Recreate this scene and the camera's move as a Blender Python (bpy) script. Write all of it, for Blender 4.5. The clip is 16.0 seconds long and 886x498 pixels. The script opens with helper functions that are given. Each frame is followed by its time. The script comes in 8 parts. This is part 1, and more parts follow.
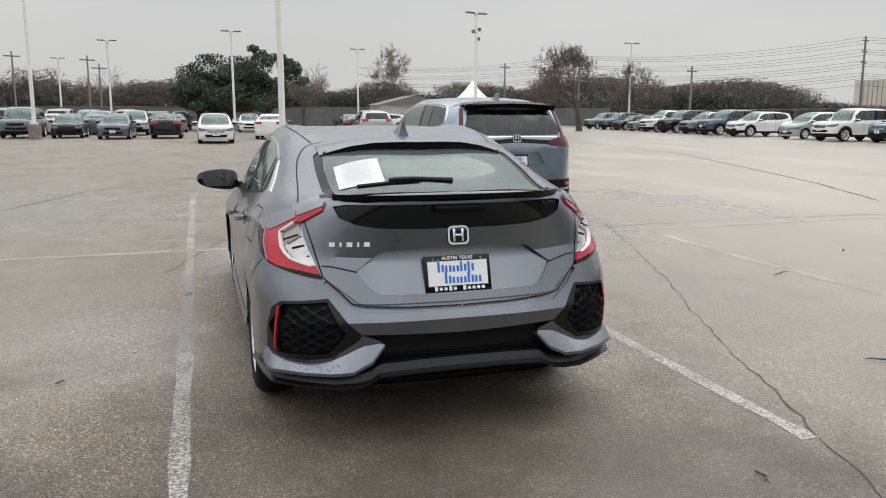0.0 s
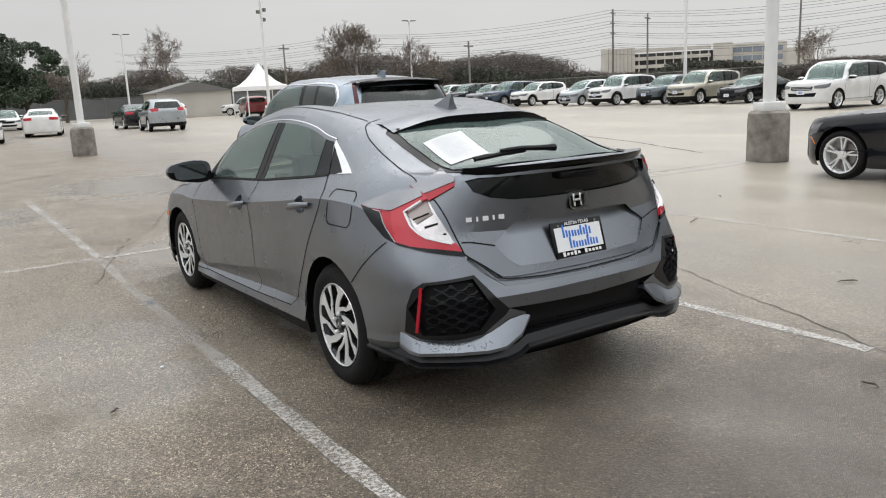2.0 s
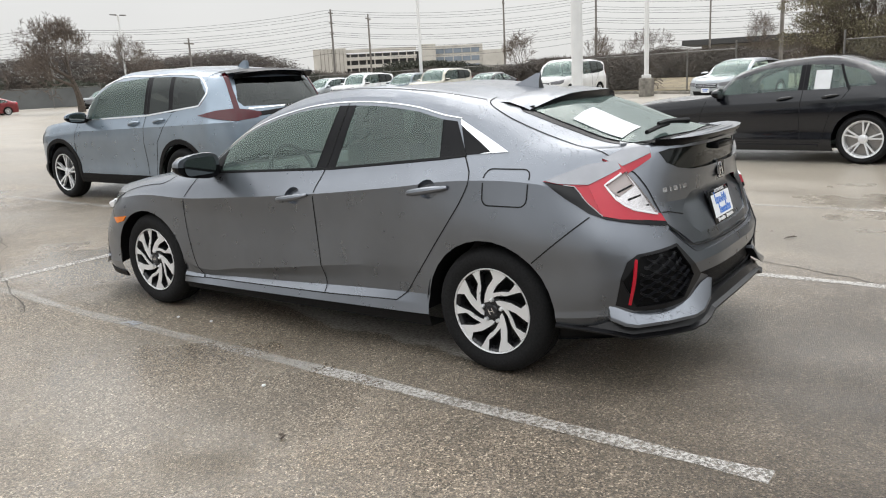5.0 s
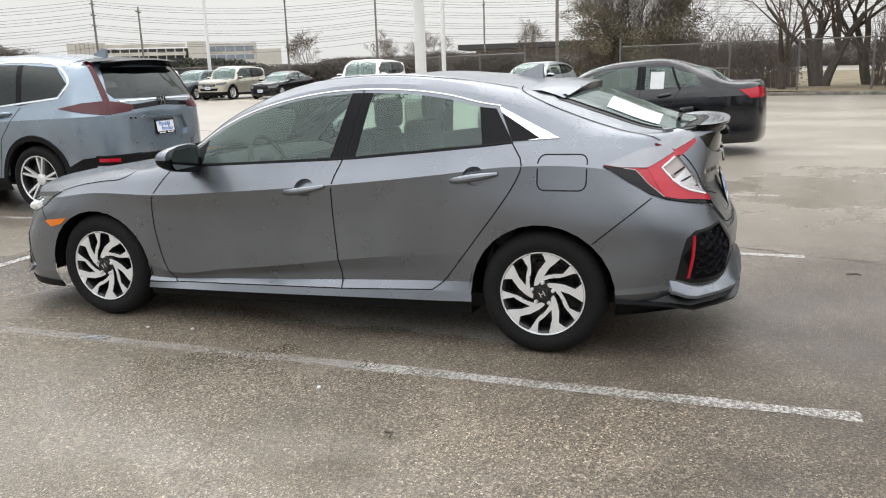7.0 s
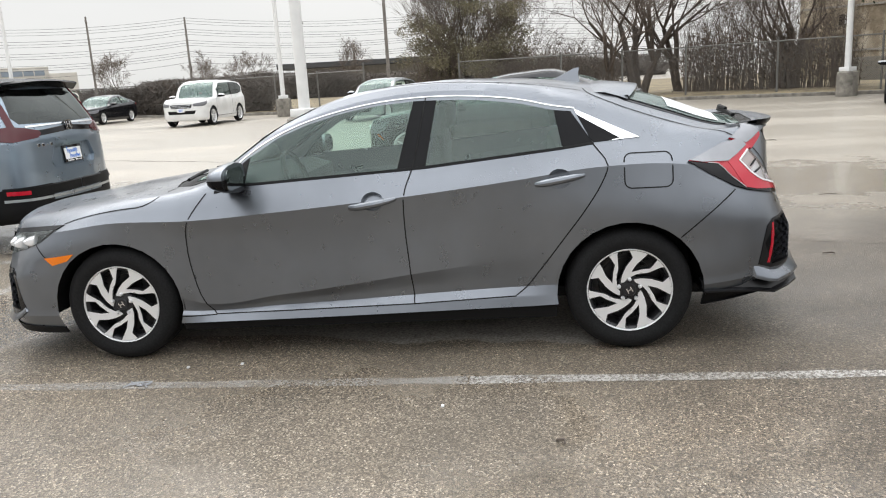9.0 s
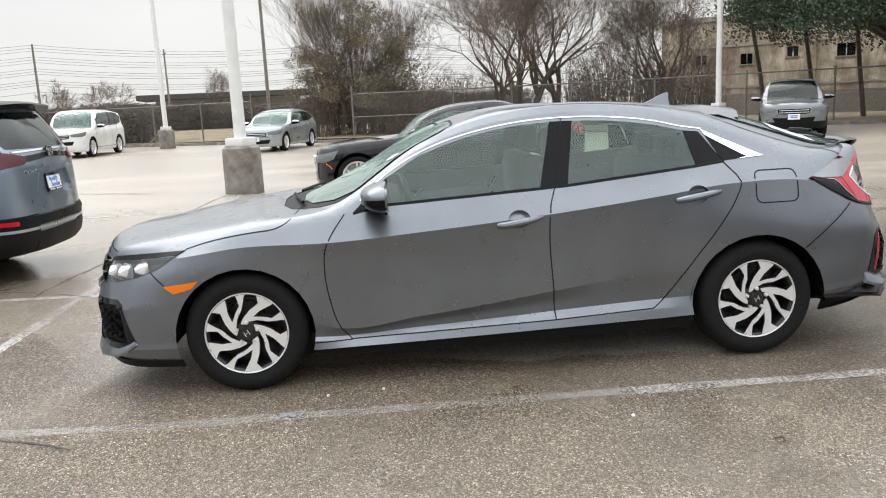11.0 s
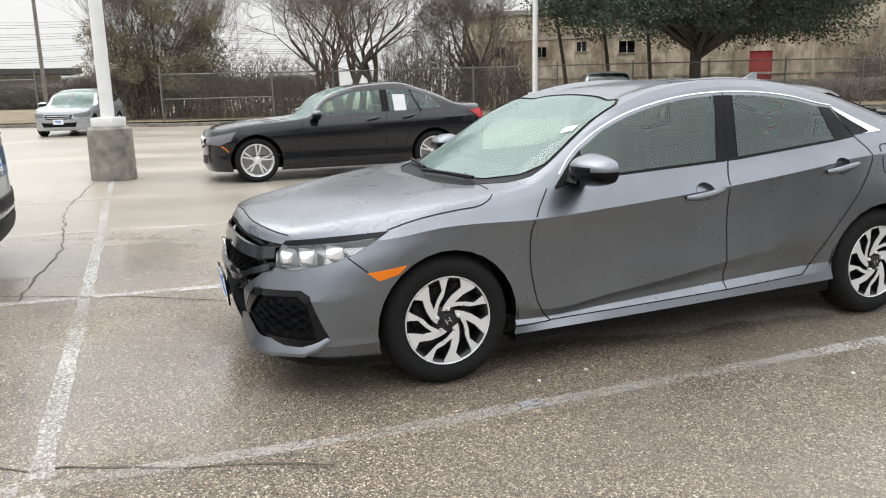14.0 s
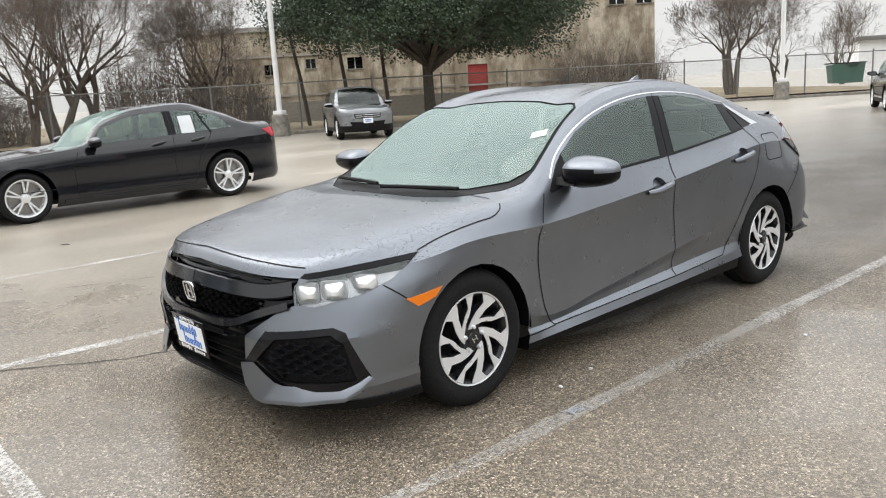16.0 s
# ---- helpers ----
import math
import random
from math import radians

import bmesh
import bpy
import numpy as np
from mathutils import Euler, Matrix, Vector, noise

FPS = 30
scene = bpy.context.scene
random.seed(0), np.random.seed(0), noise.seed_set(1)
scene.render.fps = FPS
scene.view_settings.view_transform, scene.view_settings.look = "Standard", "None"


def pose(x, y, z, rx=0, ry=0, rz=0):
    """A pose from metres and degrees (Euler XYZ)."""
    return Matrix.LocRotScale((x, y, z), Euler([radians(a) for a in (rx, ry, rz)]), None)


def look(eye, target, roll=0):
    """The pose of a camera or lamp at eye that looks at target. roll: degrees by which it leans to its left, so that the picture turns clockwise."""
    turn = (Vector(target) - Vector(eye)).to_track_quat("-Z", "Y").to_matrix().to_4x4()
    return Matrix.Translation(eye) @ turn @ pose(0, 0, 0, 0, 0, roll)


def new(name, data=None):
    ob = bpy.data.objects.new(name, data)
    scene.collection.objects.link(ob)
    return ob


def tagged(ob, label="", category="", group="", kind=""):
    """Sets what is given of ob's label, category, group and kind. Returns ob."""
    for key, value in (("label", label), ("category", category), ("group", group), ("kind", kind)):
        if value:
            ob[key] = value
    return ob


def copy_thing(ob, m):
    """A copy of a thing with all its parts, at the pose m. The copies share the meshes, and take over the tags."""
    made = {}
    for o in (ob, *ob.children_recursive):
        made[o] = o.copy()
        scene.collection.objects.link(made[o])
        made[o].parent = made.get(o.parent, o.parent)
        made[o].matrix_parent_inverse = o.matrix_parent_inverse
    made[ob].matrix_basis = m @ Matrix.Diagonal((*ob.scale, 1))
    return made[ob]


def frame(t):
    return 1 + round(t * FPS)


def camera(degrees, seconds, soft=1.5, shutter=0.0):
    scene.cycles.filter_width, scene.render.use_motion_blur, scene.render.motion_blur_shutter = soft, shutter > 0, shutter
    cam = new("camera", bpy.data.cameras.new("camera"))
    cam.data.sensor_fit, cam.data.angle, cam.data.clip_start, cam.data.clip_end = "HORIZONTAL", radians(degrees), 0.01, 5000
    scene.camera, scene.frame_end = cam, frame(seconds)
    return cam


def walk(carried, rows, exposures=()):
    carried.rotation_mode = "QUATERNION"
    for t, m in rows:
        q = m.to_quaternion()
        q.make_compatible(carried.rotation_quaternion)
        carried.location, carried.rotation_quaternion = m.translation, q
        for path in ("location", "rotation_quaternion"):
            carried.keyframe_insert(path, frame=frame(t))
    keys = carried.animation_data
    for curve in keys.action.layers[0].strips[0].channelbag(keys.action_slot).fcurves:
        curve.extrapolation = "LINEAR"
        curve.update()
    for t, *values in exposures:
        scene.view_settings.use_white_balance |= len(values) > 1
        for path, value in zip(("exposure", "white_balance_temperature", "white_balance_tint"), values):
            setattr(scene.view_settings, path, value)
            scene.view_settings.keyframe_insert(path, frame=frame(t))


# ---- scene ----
cam = camera(59.4, 16.0, soft=1.1)
PATH = [
    (0, (-1.104, -4.129, 1.459), (-0.518, -2.247, 1.12), 0.1),
    (0.5, (-1.484, -3.974, 1.461), (-0.768, -2.14, 1.113), -0.2),
    (1, (-1.849, -3.9, 1.471), (-1.011, -2.121, 1.108), -1.1),
    (1.5, (-2.146, -3.669, 1.446), (-1.193, -1.953, 1.064), -2.1),
    (2, (-2.479, -3.452, 1.446), (-1.406, -1.812, 1.047), -2.8),
    (2.5, (-2.817, -3.272, 1.463), (-1.63, -1.718, 1.046), -3.2),
    (3, (-3.025, -2.952, 1.445), (-1.738, -1.483, 1.013), -3.5),
    (3.5, (-3.331, -2.694, 1.44), (-1.962, -1.305, 0.998), -3.7),
    (6, (-4.176, -1.371, 1.416), (-2.455, -0.452, 0.977), -2.2),
    (6.5, (-4.363, -1.075, 1.403), (-2.574, -0.303, 0.95), -1.9),
    (7, (-4.505, -0.781, 1.422), (-2.67, -0.128, 0.967), -1.9),
    (7.5, (-4.545, -0.443, 1.428), (-2.68, 0.122, 0.975), -2.1),
    (8, (-4.7, -0.133, 1.417), (-2.804, 0.324, 0.971), -2.4),
    (10.5, (-4.737, 1.579, 1.42), (-2.776, 1.504, 1.031), -3.4),
    (11, (-4.776, 1.948, 1.423), (-2.815, 1.81, 1.056), -2.8),
    (11.5, (-4.684, 2.254, 1.394), (-2.733, 2.026, 1.018), -3.2),
    (12, (-4.575, 2.611, 1.401), (-2.644, 2.271, 1.006), -2.8),
    (12.5, (-4.535, 2.941, 1.416), (-2.63, 2.478, 1.02), -2.8),
    (13, (-4.362, 3.269, 1.391), (-2.479, 2.734, 0.98), -2.3),
    (13.5, (-4.226, 3.615, 1.38), (-2.366, 3.007, 0.963), -1.7),
    (14, (-4.125, 3.948, 1.402), (-2.295, 3.256, 0.985), -1.4),
    (14.5, (-3.866, 4.224, 1.383), (-2.078, 3.443, 0.945), -2.1),
    (15, (-3.712, 4.522, 1.385), (-2.014, 3.556, 0.959), -1.9),
    (15.5, (-3.559, 4.788, 1.414), (-1.988, 3.614, 1.021), -2.5),
    (16, (-3.285, 4.962, 1.413), (-1.809, 3.674, 1.01), -3.4),
]
walk(cam, [(t, look(eye, target, roll)) for t, eye, target, roll in PATH], exposures=[(0, -0.02), (2, 0.04), (3.5, 0.17), (7, 0.34), (12, 0.43), (16, 0.45)])

# ---- overcast daylight ----
world = bpy.data.worlds.new("overcast")
scene.world = world
world.use_nodes = True
wt = world.node_tree
wt.nodes.clear()
w_out = wt.nodes.new("ShaderNodeOutputWorld")
w_bg = wt.nodes.new("ShaderNodeBackground")
w_sky = wt.nodes.new("ShaderNodeTexSky")
w_sky.sky_type, w_sky.sun_disc = "NISHITA", False
w_sky.sun_elevation, w_sky.sun_rotation = radians(48), radians(60)
w_sky.dust_density, w_sky.air_density = 4.0, 1.5
w_sat = wt.nodes.new("ShaderNodeHueSaturation")
w_sat.inputs["Saturation"].default_value, w_sat.inputs["Value"].default_value = 0.12, 0.10
w_co = wt.nodes.new("ShaderNodeTexCoord")
w_map = wt.nodes.new("ShaderNodeMapping")
w_map.inputs["Scale"].default_value = (1.2, 1.2, 4.0)
w_noise = wt.nodes.new("ShaderNodeTexNoise")
w_noise.inputs["Scale"].default_value, w_noise.inputs["Detail"].default_value = 1.6, 5.0
w_ramp = wt.nodes.new("ShaderNodeValToRGB")
w_ramp.color_ramp.elements[0].position, w_ramp.color_ramp.elements[0].color = 0.32, (0.47, 0.485, 0.505, 1)
w_ramp.color_ramp.elements[1].position, w_ramp.color_ramp.elements[1].color = 0.68, (0.70, 0.712, 0.722, 1)
w_sep = wt.nodes.new("ShaderNodeSeparateXYZ")
w_hz = wt.nodes.new("ShaderNodeMapRange")
w_hz.inputs["From Min"].default_value, w_hz.inputs["From Max"].default_value = 0.0, 0.30
w_hz.inputs["To Min"].default_value, w_hz.inputs["To Max"].default_value = 0.0, 1.0
w_low = wt.nodes.new("ShaderNodeMix")
w_low.data_type = "RGBA"
w_low.inputs[6].default_value = (0.695, 0.695, 0.680, 1)
w_mix = wt.nodes.new("ShaderNodeMix")
w_mix.data_type = "RGBA"
w_mix.inputs[0].default_value = 0.88
wt.links.new(w_sky.outputs[0], w_sat.inputs["Color"])
wt.links.new(w_co.outputs["Generated"], w_map.inputs[0])
wt.links.new(w_map.outputs[0], w_noise.inputs["Vector"])
wt.links.new(w_noise.outputs[0], w_ramp.inputs[0])
wt.links.new(w_co.outputs["Generated"], w_sep.inputs[0])
wt.links.new(w_sep.outputs["Z"], w_hz.inputs[0])
wt.links.new(w_hz.outputs[0], w_low.inputs[0])
wt.links.new(w_ramp.outputs[0], w_low.inputs[7])
wt.links.new(w_sat.outputs[0], w_mix.inputs[6])
wt.links.new(w_low.outputs[2], w_mix.inputs[7])
wt.links.new(w_mix.outputs[2], w_bg.inputs[0])
wt.links.new(w_bg.outputs[0], w_out.inputs[0])
# an overcast dome is about three times brighter overhead than low down
w_dome = wt.nodes.new("ShaderNodeMapRange")
w_dome.interpolation_type = "SMOOTHSTEP"
w_dome.inputs["From Min"].default_value, w_dome.inputs["From Max"].default_value = 0.16, 0.80
w_dome.inputs["To Min"].default_value, w_dome.inputs["To Max"].default_value = 0.98, 3.1
wt.links.new(w_sep.outputs["Z"], w_dome.inputs[0])
wt.links.new(w_dome.outputs[0], w_bg.inputs["Strength"])

sun = new("sun", bpy.data.lights.new("sun", "SUN"))
sun.data.energy, sun.data.angle, sun.data.color = 0.8, radians(60), (1.0, 0.97, 0.93)
sun.matrix_world = look((0, 0, 40), (-20, -12, 0))

# ---- materials ----
class Nodes:
    """A small wrapper to write node materials in few lines."""

    def __init__(self, name):
        self.mat = bpy.data.materials.new(name)
        self.mat.use_nodes = True
        self.t = self.mat.node_tree
        self.bsdf = self.t.nodes["Principled BSDF"]
        self.out = self.t.nodes["Material Output"]

    def n(self, kind, **values):
        node = self.t.nodes.new("ShaderNode" + kind)
        for key, value in values.items():
            key = key.replace("_", " ")
            for s in node.inputs:
                if s.name == key or s.identifier == key:
                    s.default_value = value
                    break
        return node

    def link(self, a, b):
        self.t.links.new(a, b)

    def coords(self, scale=1.0, stretch=(1, 1, 1)):
        geo = self.n("TexCoord")
        m = self.n("Mapping")
        m.inputs["Scale"].default_value = [scale * s for s in stretch]
        self.link(geo.outputs["Object"], m.inputs[0])
        return m.outputs[0]

    def noise(self, scale, detail=4.0, rough=0.55, stretch=(1, 1, 1)):
        node = self.n("TexNoise", Scale=scale, Detail=detail, Roughness=rough)
        self.link(self.coords(1.0, stretch), node.inputs["Vector"])
        return node.outputs[0]

    def ramp(self, fac, *stops):
        node = self.n("ValToRGB")
        el = node.color_ramp.elements
        while len(el) < len(stops):
            el.new(0.5)
        for e, (p, c) in zip(el, stops):
            e.position = p
            e.color = (*c, 1) if len(c) == 3 else c
        self.link(fac, node.inputs[0])
        return node.outputs[0]

    def mix(self, fac, a, b, blend="MIX"):
        node = self.n("Mix")
        node.data_type, node.blend_type = "RGBA", blend
        for v, s in ((fac, 0), (a, 6), (b, 7)):
            if hasattr(v, "is_linked"):
                self.link(v, node.inputs[s])
            else:
                node.inputs[s].default_value = v if s == 0 or len(v) == 4 else (*v, 1)
        return node.outputs[2]

    def remap(self, fac, a, b, c, d):
        node = self.n("MapRange")
        for i, v in enumerate((a, b, c, d)):
            node.inputs[i + 1].default_value = v
        self.link(fac, node.inputs[0])
        return node.outputs[0]

    def bump(self, height, strength, distance):
        node = self.n("Bump", Strength=strength, Distance=distance)
        self.link(height, node.inputs["Height"])
        self.link(node.outputs[0], self.bsdf.inputs["Normal"])
        return node

    def set(self, **values):
        for key, value in values.items():
            key = key.replace("_", " ")
            if hasattr(value, "is_linked"):
                self.link(value, self.bsdf.inputs[key])
            else:
                self.bsdf.inputs[key].default_value = (*value, 1) if isinstance(value, tuple) and len(value) == 3 else value
        return self


def paint(name, colour, metal=0.55, rough=0.32, wet=True, coat=1.0):
    """Car paint with a clear coat, fine flake and rain beads."""
    k = Nodes(name)
    dirt = k.noise(2.2, 3)
    dark = tuple(c * 0.86 for c in colour)
    k.set(Base_Color=k.ramp(dirt, (0.35, dark), (0.65, colour)), Metallic=metal, Coat_Weight=coat, Coat_Roughness=0.07, Specular_IOR_Level=0.5 if metal else 0.1)
    k.set(Roughness=k.remap(k.noise(9.0, 3), 0.3, 0.7, rough - 0.04, rough + 0.06))
    if wet:
        drops = k.n("TexVoronoi", Scale=92.0, Randomness=1.0)
        k.link(k.coords(1.0), drops.inputs["Vector"])
        bead = k.remap(drops.outputs["Distance"], 0.12, 0.30, 1.0, 0.0)
        keep = k.ramp(k.noise(14.0, 2), (0.32, (0, 0, 0)), (0.48, (1, 1, 1)))
        geo = k.n("NewGeometry")
        sep = k.n("SeparateXYZ")
        k.link(geo.outputs["True Normal"], sep.inputs[0])
        flat = k.remap(sep.outputs["Z"], 0.55, 0.9, 0.0, 1.0)
        h1 = k.n("Math")
        h1.operation = "MULTIPLY"
        k.link(bead, h1.inputs[0])
        k.link(keep, h1.inputs[1])
        h2 = k.n("Math")
        h2.operation = "MULTIPLY"
        k.link(h1.outputs[0], h2.inputs[0])
        k.link(flat, h2.inputs[1])
        k.bump(h2.outputs[0], 1.0, 0.005)
    return k.mat


def plain(name, colour, rough=0.5, metal=0.0, var=0.12, scale=12.0, bump=0.0, coat=0.0, spec=0.5):
    """A plain surface with uneven tone, gloss and a little relief."""
    k = Nodes(name)
    f = k.noise(scale, 5)
    lo, hi = tuple(c * (1 - var) for c in colour), tuple(min(1, c * (1 + var)) for c in colour)
    k.set(Base_Color=k.ramp(f, (0.3, lo), (0.7, hi)), Metallic=metal, Coat_Weight=coat, Specular_IOR_Level=spec)
    k.set(Roughness=k.remap(k.noise(scale * 2.7, 3), 0.3, 0.7, max(0.02, rough * 0.85), min(1, rough * 1.15)))
    if bump:
        k.bump(k.noise(scale * 6, 4), bump, 0.01)
    return k.mat


def glass(name, tint, gloss=0.03, sky_veil=0.0, beaded=False):
    k = Nodes(name)
    k.t.nodes.remove(k.bsdf)
    clear = k.n("BsdfTransparent")
    clear.inputs[0].default_value = (*tint, 1)
    shine = k.n("BsdfGlossy", Roughness=gloss)
    shine.inputs[0].default_value = (0.93, 0.98, 0.95, 1)
    fres = k.n("Fresnel", IOR=1.55)
    m = k.n("MixShader")
    k.link(fres.outputs[0], m.inputs[0])
    k.link(clear.outputs[0], m.inputs[1])
    k.link(shine.outputs[0], m.inputs[2])
    last = m.outputs[0]
    if sky_veil:
        # rain film and beads, plus a pale diffuse colour standing in for reflected sky
        film = k.n("BsdfDiffuse")
        film.inputs[0].default_value = (0.47, 0.65, 0.60, 1)
        amount = k.n("Value")
        amount.outputs[0].default_value = sky_veil
        if beaded:
            beads = k.n("TexVoronoi", Scale=95.0)
            k.link(k.coords(), beads.inputs["Vector"])
            few = k.n("SeparateColor")
            k.link(beads.outputs["Color"], few.inputs[0])
            spot = k.remap(beads.outputs["Distance"], 0.10, 0.30, 0.11, 0.0)
            pick = k.remap(few.outputs[0], 0.72, 0.76, 0.0, 1.0)
            amount = k.n("Math")
            amount.operation = "MULTIPLY_ADD"
            k.link(spot, amount.inputs[0])
            k.link(pick, amount.inputs[1])
            amount.inputs[2].default_value = sky_veil
        m2 = k.n("MixShader")
        k.link(amount.outputs[0], m2.inputs[0])
        k.link(last, m2.inputs[1])
        k.link(film.outputs[0], m2.inputs[2])
        last = m2.outputs[0]
    k.link(last, k.out.inputs[0])
    return k.mat


def lamp_lens(name, colour, rough=0.08):
    k = Nodes(name)
    k.set(Base_Color=colour, Roughness=rough, Coat_Weight=0.5, Coat_Roughness=0.02, Specular_IOR_Level=0.25)
    return k.mat


def wet_ground():
    """Old exposed-aggregate asphalt, damp, with glossy wet patches and a painted dark zone behind the hatchback."""
    k = Nodes("wet_asphalt")
    grain = k.n("TexVoronoi", Scale=130.0, Randomness=1.0)
    k.link(k.coords(), grain.inputs["Vector"])
    specks = k.n("TexVoronoi", Scale=240.0, Randomness=1.0)
    k.link(k.coords(), specks.inputs["Vector"])
    broad = k.noise(0.22, 5, 0.6)
    mid = k.noise(1.3, 6, 0.65)
    one = k.n("SeparateColor")
    k.link(grain.outputs["Color"], one.inputs[0])
    two = k.n("SeparateColor")
    k.link(specks.outputs["Color"], two.inputs[0])
    stone = k.ramp(one.outputs[0], (0.0, (0.036, 0.029, 0.022)), (0.28, (0.130, 0.110, 0.086)), (0.70, (0.252, 0.218, 0.174)), (0.92, (0.40, 0.355, 0.295)), (1.0, (0.66, 0.61, 0.53)))
    chips = k.ramp(two.outputs[1], (0.0, (0.24, 0.23, 0.21)), (0.5, (1.0, 0.97, 0.93)), (0.90, (1.2, 1.16, 1.10)), (1.0, (2.2, 2.12, 2.0)))
    col = k.mix(1.0, stone, chips, "MULTIPLY")
    tone = k.ramp(mid, (0.28, (0.62, 0.60, 0.57)), (0.72, (1.22, 1.18, 1.13)))
    col = k.mix(1.0, col, tone, "MULTIPLY")
    pale = k.ramp(broad, (0.40, (0.0, 0.0, 0.0)), (0.62, (1, 1, 1)))
    col = k.mix(k.remap(pale, 0, 1, 0.0, 0.35), col, (0.25, 0.222, 0.182))
    where = k.n("SeparateXYZ")
    k.link(k.coords(), where.inputs[0])

    def total(*terms, mode="ADD"):
        last = terms[0]
        for t in terms[1:]:
            node = k.n("Math")
            node.operation = mode
            k.link(last, node.inputs[0])
            if hasattr(t, "is_linked"):
                k.link(t, node.inputs[1])
            else:
                node.inputs[1].default_value = t
            last = node.outputs[0]
        return last
    # the driving lane is smoother and holds a film of water in long streaks
    lane_in = k.remap(total(where.outputs["X"], k.remap(mid, .3, .7, -.5, .5)), 1.0, 2.0, 0.0, 1.0)
    streak = k.ramp(k.noise(.55, 5, .60, (1.0, .30, 1.0)), (.34, (0, 0, 0)), (.56, (1, 1, 1)))
    film = total(lane_in, streak, mode="MULTIPLY")
    # shallow puddles: centre, half-sizes and turn in plan
    wobble = k.remap(k.noise(1.6, 5, .6), .3, .7, -.45, .45)
    pools = None
    for x, y, rx, ry, turn in ((-1.75, 1.15, .70, 1.25, 8), (6.5, 7.4, .9, 2.6, 12), (-.35, 4.25, 1.05, .95, 20), (3.0, 4.9, 1.2, 2.4, -10), (.6, 11.2, 1.6, 2.6, 0), (-4.0, 9.0, 2.6, 3.6, 30), (-3.0, -.6, 1.0, 1.6, -20), (4.8, -2.6, 2.0, 2.6, 15)):
        m = k.n("Mapping")
        m.vector_type = "TEXTURE"
        m.inputs["Location"].default_value = (x, y, 0)
        m.inputs["Rotation"].default_value = (0, 0, radians(turn))
        m.inputs["Scale"].default_value = (rx, ry, 1e4)
        k.link(k.coords(), m.inputs[0])
        dist = k.n("VectorMath")
        dist.operation = "LENGTH"
        k.link(m.outputs[0], dist.inputs[0])
        one_pool = k.remap(total(dist.outputs["Value"], wobble), .55, 1.15, 1.0, 0.0)
        pools = one_pool if pools is None else total(pools, one_pool, mode="MAXIMUM")
    stray = k.ramp(k.noise(0.33, 5, 0.62, (1.0, 0.55, 1.0)), (0.50, (0, 0, 0)), (0.64, (.7, .7, .7)))
    wet = total(pools, film, stray, mode="MAXIMUM")
    damp = k.ramp(k.noise(0.9, 4, 0.6), (0.35, (0, 0, 0)), (0.65, (1, 1, 1)))
    col = k.mix(k.remap(wet, 0, 1, 0.0, 0.30), col, (0.115, 0.102, 0.086))
    # wetter ground behind the hatchback; its lack of sky sheen is also painted dark
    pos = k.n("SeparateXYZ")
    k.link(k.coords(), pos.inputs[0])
    rear_dark = k.n("Math")
    rear_dark.operation = "MULTIPLY_ADD"
    k.link(mid, rear_dark.inputs[0])
    rear_dark.inputs[1].default_value = 2.4
    k.link(pos.outputs["Y"], rear_dark.inputs[2])
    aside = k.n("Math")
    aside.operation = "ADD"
    k.link(rear_dark.outputs[0], aside.inputs[0])
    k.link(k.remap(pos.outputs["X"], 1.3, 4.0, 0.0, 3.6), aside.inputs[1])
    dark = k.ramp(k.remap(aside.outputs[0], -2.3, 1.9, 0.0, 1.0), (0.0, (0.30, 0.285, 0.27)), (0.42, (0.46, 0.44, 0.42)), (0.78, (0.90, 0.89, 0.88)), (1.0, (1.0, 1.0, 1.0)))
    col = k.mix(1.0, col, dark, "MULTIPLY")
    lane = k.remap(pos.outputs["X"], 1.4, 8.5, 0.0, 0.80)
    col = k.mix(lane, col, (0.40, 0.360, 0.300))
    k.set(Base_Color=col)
    slick = total(pools, total(film, .62, mode="MULTIPLY"), total(stray, .8, mode="MULTIPLY"), mode="MAXIMUM")
    r1 = k.mix(slick, (0.46, 0.46, 0.46), (0.17, 0.17, 0.17))
    r2 = k.mix(k.remap(damp, 0, 1, 0.0, 0.35), r1, (0.28, 0.28, 0.28))
    k.set(Roughness=r2, Specular_IOR_Level=0.5, Coat_Roughness=0.16)
    k.set(Coat_Weight=k.remap(wet, 0, 1, 0.0, 0.22))
    h = k.mix(0.35, grain.outputs["Distance"], specks.outputs["Distance"])
    node = k.bump(h, 0.42, 0.010)
    k.link(total(k.remap(slick, 0, 1, 0.90, 0.10), k.remap(lane_in, 0, 1, 1.0, 0.45), mode="MULTIPLY"), node.inputs["Strength"])
    return k.mat


M = {}
M["ground"] = wet_ground()
M["gunmetal"] = paint("gunmetal_paint", (0.199, 0.214, 0.238), 0.90, 0.30, coat=0.45)
M["blue_grey"] = paint("blue_grey_paint", (0.245, 0.303, 0.365), 0.7, 0.30)
M["black_paint"] = paint("black_paint", (0.006, 0.0065, 0.009), 0.0, 0.20, coat=1.0)
M["white_paint"] = paint("white_paint", (0.78, 0.78, 0.77), 0.0, 0.30, False)
M["silver_paint"] = paint("silver_paint", (0.42, 0.45, 0.47), 0.6, 0.30, False)
M["grey_paint"] = paint("mid_grey_paint", (0.22, 0.23, 0.24), 0.6, 0.30, False)
M["red_paint"] = paint("dark_red_paint", (0.22, 0.02, 0.025), 0.4, 0.30, False)
M["blue_paint"] = paint("dark_blue_paint", (0.035, 0.06, 0.10), 0.5, 0.30, False)
M["tan_paint"] = paint("pale_gold_paint", (0.50, 0.47, 0.38), 0.4, 0.30, False)
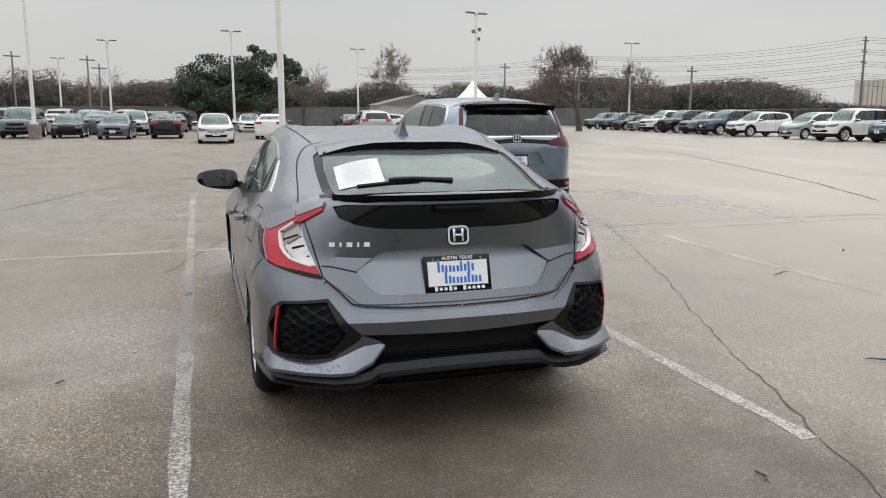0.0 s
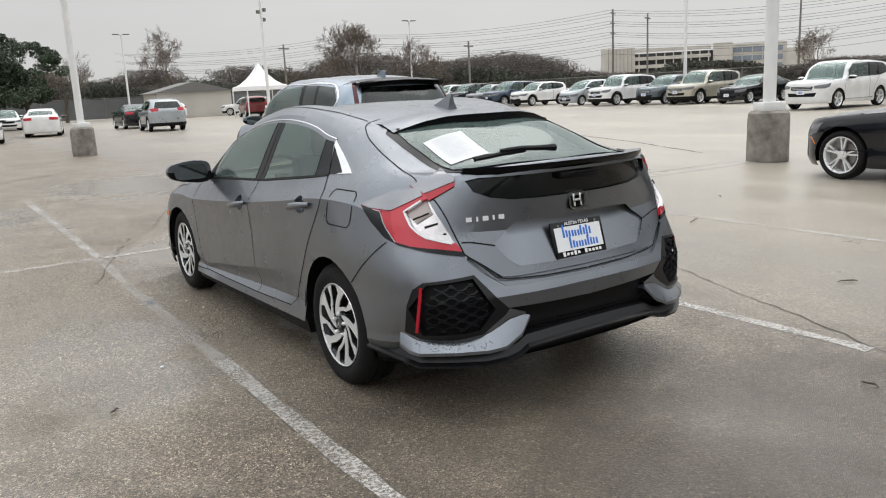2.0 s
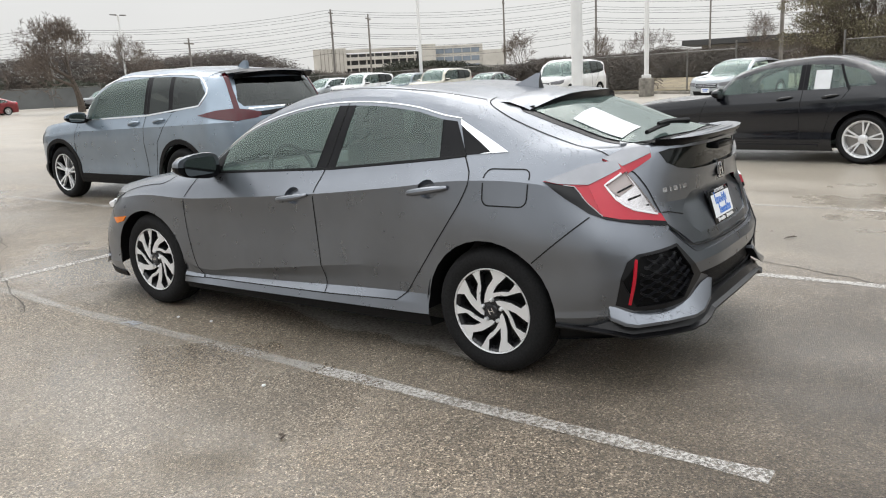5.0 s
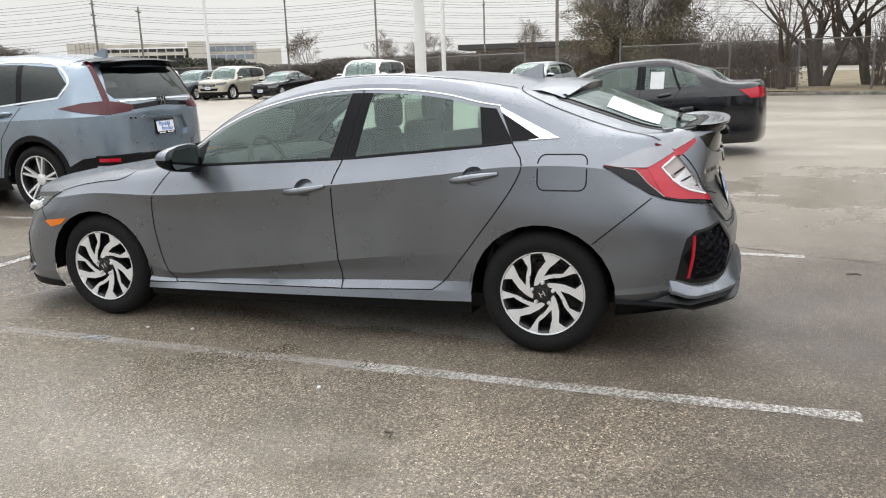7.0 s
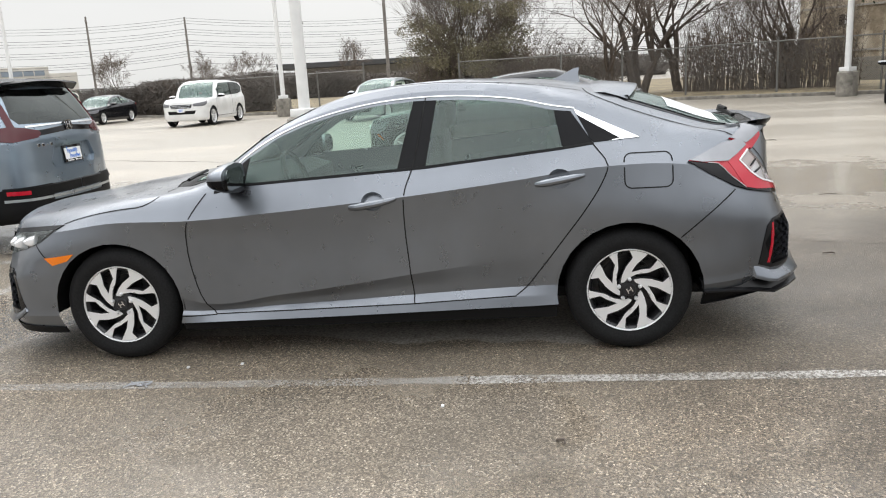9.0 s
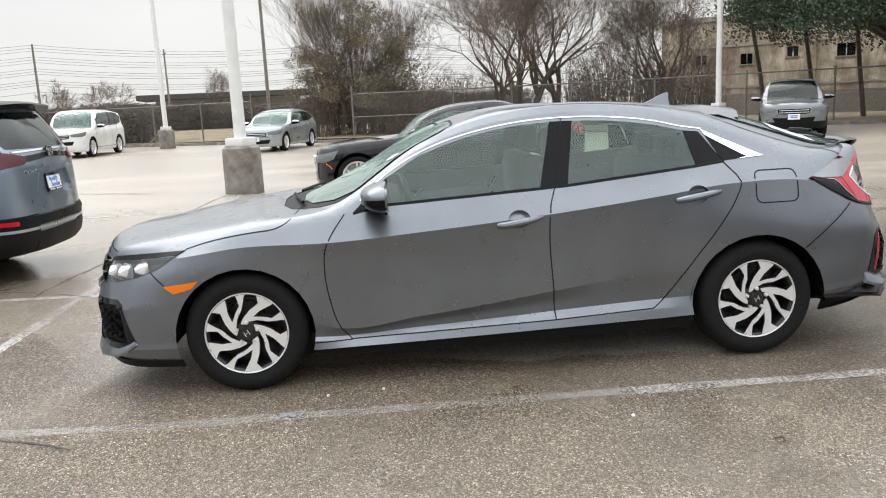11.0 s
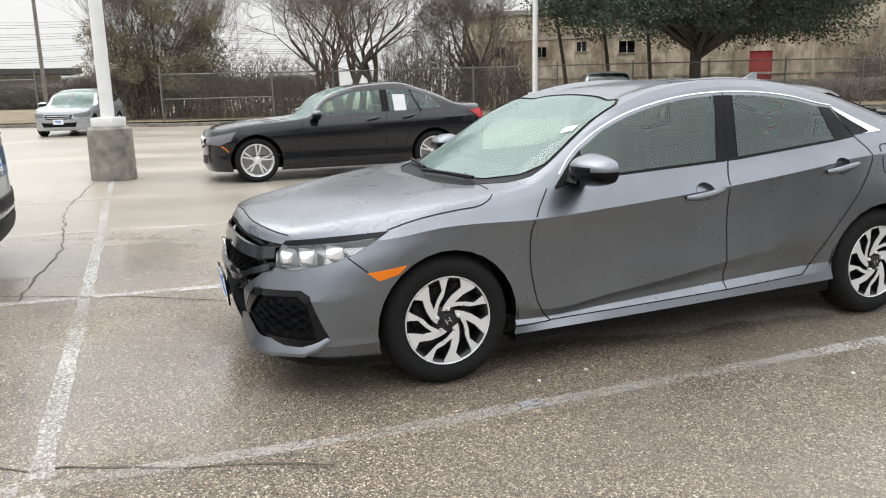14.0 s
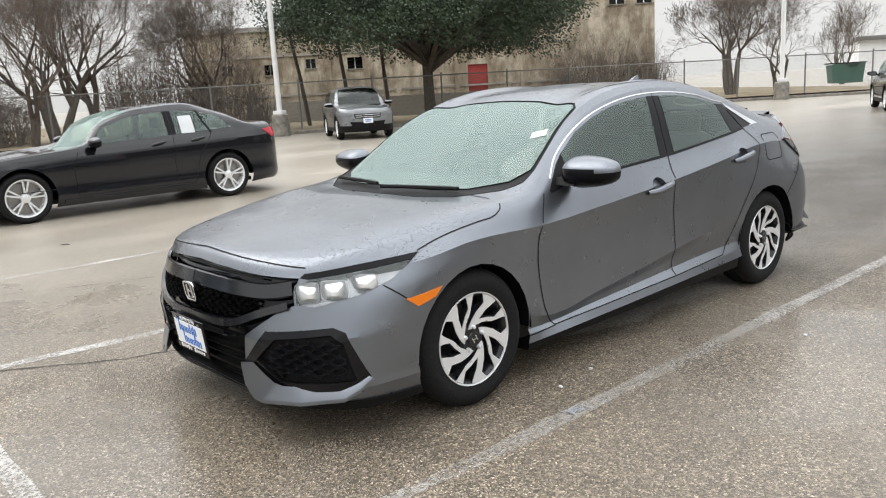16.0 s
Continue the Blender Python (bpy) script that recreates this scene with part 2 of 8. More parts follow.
M["teal_paint"] = paint("slate_paint", (0.09, 0.12, 0.14), 0.5, 0.30, False)
M["trim"] = plain("black_plastic", (0.007, 0.007, 0.0075), 0.5, bump=0.1, scale=60, spec=0.15)
M["satin_black"] = plain("satin_black_trim", (0.005, 0.005, 0.006), 0.22, spec=0.14)
M["gloss_black"] = plain("gloss_black_plastic", (0.004, 0.004, 0.005), 0.08, coat=0.0, spec=0.3)
M["seam"] = plain("shut_gap", (0.004, 0.004, 0.004), 0.9)
M["rubber"] = plain("tyre_rubber", (0.009, 0.009, 0.0095), 0.8, spec=0.25, scale=40, bump=0.15)
M["alloy"] = plain("machined_alloy", (0.80, 0.805, 0.81), 0.30, 0.45, 0.03, 2)
M["dark_alloy"] = plain("black_alloy", (0.018, 0.018, 0.02), 0.3, 0.2)
M["chrome"] = plain("chrome", (0.82, 0.83, 0.84), 0.10, 1.0, 0.04)
M["steel"] = plain("brake_steel", (0.30, 0.29, 0.28), 0.35, 0.9)
M["glass"] = glass("tinted_glass", (0.66, 0.79, 0.73), sky_veil=0.075)
M["rear_glass"] = glass("rear_glass", (0.50, 0.60, 0.56), sky_veil=0.10, beaded=True)
# the strong diffuse share paints the sky's reflection onto the windscreen
M["screen"] = glass("windscreen_glass", (0.66, 0.78, 0.72), sky_veil=0.21)
M["dark_glass"] = glass("privacy_glass", (0.10, 0.115, 0.115))
M["lamp_glass"] = glass("lamp_glass", (0.92, 0.93, 0.93))
M["lens_red"] = lamp_lens("red_lens", (0.42, 0.012, 0.026))
M["lens_rose"] = lamp_lens("rose_red_lens", (0.47, 0.024, 0.042))
M["lens_shelf"] = plain("wet_clear_shelf", (0.27, 0.275, 0.29), 0.14, 0.6, 0.06, 20)
M["mesh_black"] = plain("satin_mesh_plastic", (0.014, 0.015, 0.018), 0.38, spec=0.5, scale=40)
M["lip_black"] = plain("satin_lip_plastic", (0.006, 0.006, 0.007), 0.34, spec=0.35, scale=30)
M["lens_white"] = lamp_lens("clear_lens", (0.15, 0.15, 0.16), 0.10)
M["lens_strip"] = lamp_lens("pale_lens", (0.33, 0.335, 0.345), 0.10)
M["lamp_cup"] = plain("lamp_cup_silver", (0.86, 0.86, 0.87), 0.16, 0.35)
M["tail_bowl"] = plain("tail_lamp_silver", (0.62, 0.60, 0.60), 0.20, 0.8)
M["lens_wine"] = lamp_lens("wine_red_lens", (0.070, 0.004, 0.008))
M["mirror"] = plain("mirror_glass", (0.20, 0.22, 0.22), 0.05, 1.0, 0.03)
M["sheet"] = plain("printed_paper", (0.60, 0.61, 0.62), 0.7, var=0.04)
M["lamp_bowl"] = plain("lamp_bowl_silver", (0.50, 0.50, 0.51), 0.22, 0.6)
M["lens_peach"] = lamp_lens("peach_lens", (0.44, 0.38, 0.365))
M["dark_pane"] = plain("dark_pane", (0.004, 0.006, 0.006), 0.06, spec=0.35)
M["piano_black"] = plain("piano_black", (0.007, 0.007, 0.008), 0.16, spec=0.7)
M["faint_ink"] = plain("faint_print", (0.50, 0.51, 0.53), 0.7, var=0.1)
M["lens_amber"] = lamp_lens("amber_lens", (0.78, 0.19, 0.006))
M["interior"] = plain("grey_cloth", (0.10, 0.10, 0.105), 0.85, scale=50, bump=0.2)
M["dash"] = plain("dash_plastic", (0.06, 0.06, 0.062), 0.6, scale=50)
M["paper"] = plain("white_paper", (0.80, 0.81, 0.82), 0.7, var=0.03)
M["blue_ink"] = plain("blue_print", (0.03, 0.17, 0.60), 0.5, var=0.05)
M["white_ink"] = plain("white_print", (0.82, 0.82, 0.82), 0.5, var=0.03)
M["grey_ink"] = plain("grey_print", (0.35, 0.36, 0.38), 0.7, var=0.1)
M["concrete"] = plain("weathered_concrete", (0.20, 0.185, 0.160), 0.8, var=0.45, scale=5, bump=0.5)
M["white_pole"] = plain("white_painted_steel", (0.74, 0.74, 0.73), 0.45, var=0.06, scale=4)
M["galv"] = plain("galvanised_steel", (0.17, 0.165, 0.155), 0.6, 0.3, 0.15, 9)
M["bark"] = plain("grey_bark", (0.085, 0.068, 0.055), 0.9, var=0.35, scale=8, bump=0.6)
M["twig"] = plain("brown_twigs", (0.125, 0.10, 0.082), 0.9, var=0.3, scale=3)
M["leaf"] = plain("dark_oak_leaves", (0.032, 0.052, 0.024), 0.6, var=0.5, scale=1.2)
M["dead_leaf"] = plain("brown_scrub", (0.12, 0.088, 0.060), 0.9, var=0.45, scale=0.9)
M["vine"] = plain("green_brown_vines", (0.160, 0.142, 0.090), 0.9, var=0.5, scale=0.8)
M["dry_grass"] = plain("dry_winter_grass", (0.20, 0.16, 0.095), 0.9, var=0.4, scale=0.7, bump=0.6)
M["far_wood"] = plain("distant_winter_woods", (0.108, 0.093, 0.081), 0.95, var=0.4, scale=0.15)
M["far_green"] = plain("distant_evergreens", (0.062, 0.066, 0.051), 0.95, var=0.4, scale=0.3)
M["wood_pole"] = plain("creosoted_timber", (0.20, 0.185, 0.170), 0.85, var=0.25, scale=6)
M["wire"] = plain("cable", (0.05, 0.05, 0.055), 0.6)


def stained_render():
    """Cream render with rain streaks and grey grime."""
    k = Nodes("stained_cream_render")
    base = k.ramp(k.noise(0.5, 5), (0.3, (0.47, 0.405, 0.315)), (0.7, (0.60, 0.53, 0.42)))
    streak = k.ramp(k.noise(1.6, 5, 0.7, (1, 1, 0.30)), (0.42, (0.58, 0.55, 0.51)), (0.60, (1, 1, 1)))
    patch = k.ramp(k.noise(0.9, 6, 0.75), (0.40, (0.52, 0.49, 0.45)), (0.56, (1, 1, 1)))
    k.set(Base_Color=k.mix(0.75, k.mix(1.0, base, streak, "MULTIPLY"), patch, "MULTIPLY"), Roughness=0.9)
    k.bump(k.noise(9, 4), 0.3, 0.02)
    return k.mat


M["stucco"] = stained_render()
M["brickwall"] = plain("grey_block", (0.30, 0.28, 0.25), 0.9, var=0.2, scale=1.5, bump=0.3)
M["garage"] = plain("precast_concrete", (0.50, 0.475, 0.43), 0.85, var=0.12, scale=0.3)
M["dark_void"] = plain("shadowed_deck", (0.06, 0.06, 0.06), 0.9)
M["office"] = plain("blue_grey_cladding", (0.20, 0.235, 0.275), 0.4, var=0.15, scale=0.4)
M["red_door"] = plain("faded_red_paint", (0.36, 0.05, 0.045), 0.7, var=0.2)
M["tent"] = plain("white_canvas", (0.82, 0.82, 0.82), 0.7, var=0.05)
M["green_bin"] = plain("green_painted_steel", (0.03, 0.09, 0.065), 0.6)


def worn_line(name="worn_white_paint", least=0.20, most=0.88):
    """White road paint worn through to the asphalt in many small holes."""
    k = Nodes(name)
    broad = k.ramp(k.noise(1.1, 3), (0.35, (0.78, 0.76, 0.73)), (0.65, (1, 1, 1)))
    k.set(Base_Color=k.mix(1.0, k.ramp(k.noise(40.0, 4), (0.3, (0.41, 0.395, 0.37)), (0.7, (0.57, 0.555, 0.53))), broad, "MULTIPLY"), Roughness=0.55)
    k.bump(k.noise(140.0, 3), 0.3, 0.004)
    hole = k.n("BsdfTransparent")
    both_ways = k.n("MixShader")
    add = k.n("Math")
    add.operation = "ADD"
    k.link(k.remap(k.noise(55.0, 5, 0.75), 0.35, 0.65, 0.0, 1.0), add.inputs[0])
    k.link(k.remap(k.noise(1.7, 4, 0.6), 0.3, 0.7, -0.45, 0.15), add.inputs[1])
    k.link(k.remap(add.outputs[0], 0.20, 0.56, least, most), both_ways.inputs[0])
    k.link(hole.outputs[0], both_ways.inputs[1])
    k.link(k.bsdf.outputs[0], both_ways.inputs[2])
    k.link(both_ways.outputs[0], k.out.inputs[0])
    return k.mat


M["line"] = worn_line()
M["line_faint"] = worn_line("faded_white_paint", 0.08, 0.55)
M["crack"] = plain("crack_filler", (0.075, 0.066, 0.055), 0.8, var=0.3, scale=20)
M["dry_ground"] = plain("dry_asphalt", (0.34, 0.315, 0.28), 0.95, spec=0.1, var=0.45, scale=70, bump=0.5)
M["screen_cloth"] = plain("grey_screen_cloth", (0.12, 0.125, 0.125), 0.9, var=0.2, scale=0.4)

# ---- building helpers ----
from mathutils.bvhtree import BVHTree


def gz(x, y):
    """Height of the lot: a slight rise past the first row."""
    s = min(1.0, max(0.0, (y - 2.8) / 2.2))
    return 0.045 * s * s * (3 - 2 * s) + 0.0012 * max(0.0, min(y, 80) - 5)


def part(name, bm, material, parent=None, label="", smooth=None, kind=""):
    """Links a bmesh as one mesh object, smooth up to an angle in degrees."""
    me = bpy.data.meshes.new(name)
    if smooth is not None:
        bm.normal_update()
        limit = radians(smooth)
        for f in bm.faces:
            f.smooth = True
        for e in bm.edges:
            if len(e.link_faces) == 2 and e.calc_face_angle(0) > limit:
                e.smooth = False
    bm.to_mesh(me)
    bm.free()
    mats = material if isinstance(material, (list, tuple)) else [material]
    for m in mats:
        me.materials.append(m)
    ob = new(name, me)
    if parent is not None:
        ob.parent = parent
    if label or kind:
        tagged(ob, label=label, kind=kind)
    return ob


def box(bm, cx, cy, cz, sx, sy, sz, bevel=0.0, m=None):
    g = bmesh.ops.create_cube(bm, size=1.0)
    vs = g["verts"]
    bmesh.ops.scale(bm, vec=(sx, sy, sz), verts=vs)
    if bevel:
        es = list({e for v in vs for e in v.link_edges})
        r = bmesh.ops.bevel(bm, geom=es, offset=bevel, segments=2, affect="EDGES", profile=0.5)
        vs = list({v for f in r["faces"] for v in f.verts} | {v for v in vs if v.is_valid})
    bmesh.ops.translate(bm, vec=(cx, cy, cz), verts=vs)
    if m is not None:
        bmesh.ops.transform(bm, matrix=m, verts=vs)
    return vs


def lathe(bm, profile, n=32, axis="x", m=None):
    """Turns (radius, offset) points round an axis."""
    rings = []
    for r, a in profile:
        ring = []
        for i in range(n):
            t = 2 * math.pi * i / n
            c, s = r * math.cos(t), r * math.sin(t)
            p = (a, c, s) if axis == "x" else ((c, s, a) if axis == "z" else (c, a, s))
            ring.append(bm.verts.new(p))
        rings.append(ring)
    for a, b in zip(rings, rings[1:]):
        for i in range(n):
            bm.faces.new((a[i], a[(i + 1) % n], b[(i + 1) % n], b[i]))
    vs = [v for r in rings for v in r]
    if m is not None:
        bmesh.ops.transform(bm, matrix=m, verts=vs)
    return vs


def tube(bm, pts, radii, n=6, cap=True):
    """A tapered tube through points."""
    pts = [Vector(p) for p in pts]
    if not hasattr(radii, "__len__"):
        radii = [radii] * len(pts)
    prev, side = None, None
    for i, p in enumerate(pts):
        d = (pts[min(i + 1, len(pts) - 1)] - pts[max(i - 1, 0)]).normalized()
        if side is None:
            side = d.orthogonal().normalized()
        side = (side - d * side.dot(d)).normalized()
        up = d.cross(side)
        ring = [bm.verts.new(p + radii[i] * (math.cos(2 * math.pi * j / n) * side + math.sin(2 * math.pi * j / n) * up)) for j in range(n)]
        if prev:
            for j in range(n):
                bm.faces.new((prev[j], prev[(j + 1) % n], ring[(j + 1) % n], ring[j]))
        elif cap:
            bm.faces.new(ring[::-1])
        prev = ring
    if cap:
        bm.faces.new(prev)


def prism(bm, poly, lo, hi, axis="y", m=None):
    """A polygon pushed through from lo to hi along an axis. poly: (x, z) for y, (x, y) for z, (y, z) for x."""
    def at(p, d):
        return (p[0], d, p[1]) if axis == "y" else ((p[0], p[1], d) if axis == "z" else (d, p[0], p[1]))
    a, b = [bm.verts.new(at(p, lo)) for p in poly], [bm.verts.new(at(p, hi)) for p in poly]
    bm.faces.new(a), bm.faces.new(b[::-1])
    for i in range(len(poly)):
        j = (i + 1) % len(poly)
        bm.faces.new((a[i], b[i], b[j], a[j]))
    bmesh.ops.recalc_face_normals(bm, faces=bm.faces[:])
    if m is not None:
        bmesh.ops.transform(bm, matrix=m, verts=a + b)
    return a + b


def spline(keys, counts, creases=(), mirror_first=None, mirror_last=None):
    """Cubic through key arrays (K, ..., 3), sampled counts[i] times on span i. Creases break the tangent; mirror: axis signs of ghost points."""
    keys = np.asarray(keys, float)
    K = len(keys)
    gap = np.linalg.norm(np.diff(keys, axis=0), axis=-1)
    gap = gap.reshape(K - 1, -1).mean(1) + 1e-6
    u = np.r_[0, np.cumsum(gap)]
    slope = np.diff(keys, axis=0) / gap.reshape((-1,) + (1,) * (keys.ndim - 1))
    left, right = np.zeros_like(keys), np.zeros_like(keys)
    for i in range(K):
        if i == 0:
            t = slope[0] * (np.array(mirror_first) if mirror_first is not None else 1)
        elif i == K - 1:
            t = slope[-1] * (np.array(mirror_last) if mirror_last is not None else 1)
        else:
            a, b = gap[i - 1], gap[i]
            t = (slope[i - 1] * b + slope[i] * a) / (a + b)
        left[i] = right[i] = t
        if i in creases and 0 < i < K - 1:
            left[i], right[i] = slope[i - 1], slope[i]
    out, where = [], []
    for i in range(K - 1):
        n = counts[i]
        for j in range(n + (i == K - 2)):
            h = j / n
            p = ((1 + 2 * h) * (1 - h) ** 2) * keys[i] + h * (1 - h) ** 2 * gap[i] * right[i]
            p = p + h * h * (3 - 2 * h) * keys[i + 1] + h * h * (h - 1) * gap[i] * left[i + 1]
            out.append(p)
            where.append(i + h)
    return np.array(out)


def hull(lines, step=0.04, rows=5, creases=(), soft=()):
    """Half of a car body from lines (half-width, length, height) that run from the nose round the side to the tail."""
    keys = np.array(lines, float)
    along = keys.transpose(1, 0, 2)
    gap = np.linalg.norm(np.diff(along, axis=0), axis=-1).max(1)
    cols = spline(along, [max(1, int(math.ceil(g / step))) for g in gap], mirror_first=(1, 0, 0), mirror_last=(1, 0, 0))
    cols[0, :, 0] = cols[-1, :, 0] = 0
    grid = spline(cols.transpose(1, 0, 2), [rows] * (len(lines) - 1), creases=creases, mirror_last=(1, 1, 0))
    grid[-1, :, 0] = 0
    grid[:, :, 0] = np.maximum(grid[:, :, 0], 0)
    bm = bmesh.new()
    vs = [[bm.verts.new(p) for p in row] for row in grid]
    for i in range(len(vs) - 1):
        for j in range(len(vs[0]) - 1):
            bm.faces.new((vs[i][j], vs[i + 1][j], vs[i + 1][j + 1], vs[i][j + 1]))
    bmesh.ops.remove_doubles(bm, verts=bm.verts[:], dist=0.0015)
    bmesh.ops.dissolve_degenerate(bm, edges=bm.edges[:], dist=0.001)
    bmesh.ops.recalc_face_normals(bm, faces=bm.faces[:])
    bm.normal_update()
    mid = sum((f.normal.x for f in bm.faces if f.calc_center_median().x > 0.6), 0)
    if mid < 0:
        bmesh.ops.reverse_faces(bm, faces=bm.faces[:])
    return bm


def inside(poly, h, v):
    hit, j = False, len(poly) - 1
    for i in range(len(poly)):
        (a, b), (c, d) = poly[i], poly[j]
        if (b > v) != (d > v) and h < (c - a) * (v - b) / (d - b) + a:
            hit = not hit
        j = i
    return hit


class Body:
    """Half a body shell that panels are cut from. Views: an azimuth in degrees from which a panel is drawn (0 side, 90 tail, -90 nose), or 'top'."""

    def __init__(self, bm):
        self.bm = bm
        bm.normal_update()
        self.tree = BVHTree.FromBMesh(bm)

    @staticmethod
    def frame_of(view):
        if view == "top":
            return Vector((1, 0, 0)), Vector((0, 1, 0)), Vector((0, 0, 1))
        a = radians(view)
        d = Vector((math.cos(a), -math.sin(a), 0))
        h = Vector((1, 0, 0)) if view == -90 else Vector((0, 0, 1)).cross(d)
        return h, Vector((0, 0, 1)), d

    def cut(self, poly, view, keep=lambda c: True, facing=0.05):
        """Cuts a polygon (h, v) out of the shell and returns it as its own bmesh."""
        h, v, d = self.frame_of(view)
        lo_h, hi_h = min(p[0] for p in poly) - 0.002, max(p[0] for p in poly) + 0.002
        lo_v, hi_v = min(p[1] for p in poly) - 0.002, max(p[1] for p in poly) + 0.002
        bm = self.bm

        def near():
            out = []
            for f in bm.faces:
                if f.normal.dot(d) > facing:
                    hs, zs = [p.co.dot(h) for p in f.verts], [p.co.dot(v) for p in f.verts]
                    if max(hs) > lo_h and min(hs) < hi_h and max(zs) > lo_v and min(zs) < hi_v and keep(f.calc_center_median()):
                        out.append(f)
            return out
        for i in range(len(poly)):
            a, b = poly[i], poly[(i + 1) % len(poly)]
            e = h * (b[0] - a[0]) + v * (b[1] - a[1])
            n = e.cross(d)
            if n.length < 1e-6:
                continue
            fs = near()
            geom = fs + list({x for f in fs for x in f.edges}) + list({x for f in fs for x in f.verts})
            bmesh.ops.bisect_plane(bm, geom=geom, dist=1e-5, plane_co=h * a[0] + v * a[1], plane_no=n.normalized())
            bm.normal_update()
        gone = [f for f in near() if inside(poly, f.calc_center_median().dot(h), f.calc_center_median().dot(v))]
        return self.lift(gone)

    def lift(self, faces):
        out, made = bmesh.new(), {}
        for f in faces:
            for p in f.verts:
                if p not in made:
                    made[p] = out.verts.new(p.co)
            out.faces.new([made[p] for p in f.verts])
        bmesh.ops.delete(self.bm, geom=faces, context="FACES")
        out.normal_update()
        return out

    def drop(self, h, v, view, far=8.0):
        """The point of the shell under (h, v) seen from a view, and its normal."""
        a, b, d = self.frame_of(view)
        if view in ("top", 90, -90) and h < 0:
            p, n = self.drop(-h, v, view, far)
            return (Vector((-p.x, p.y, p.z)), Vector((-n.x, n.y, n.z))) if p else (p, n)
        if view in ("top", 90, -90):
            h = max(h, 0.004)
        p, n, _, _ = self.tree.ray_cast(a * h + b * v + d * far, -d)
        return p, n

    def ribbon(self, bm, pts, view, width=0.006, lift=0.0015, closed=False, step=0.03, thick=0.0):
        """A thin strip laid on the shell along (h, v) points."""
        if closed:
            pts = list(pts) + [pts[0]]
        fine = []
        for a, b in zip(pts, pts[1:]):
            n = max(1, int(math.hypot(b[0] - a[0], b[1] - a[1]) / step))
            fine += [(a[0] + (b[0] - a[0]) * i / n, a[1] + (b[1] - a[1]) * i / n) for i in range(n)]
        fine.append(pts[-1])
        on = [x for x in (self.drop(h, v, view) for h, v in fine) if x[0] is not None]
        rows = []
        for i, (p, n) in enumerate(on):
            q0, q1 = on[max(i - 1, 0)][0], on[min(i + 1, len(on) - 1)][0]
            t = (q1 - q0)
            if t.length < 1e-6:
                continue
            s = t.normalized().cross(n).normalized() * width / 2
            o = n * (lift + thick)
            if thick:
                rows.append([bm.verts.new(p + s), bm.verts.new(p + s * 0.8 + o), bm.verts.new(p - s * 0.8 + o), bm.verts.new(p - s)])
            else:
                rows.append([bm.verts.new(p + s + o), bm.verts.new(p - s + o)])
        for a, b in zip(rows, rows[1:]):
            for i in range(len(a) - 1):
                bm.faces.new((a[i], a[i + 1], b[i + 1], b[i]))
        return bm


def both(bm):
    """Adds the mirror image over x = 0 and welds the middle."""
    g = bmesh.ops.duplicate(bm, geom=bm.verts[:] + bm.edges[:] + bm.faces[:])
    vs = [x for x in g["geom"] if isinstance(x, bmesh.types.BMVert)]
    fs = [x for x in g["geom"] if isinstance(x, bmesh.types.BMFace)]
    for v in vs:
        v.co.x = -v.co.x
    bmesh.ops.reverse_faces(bm, faces=fs)
    bmesh.ops.remove_doubles(bm, verts=[v for v in bm.verts if abs(v.co.x) < 0.002], dist=0.0015)
    return bm


def flipped(bm):
    """A mirrored copy over x = 0."""
    out = bm.copy()
    for v in out.verts:
        v.co.x = -v.co.x
    bmesh.ops.reverse_faces(out, faces=out.faces[:])
    return out


def sided(name, bm, material, parent, label="", smooth=35):
    """One part for each side of a car. Returns right and left."""
    other = flipped(bm)
    return part(name, bm, material, parent, label, smooth), part(name, other, material, parent, label, smooth)


def pushed(bm, depth, skirt=True):
    """Moves a lifted panel along its normals and closes its rim back to where it was."""
    bm.normal_update()
    rim = [e for e in bm.edges if len(e.link_faces) == 1 and max(abs(v.co.x) for v in e.verts) > 0.003]
    base = {v: v.co.copy() for e in rim for v in e.verts}
    shift = {v: v.normal.copy() for v in bm.verts}
    for v, n in shift.items():
        if abs(v.co.x) < 0.003:
            n.x = 0
        v.co += n * depth
    if skirt:
        back = {v: bm.verts.new(c - shift[v] * (0.004 if depth > 0 else -0.002)) for v, c in base.items()}
        for e in rim:
            a, b = e.verts
            f = e.link_faces[0]
            for lp in f.loops:
                if lp.edge == e:
                    a, b = lp.vert, lp.link_loop_next.vert
            bm.faces.new((b, a, back[a], back[b]))
    return bm


def round_poly(cx, cy, w, h, r, n=4):
    out = []
    for k, (sx, sy) in enumerate(((1, 1), (-1, 1), (-1, -1), (1, -1))):
        for i in range(n + 1):
            a = math.pi / 2 * (k + i / n)
            out.append((cx + sx * (w / 2 - r) + r * math.cos(a), cy + sy * (h / 2 - r) + r * math.sin(a)))
    return out


def circle(cx, cy, r, n=30):
    return [(cx + r * math.cos(2 * math.pi * i / n), cy + r * math.sin(2 * math.pi * i / n)) for i in range(n)]


def curved(pts, n=5):
    """A smooth line through (h, v) points."""
    k = np.array([(a, b, 0) for a, b in pts], float)
    return [(p[0], p[1]) for p in spline(k, [n] * (len(pts) - 1))]


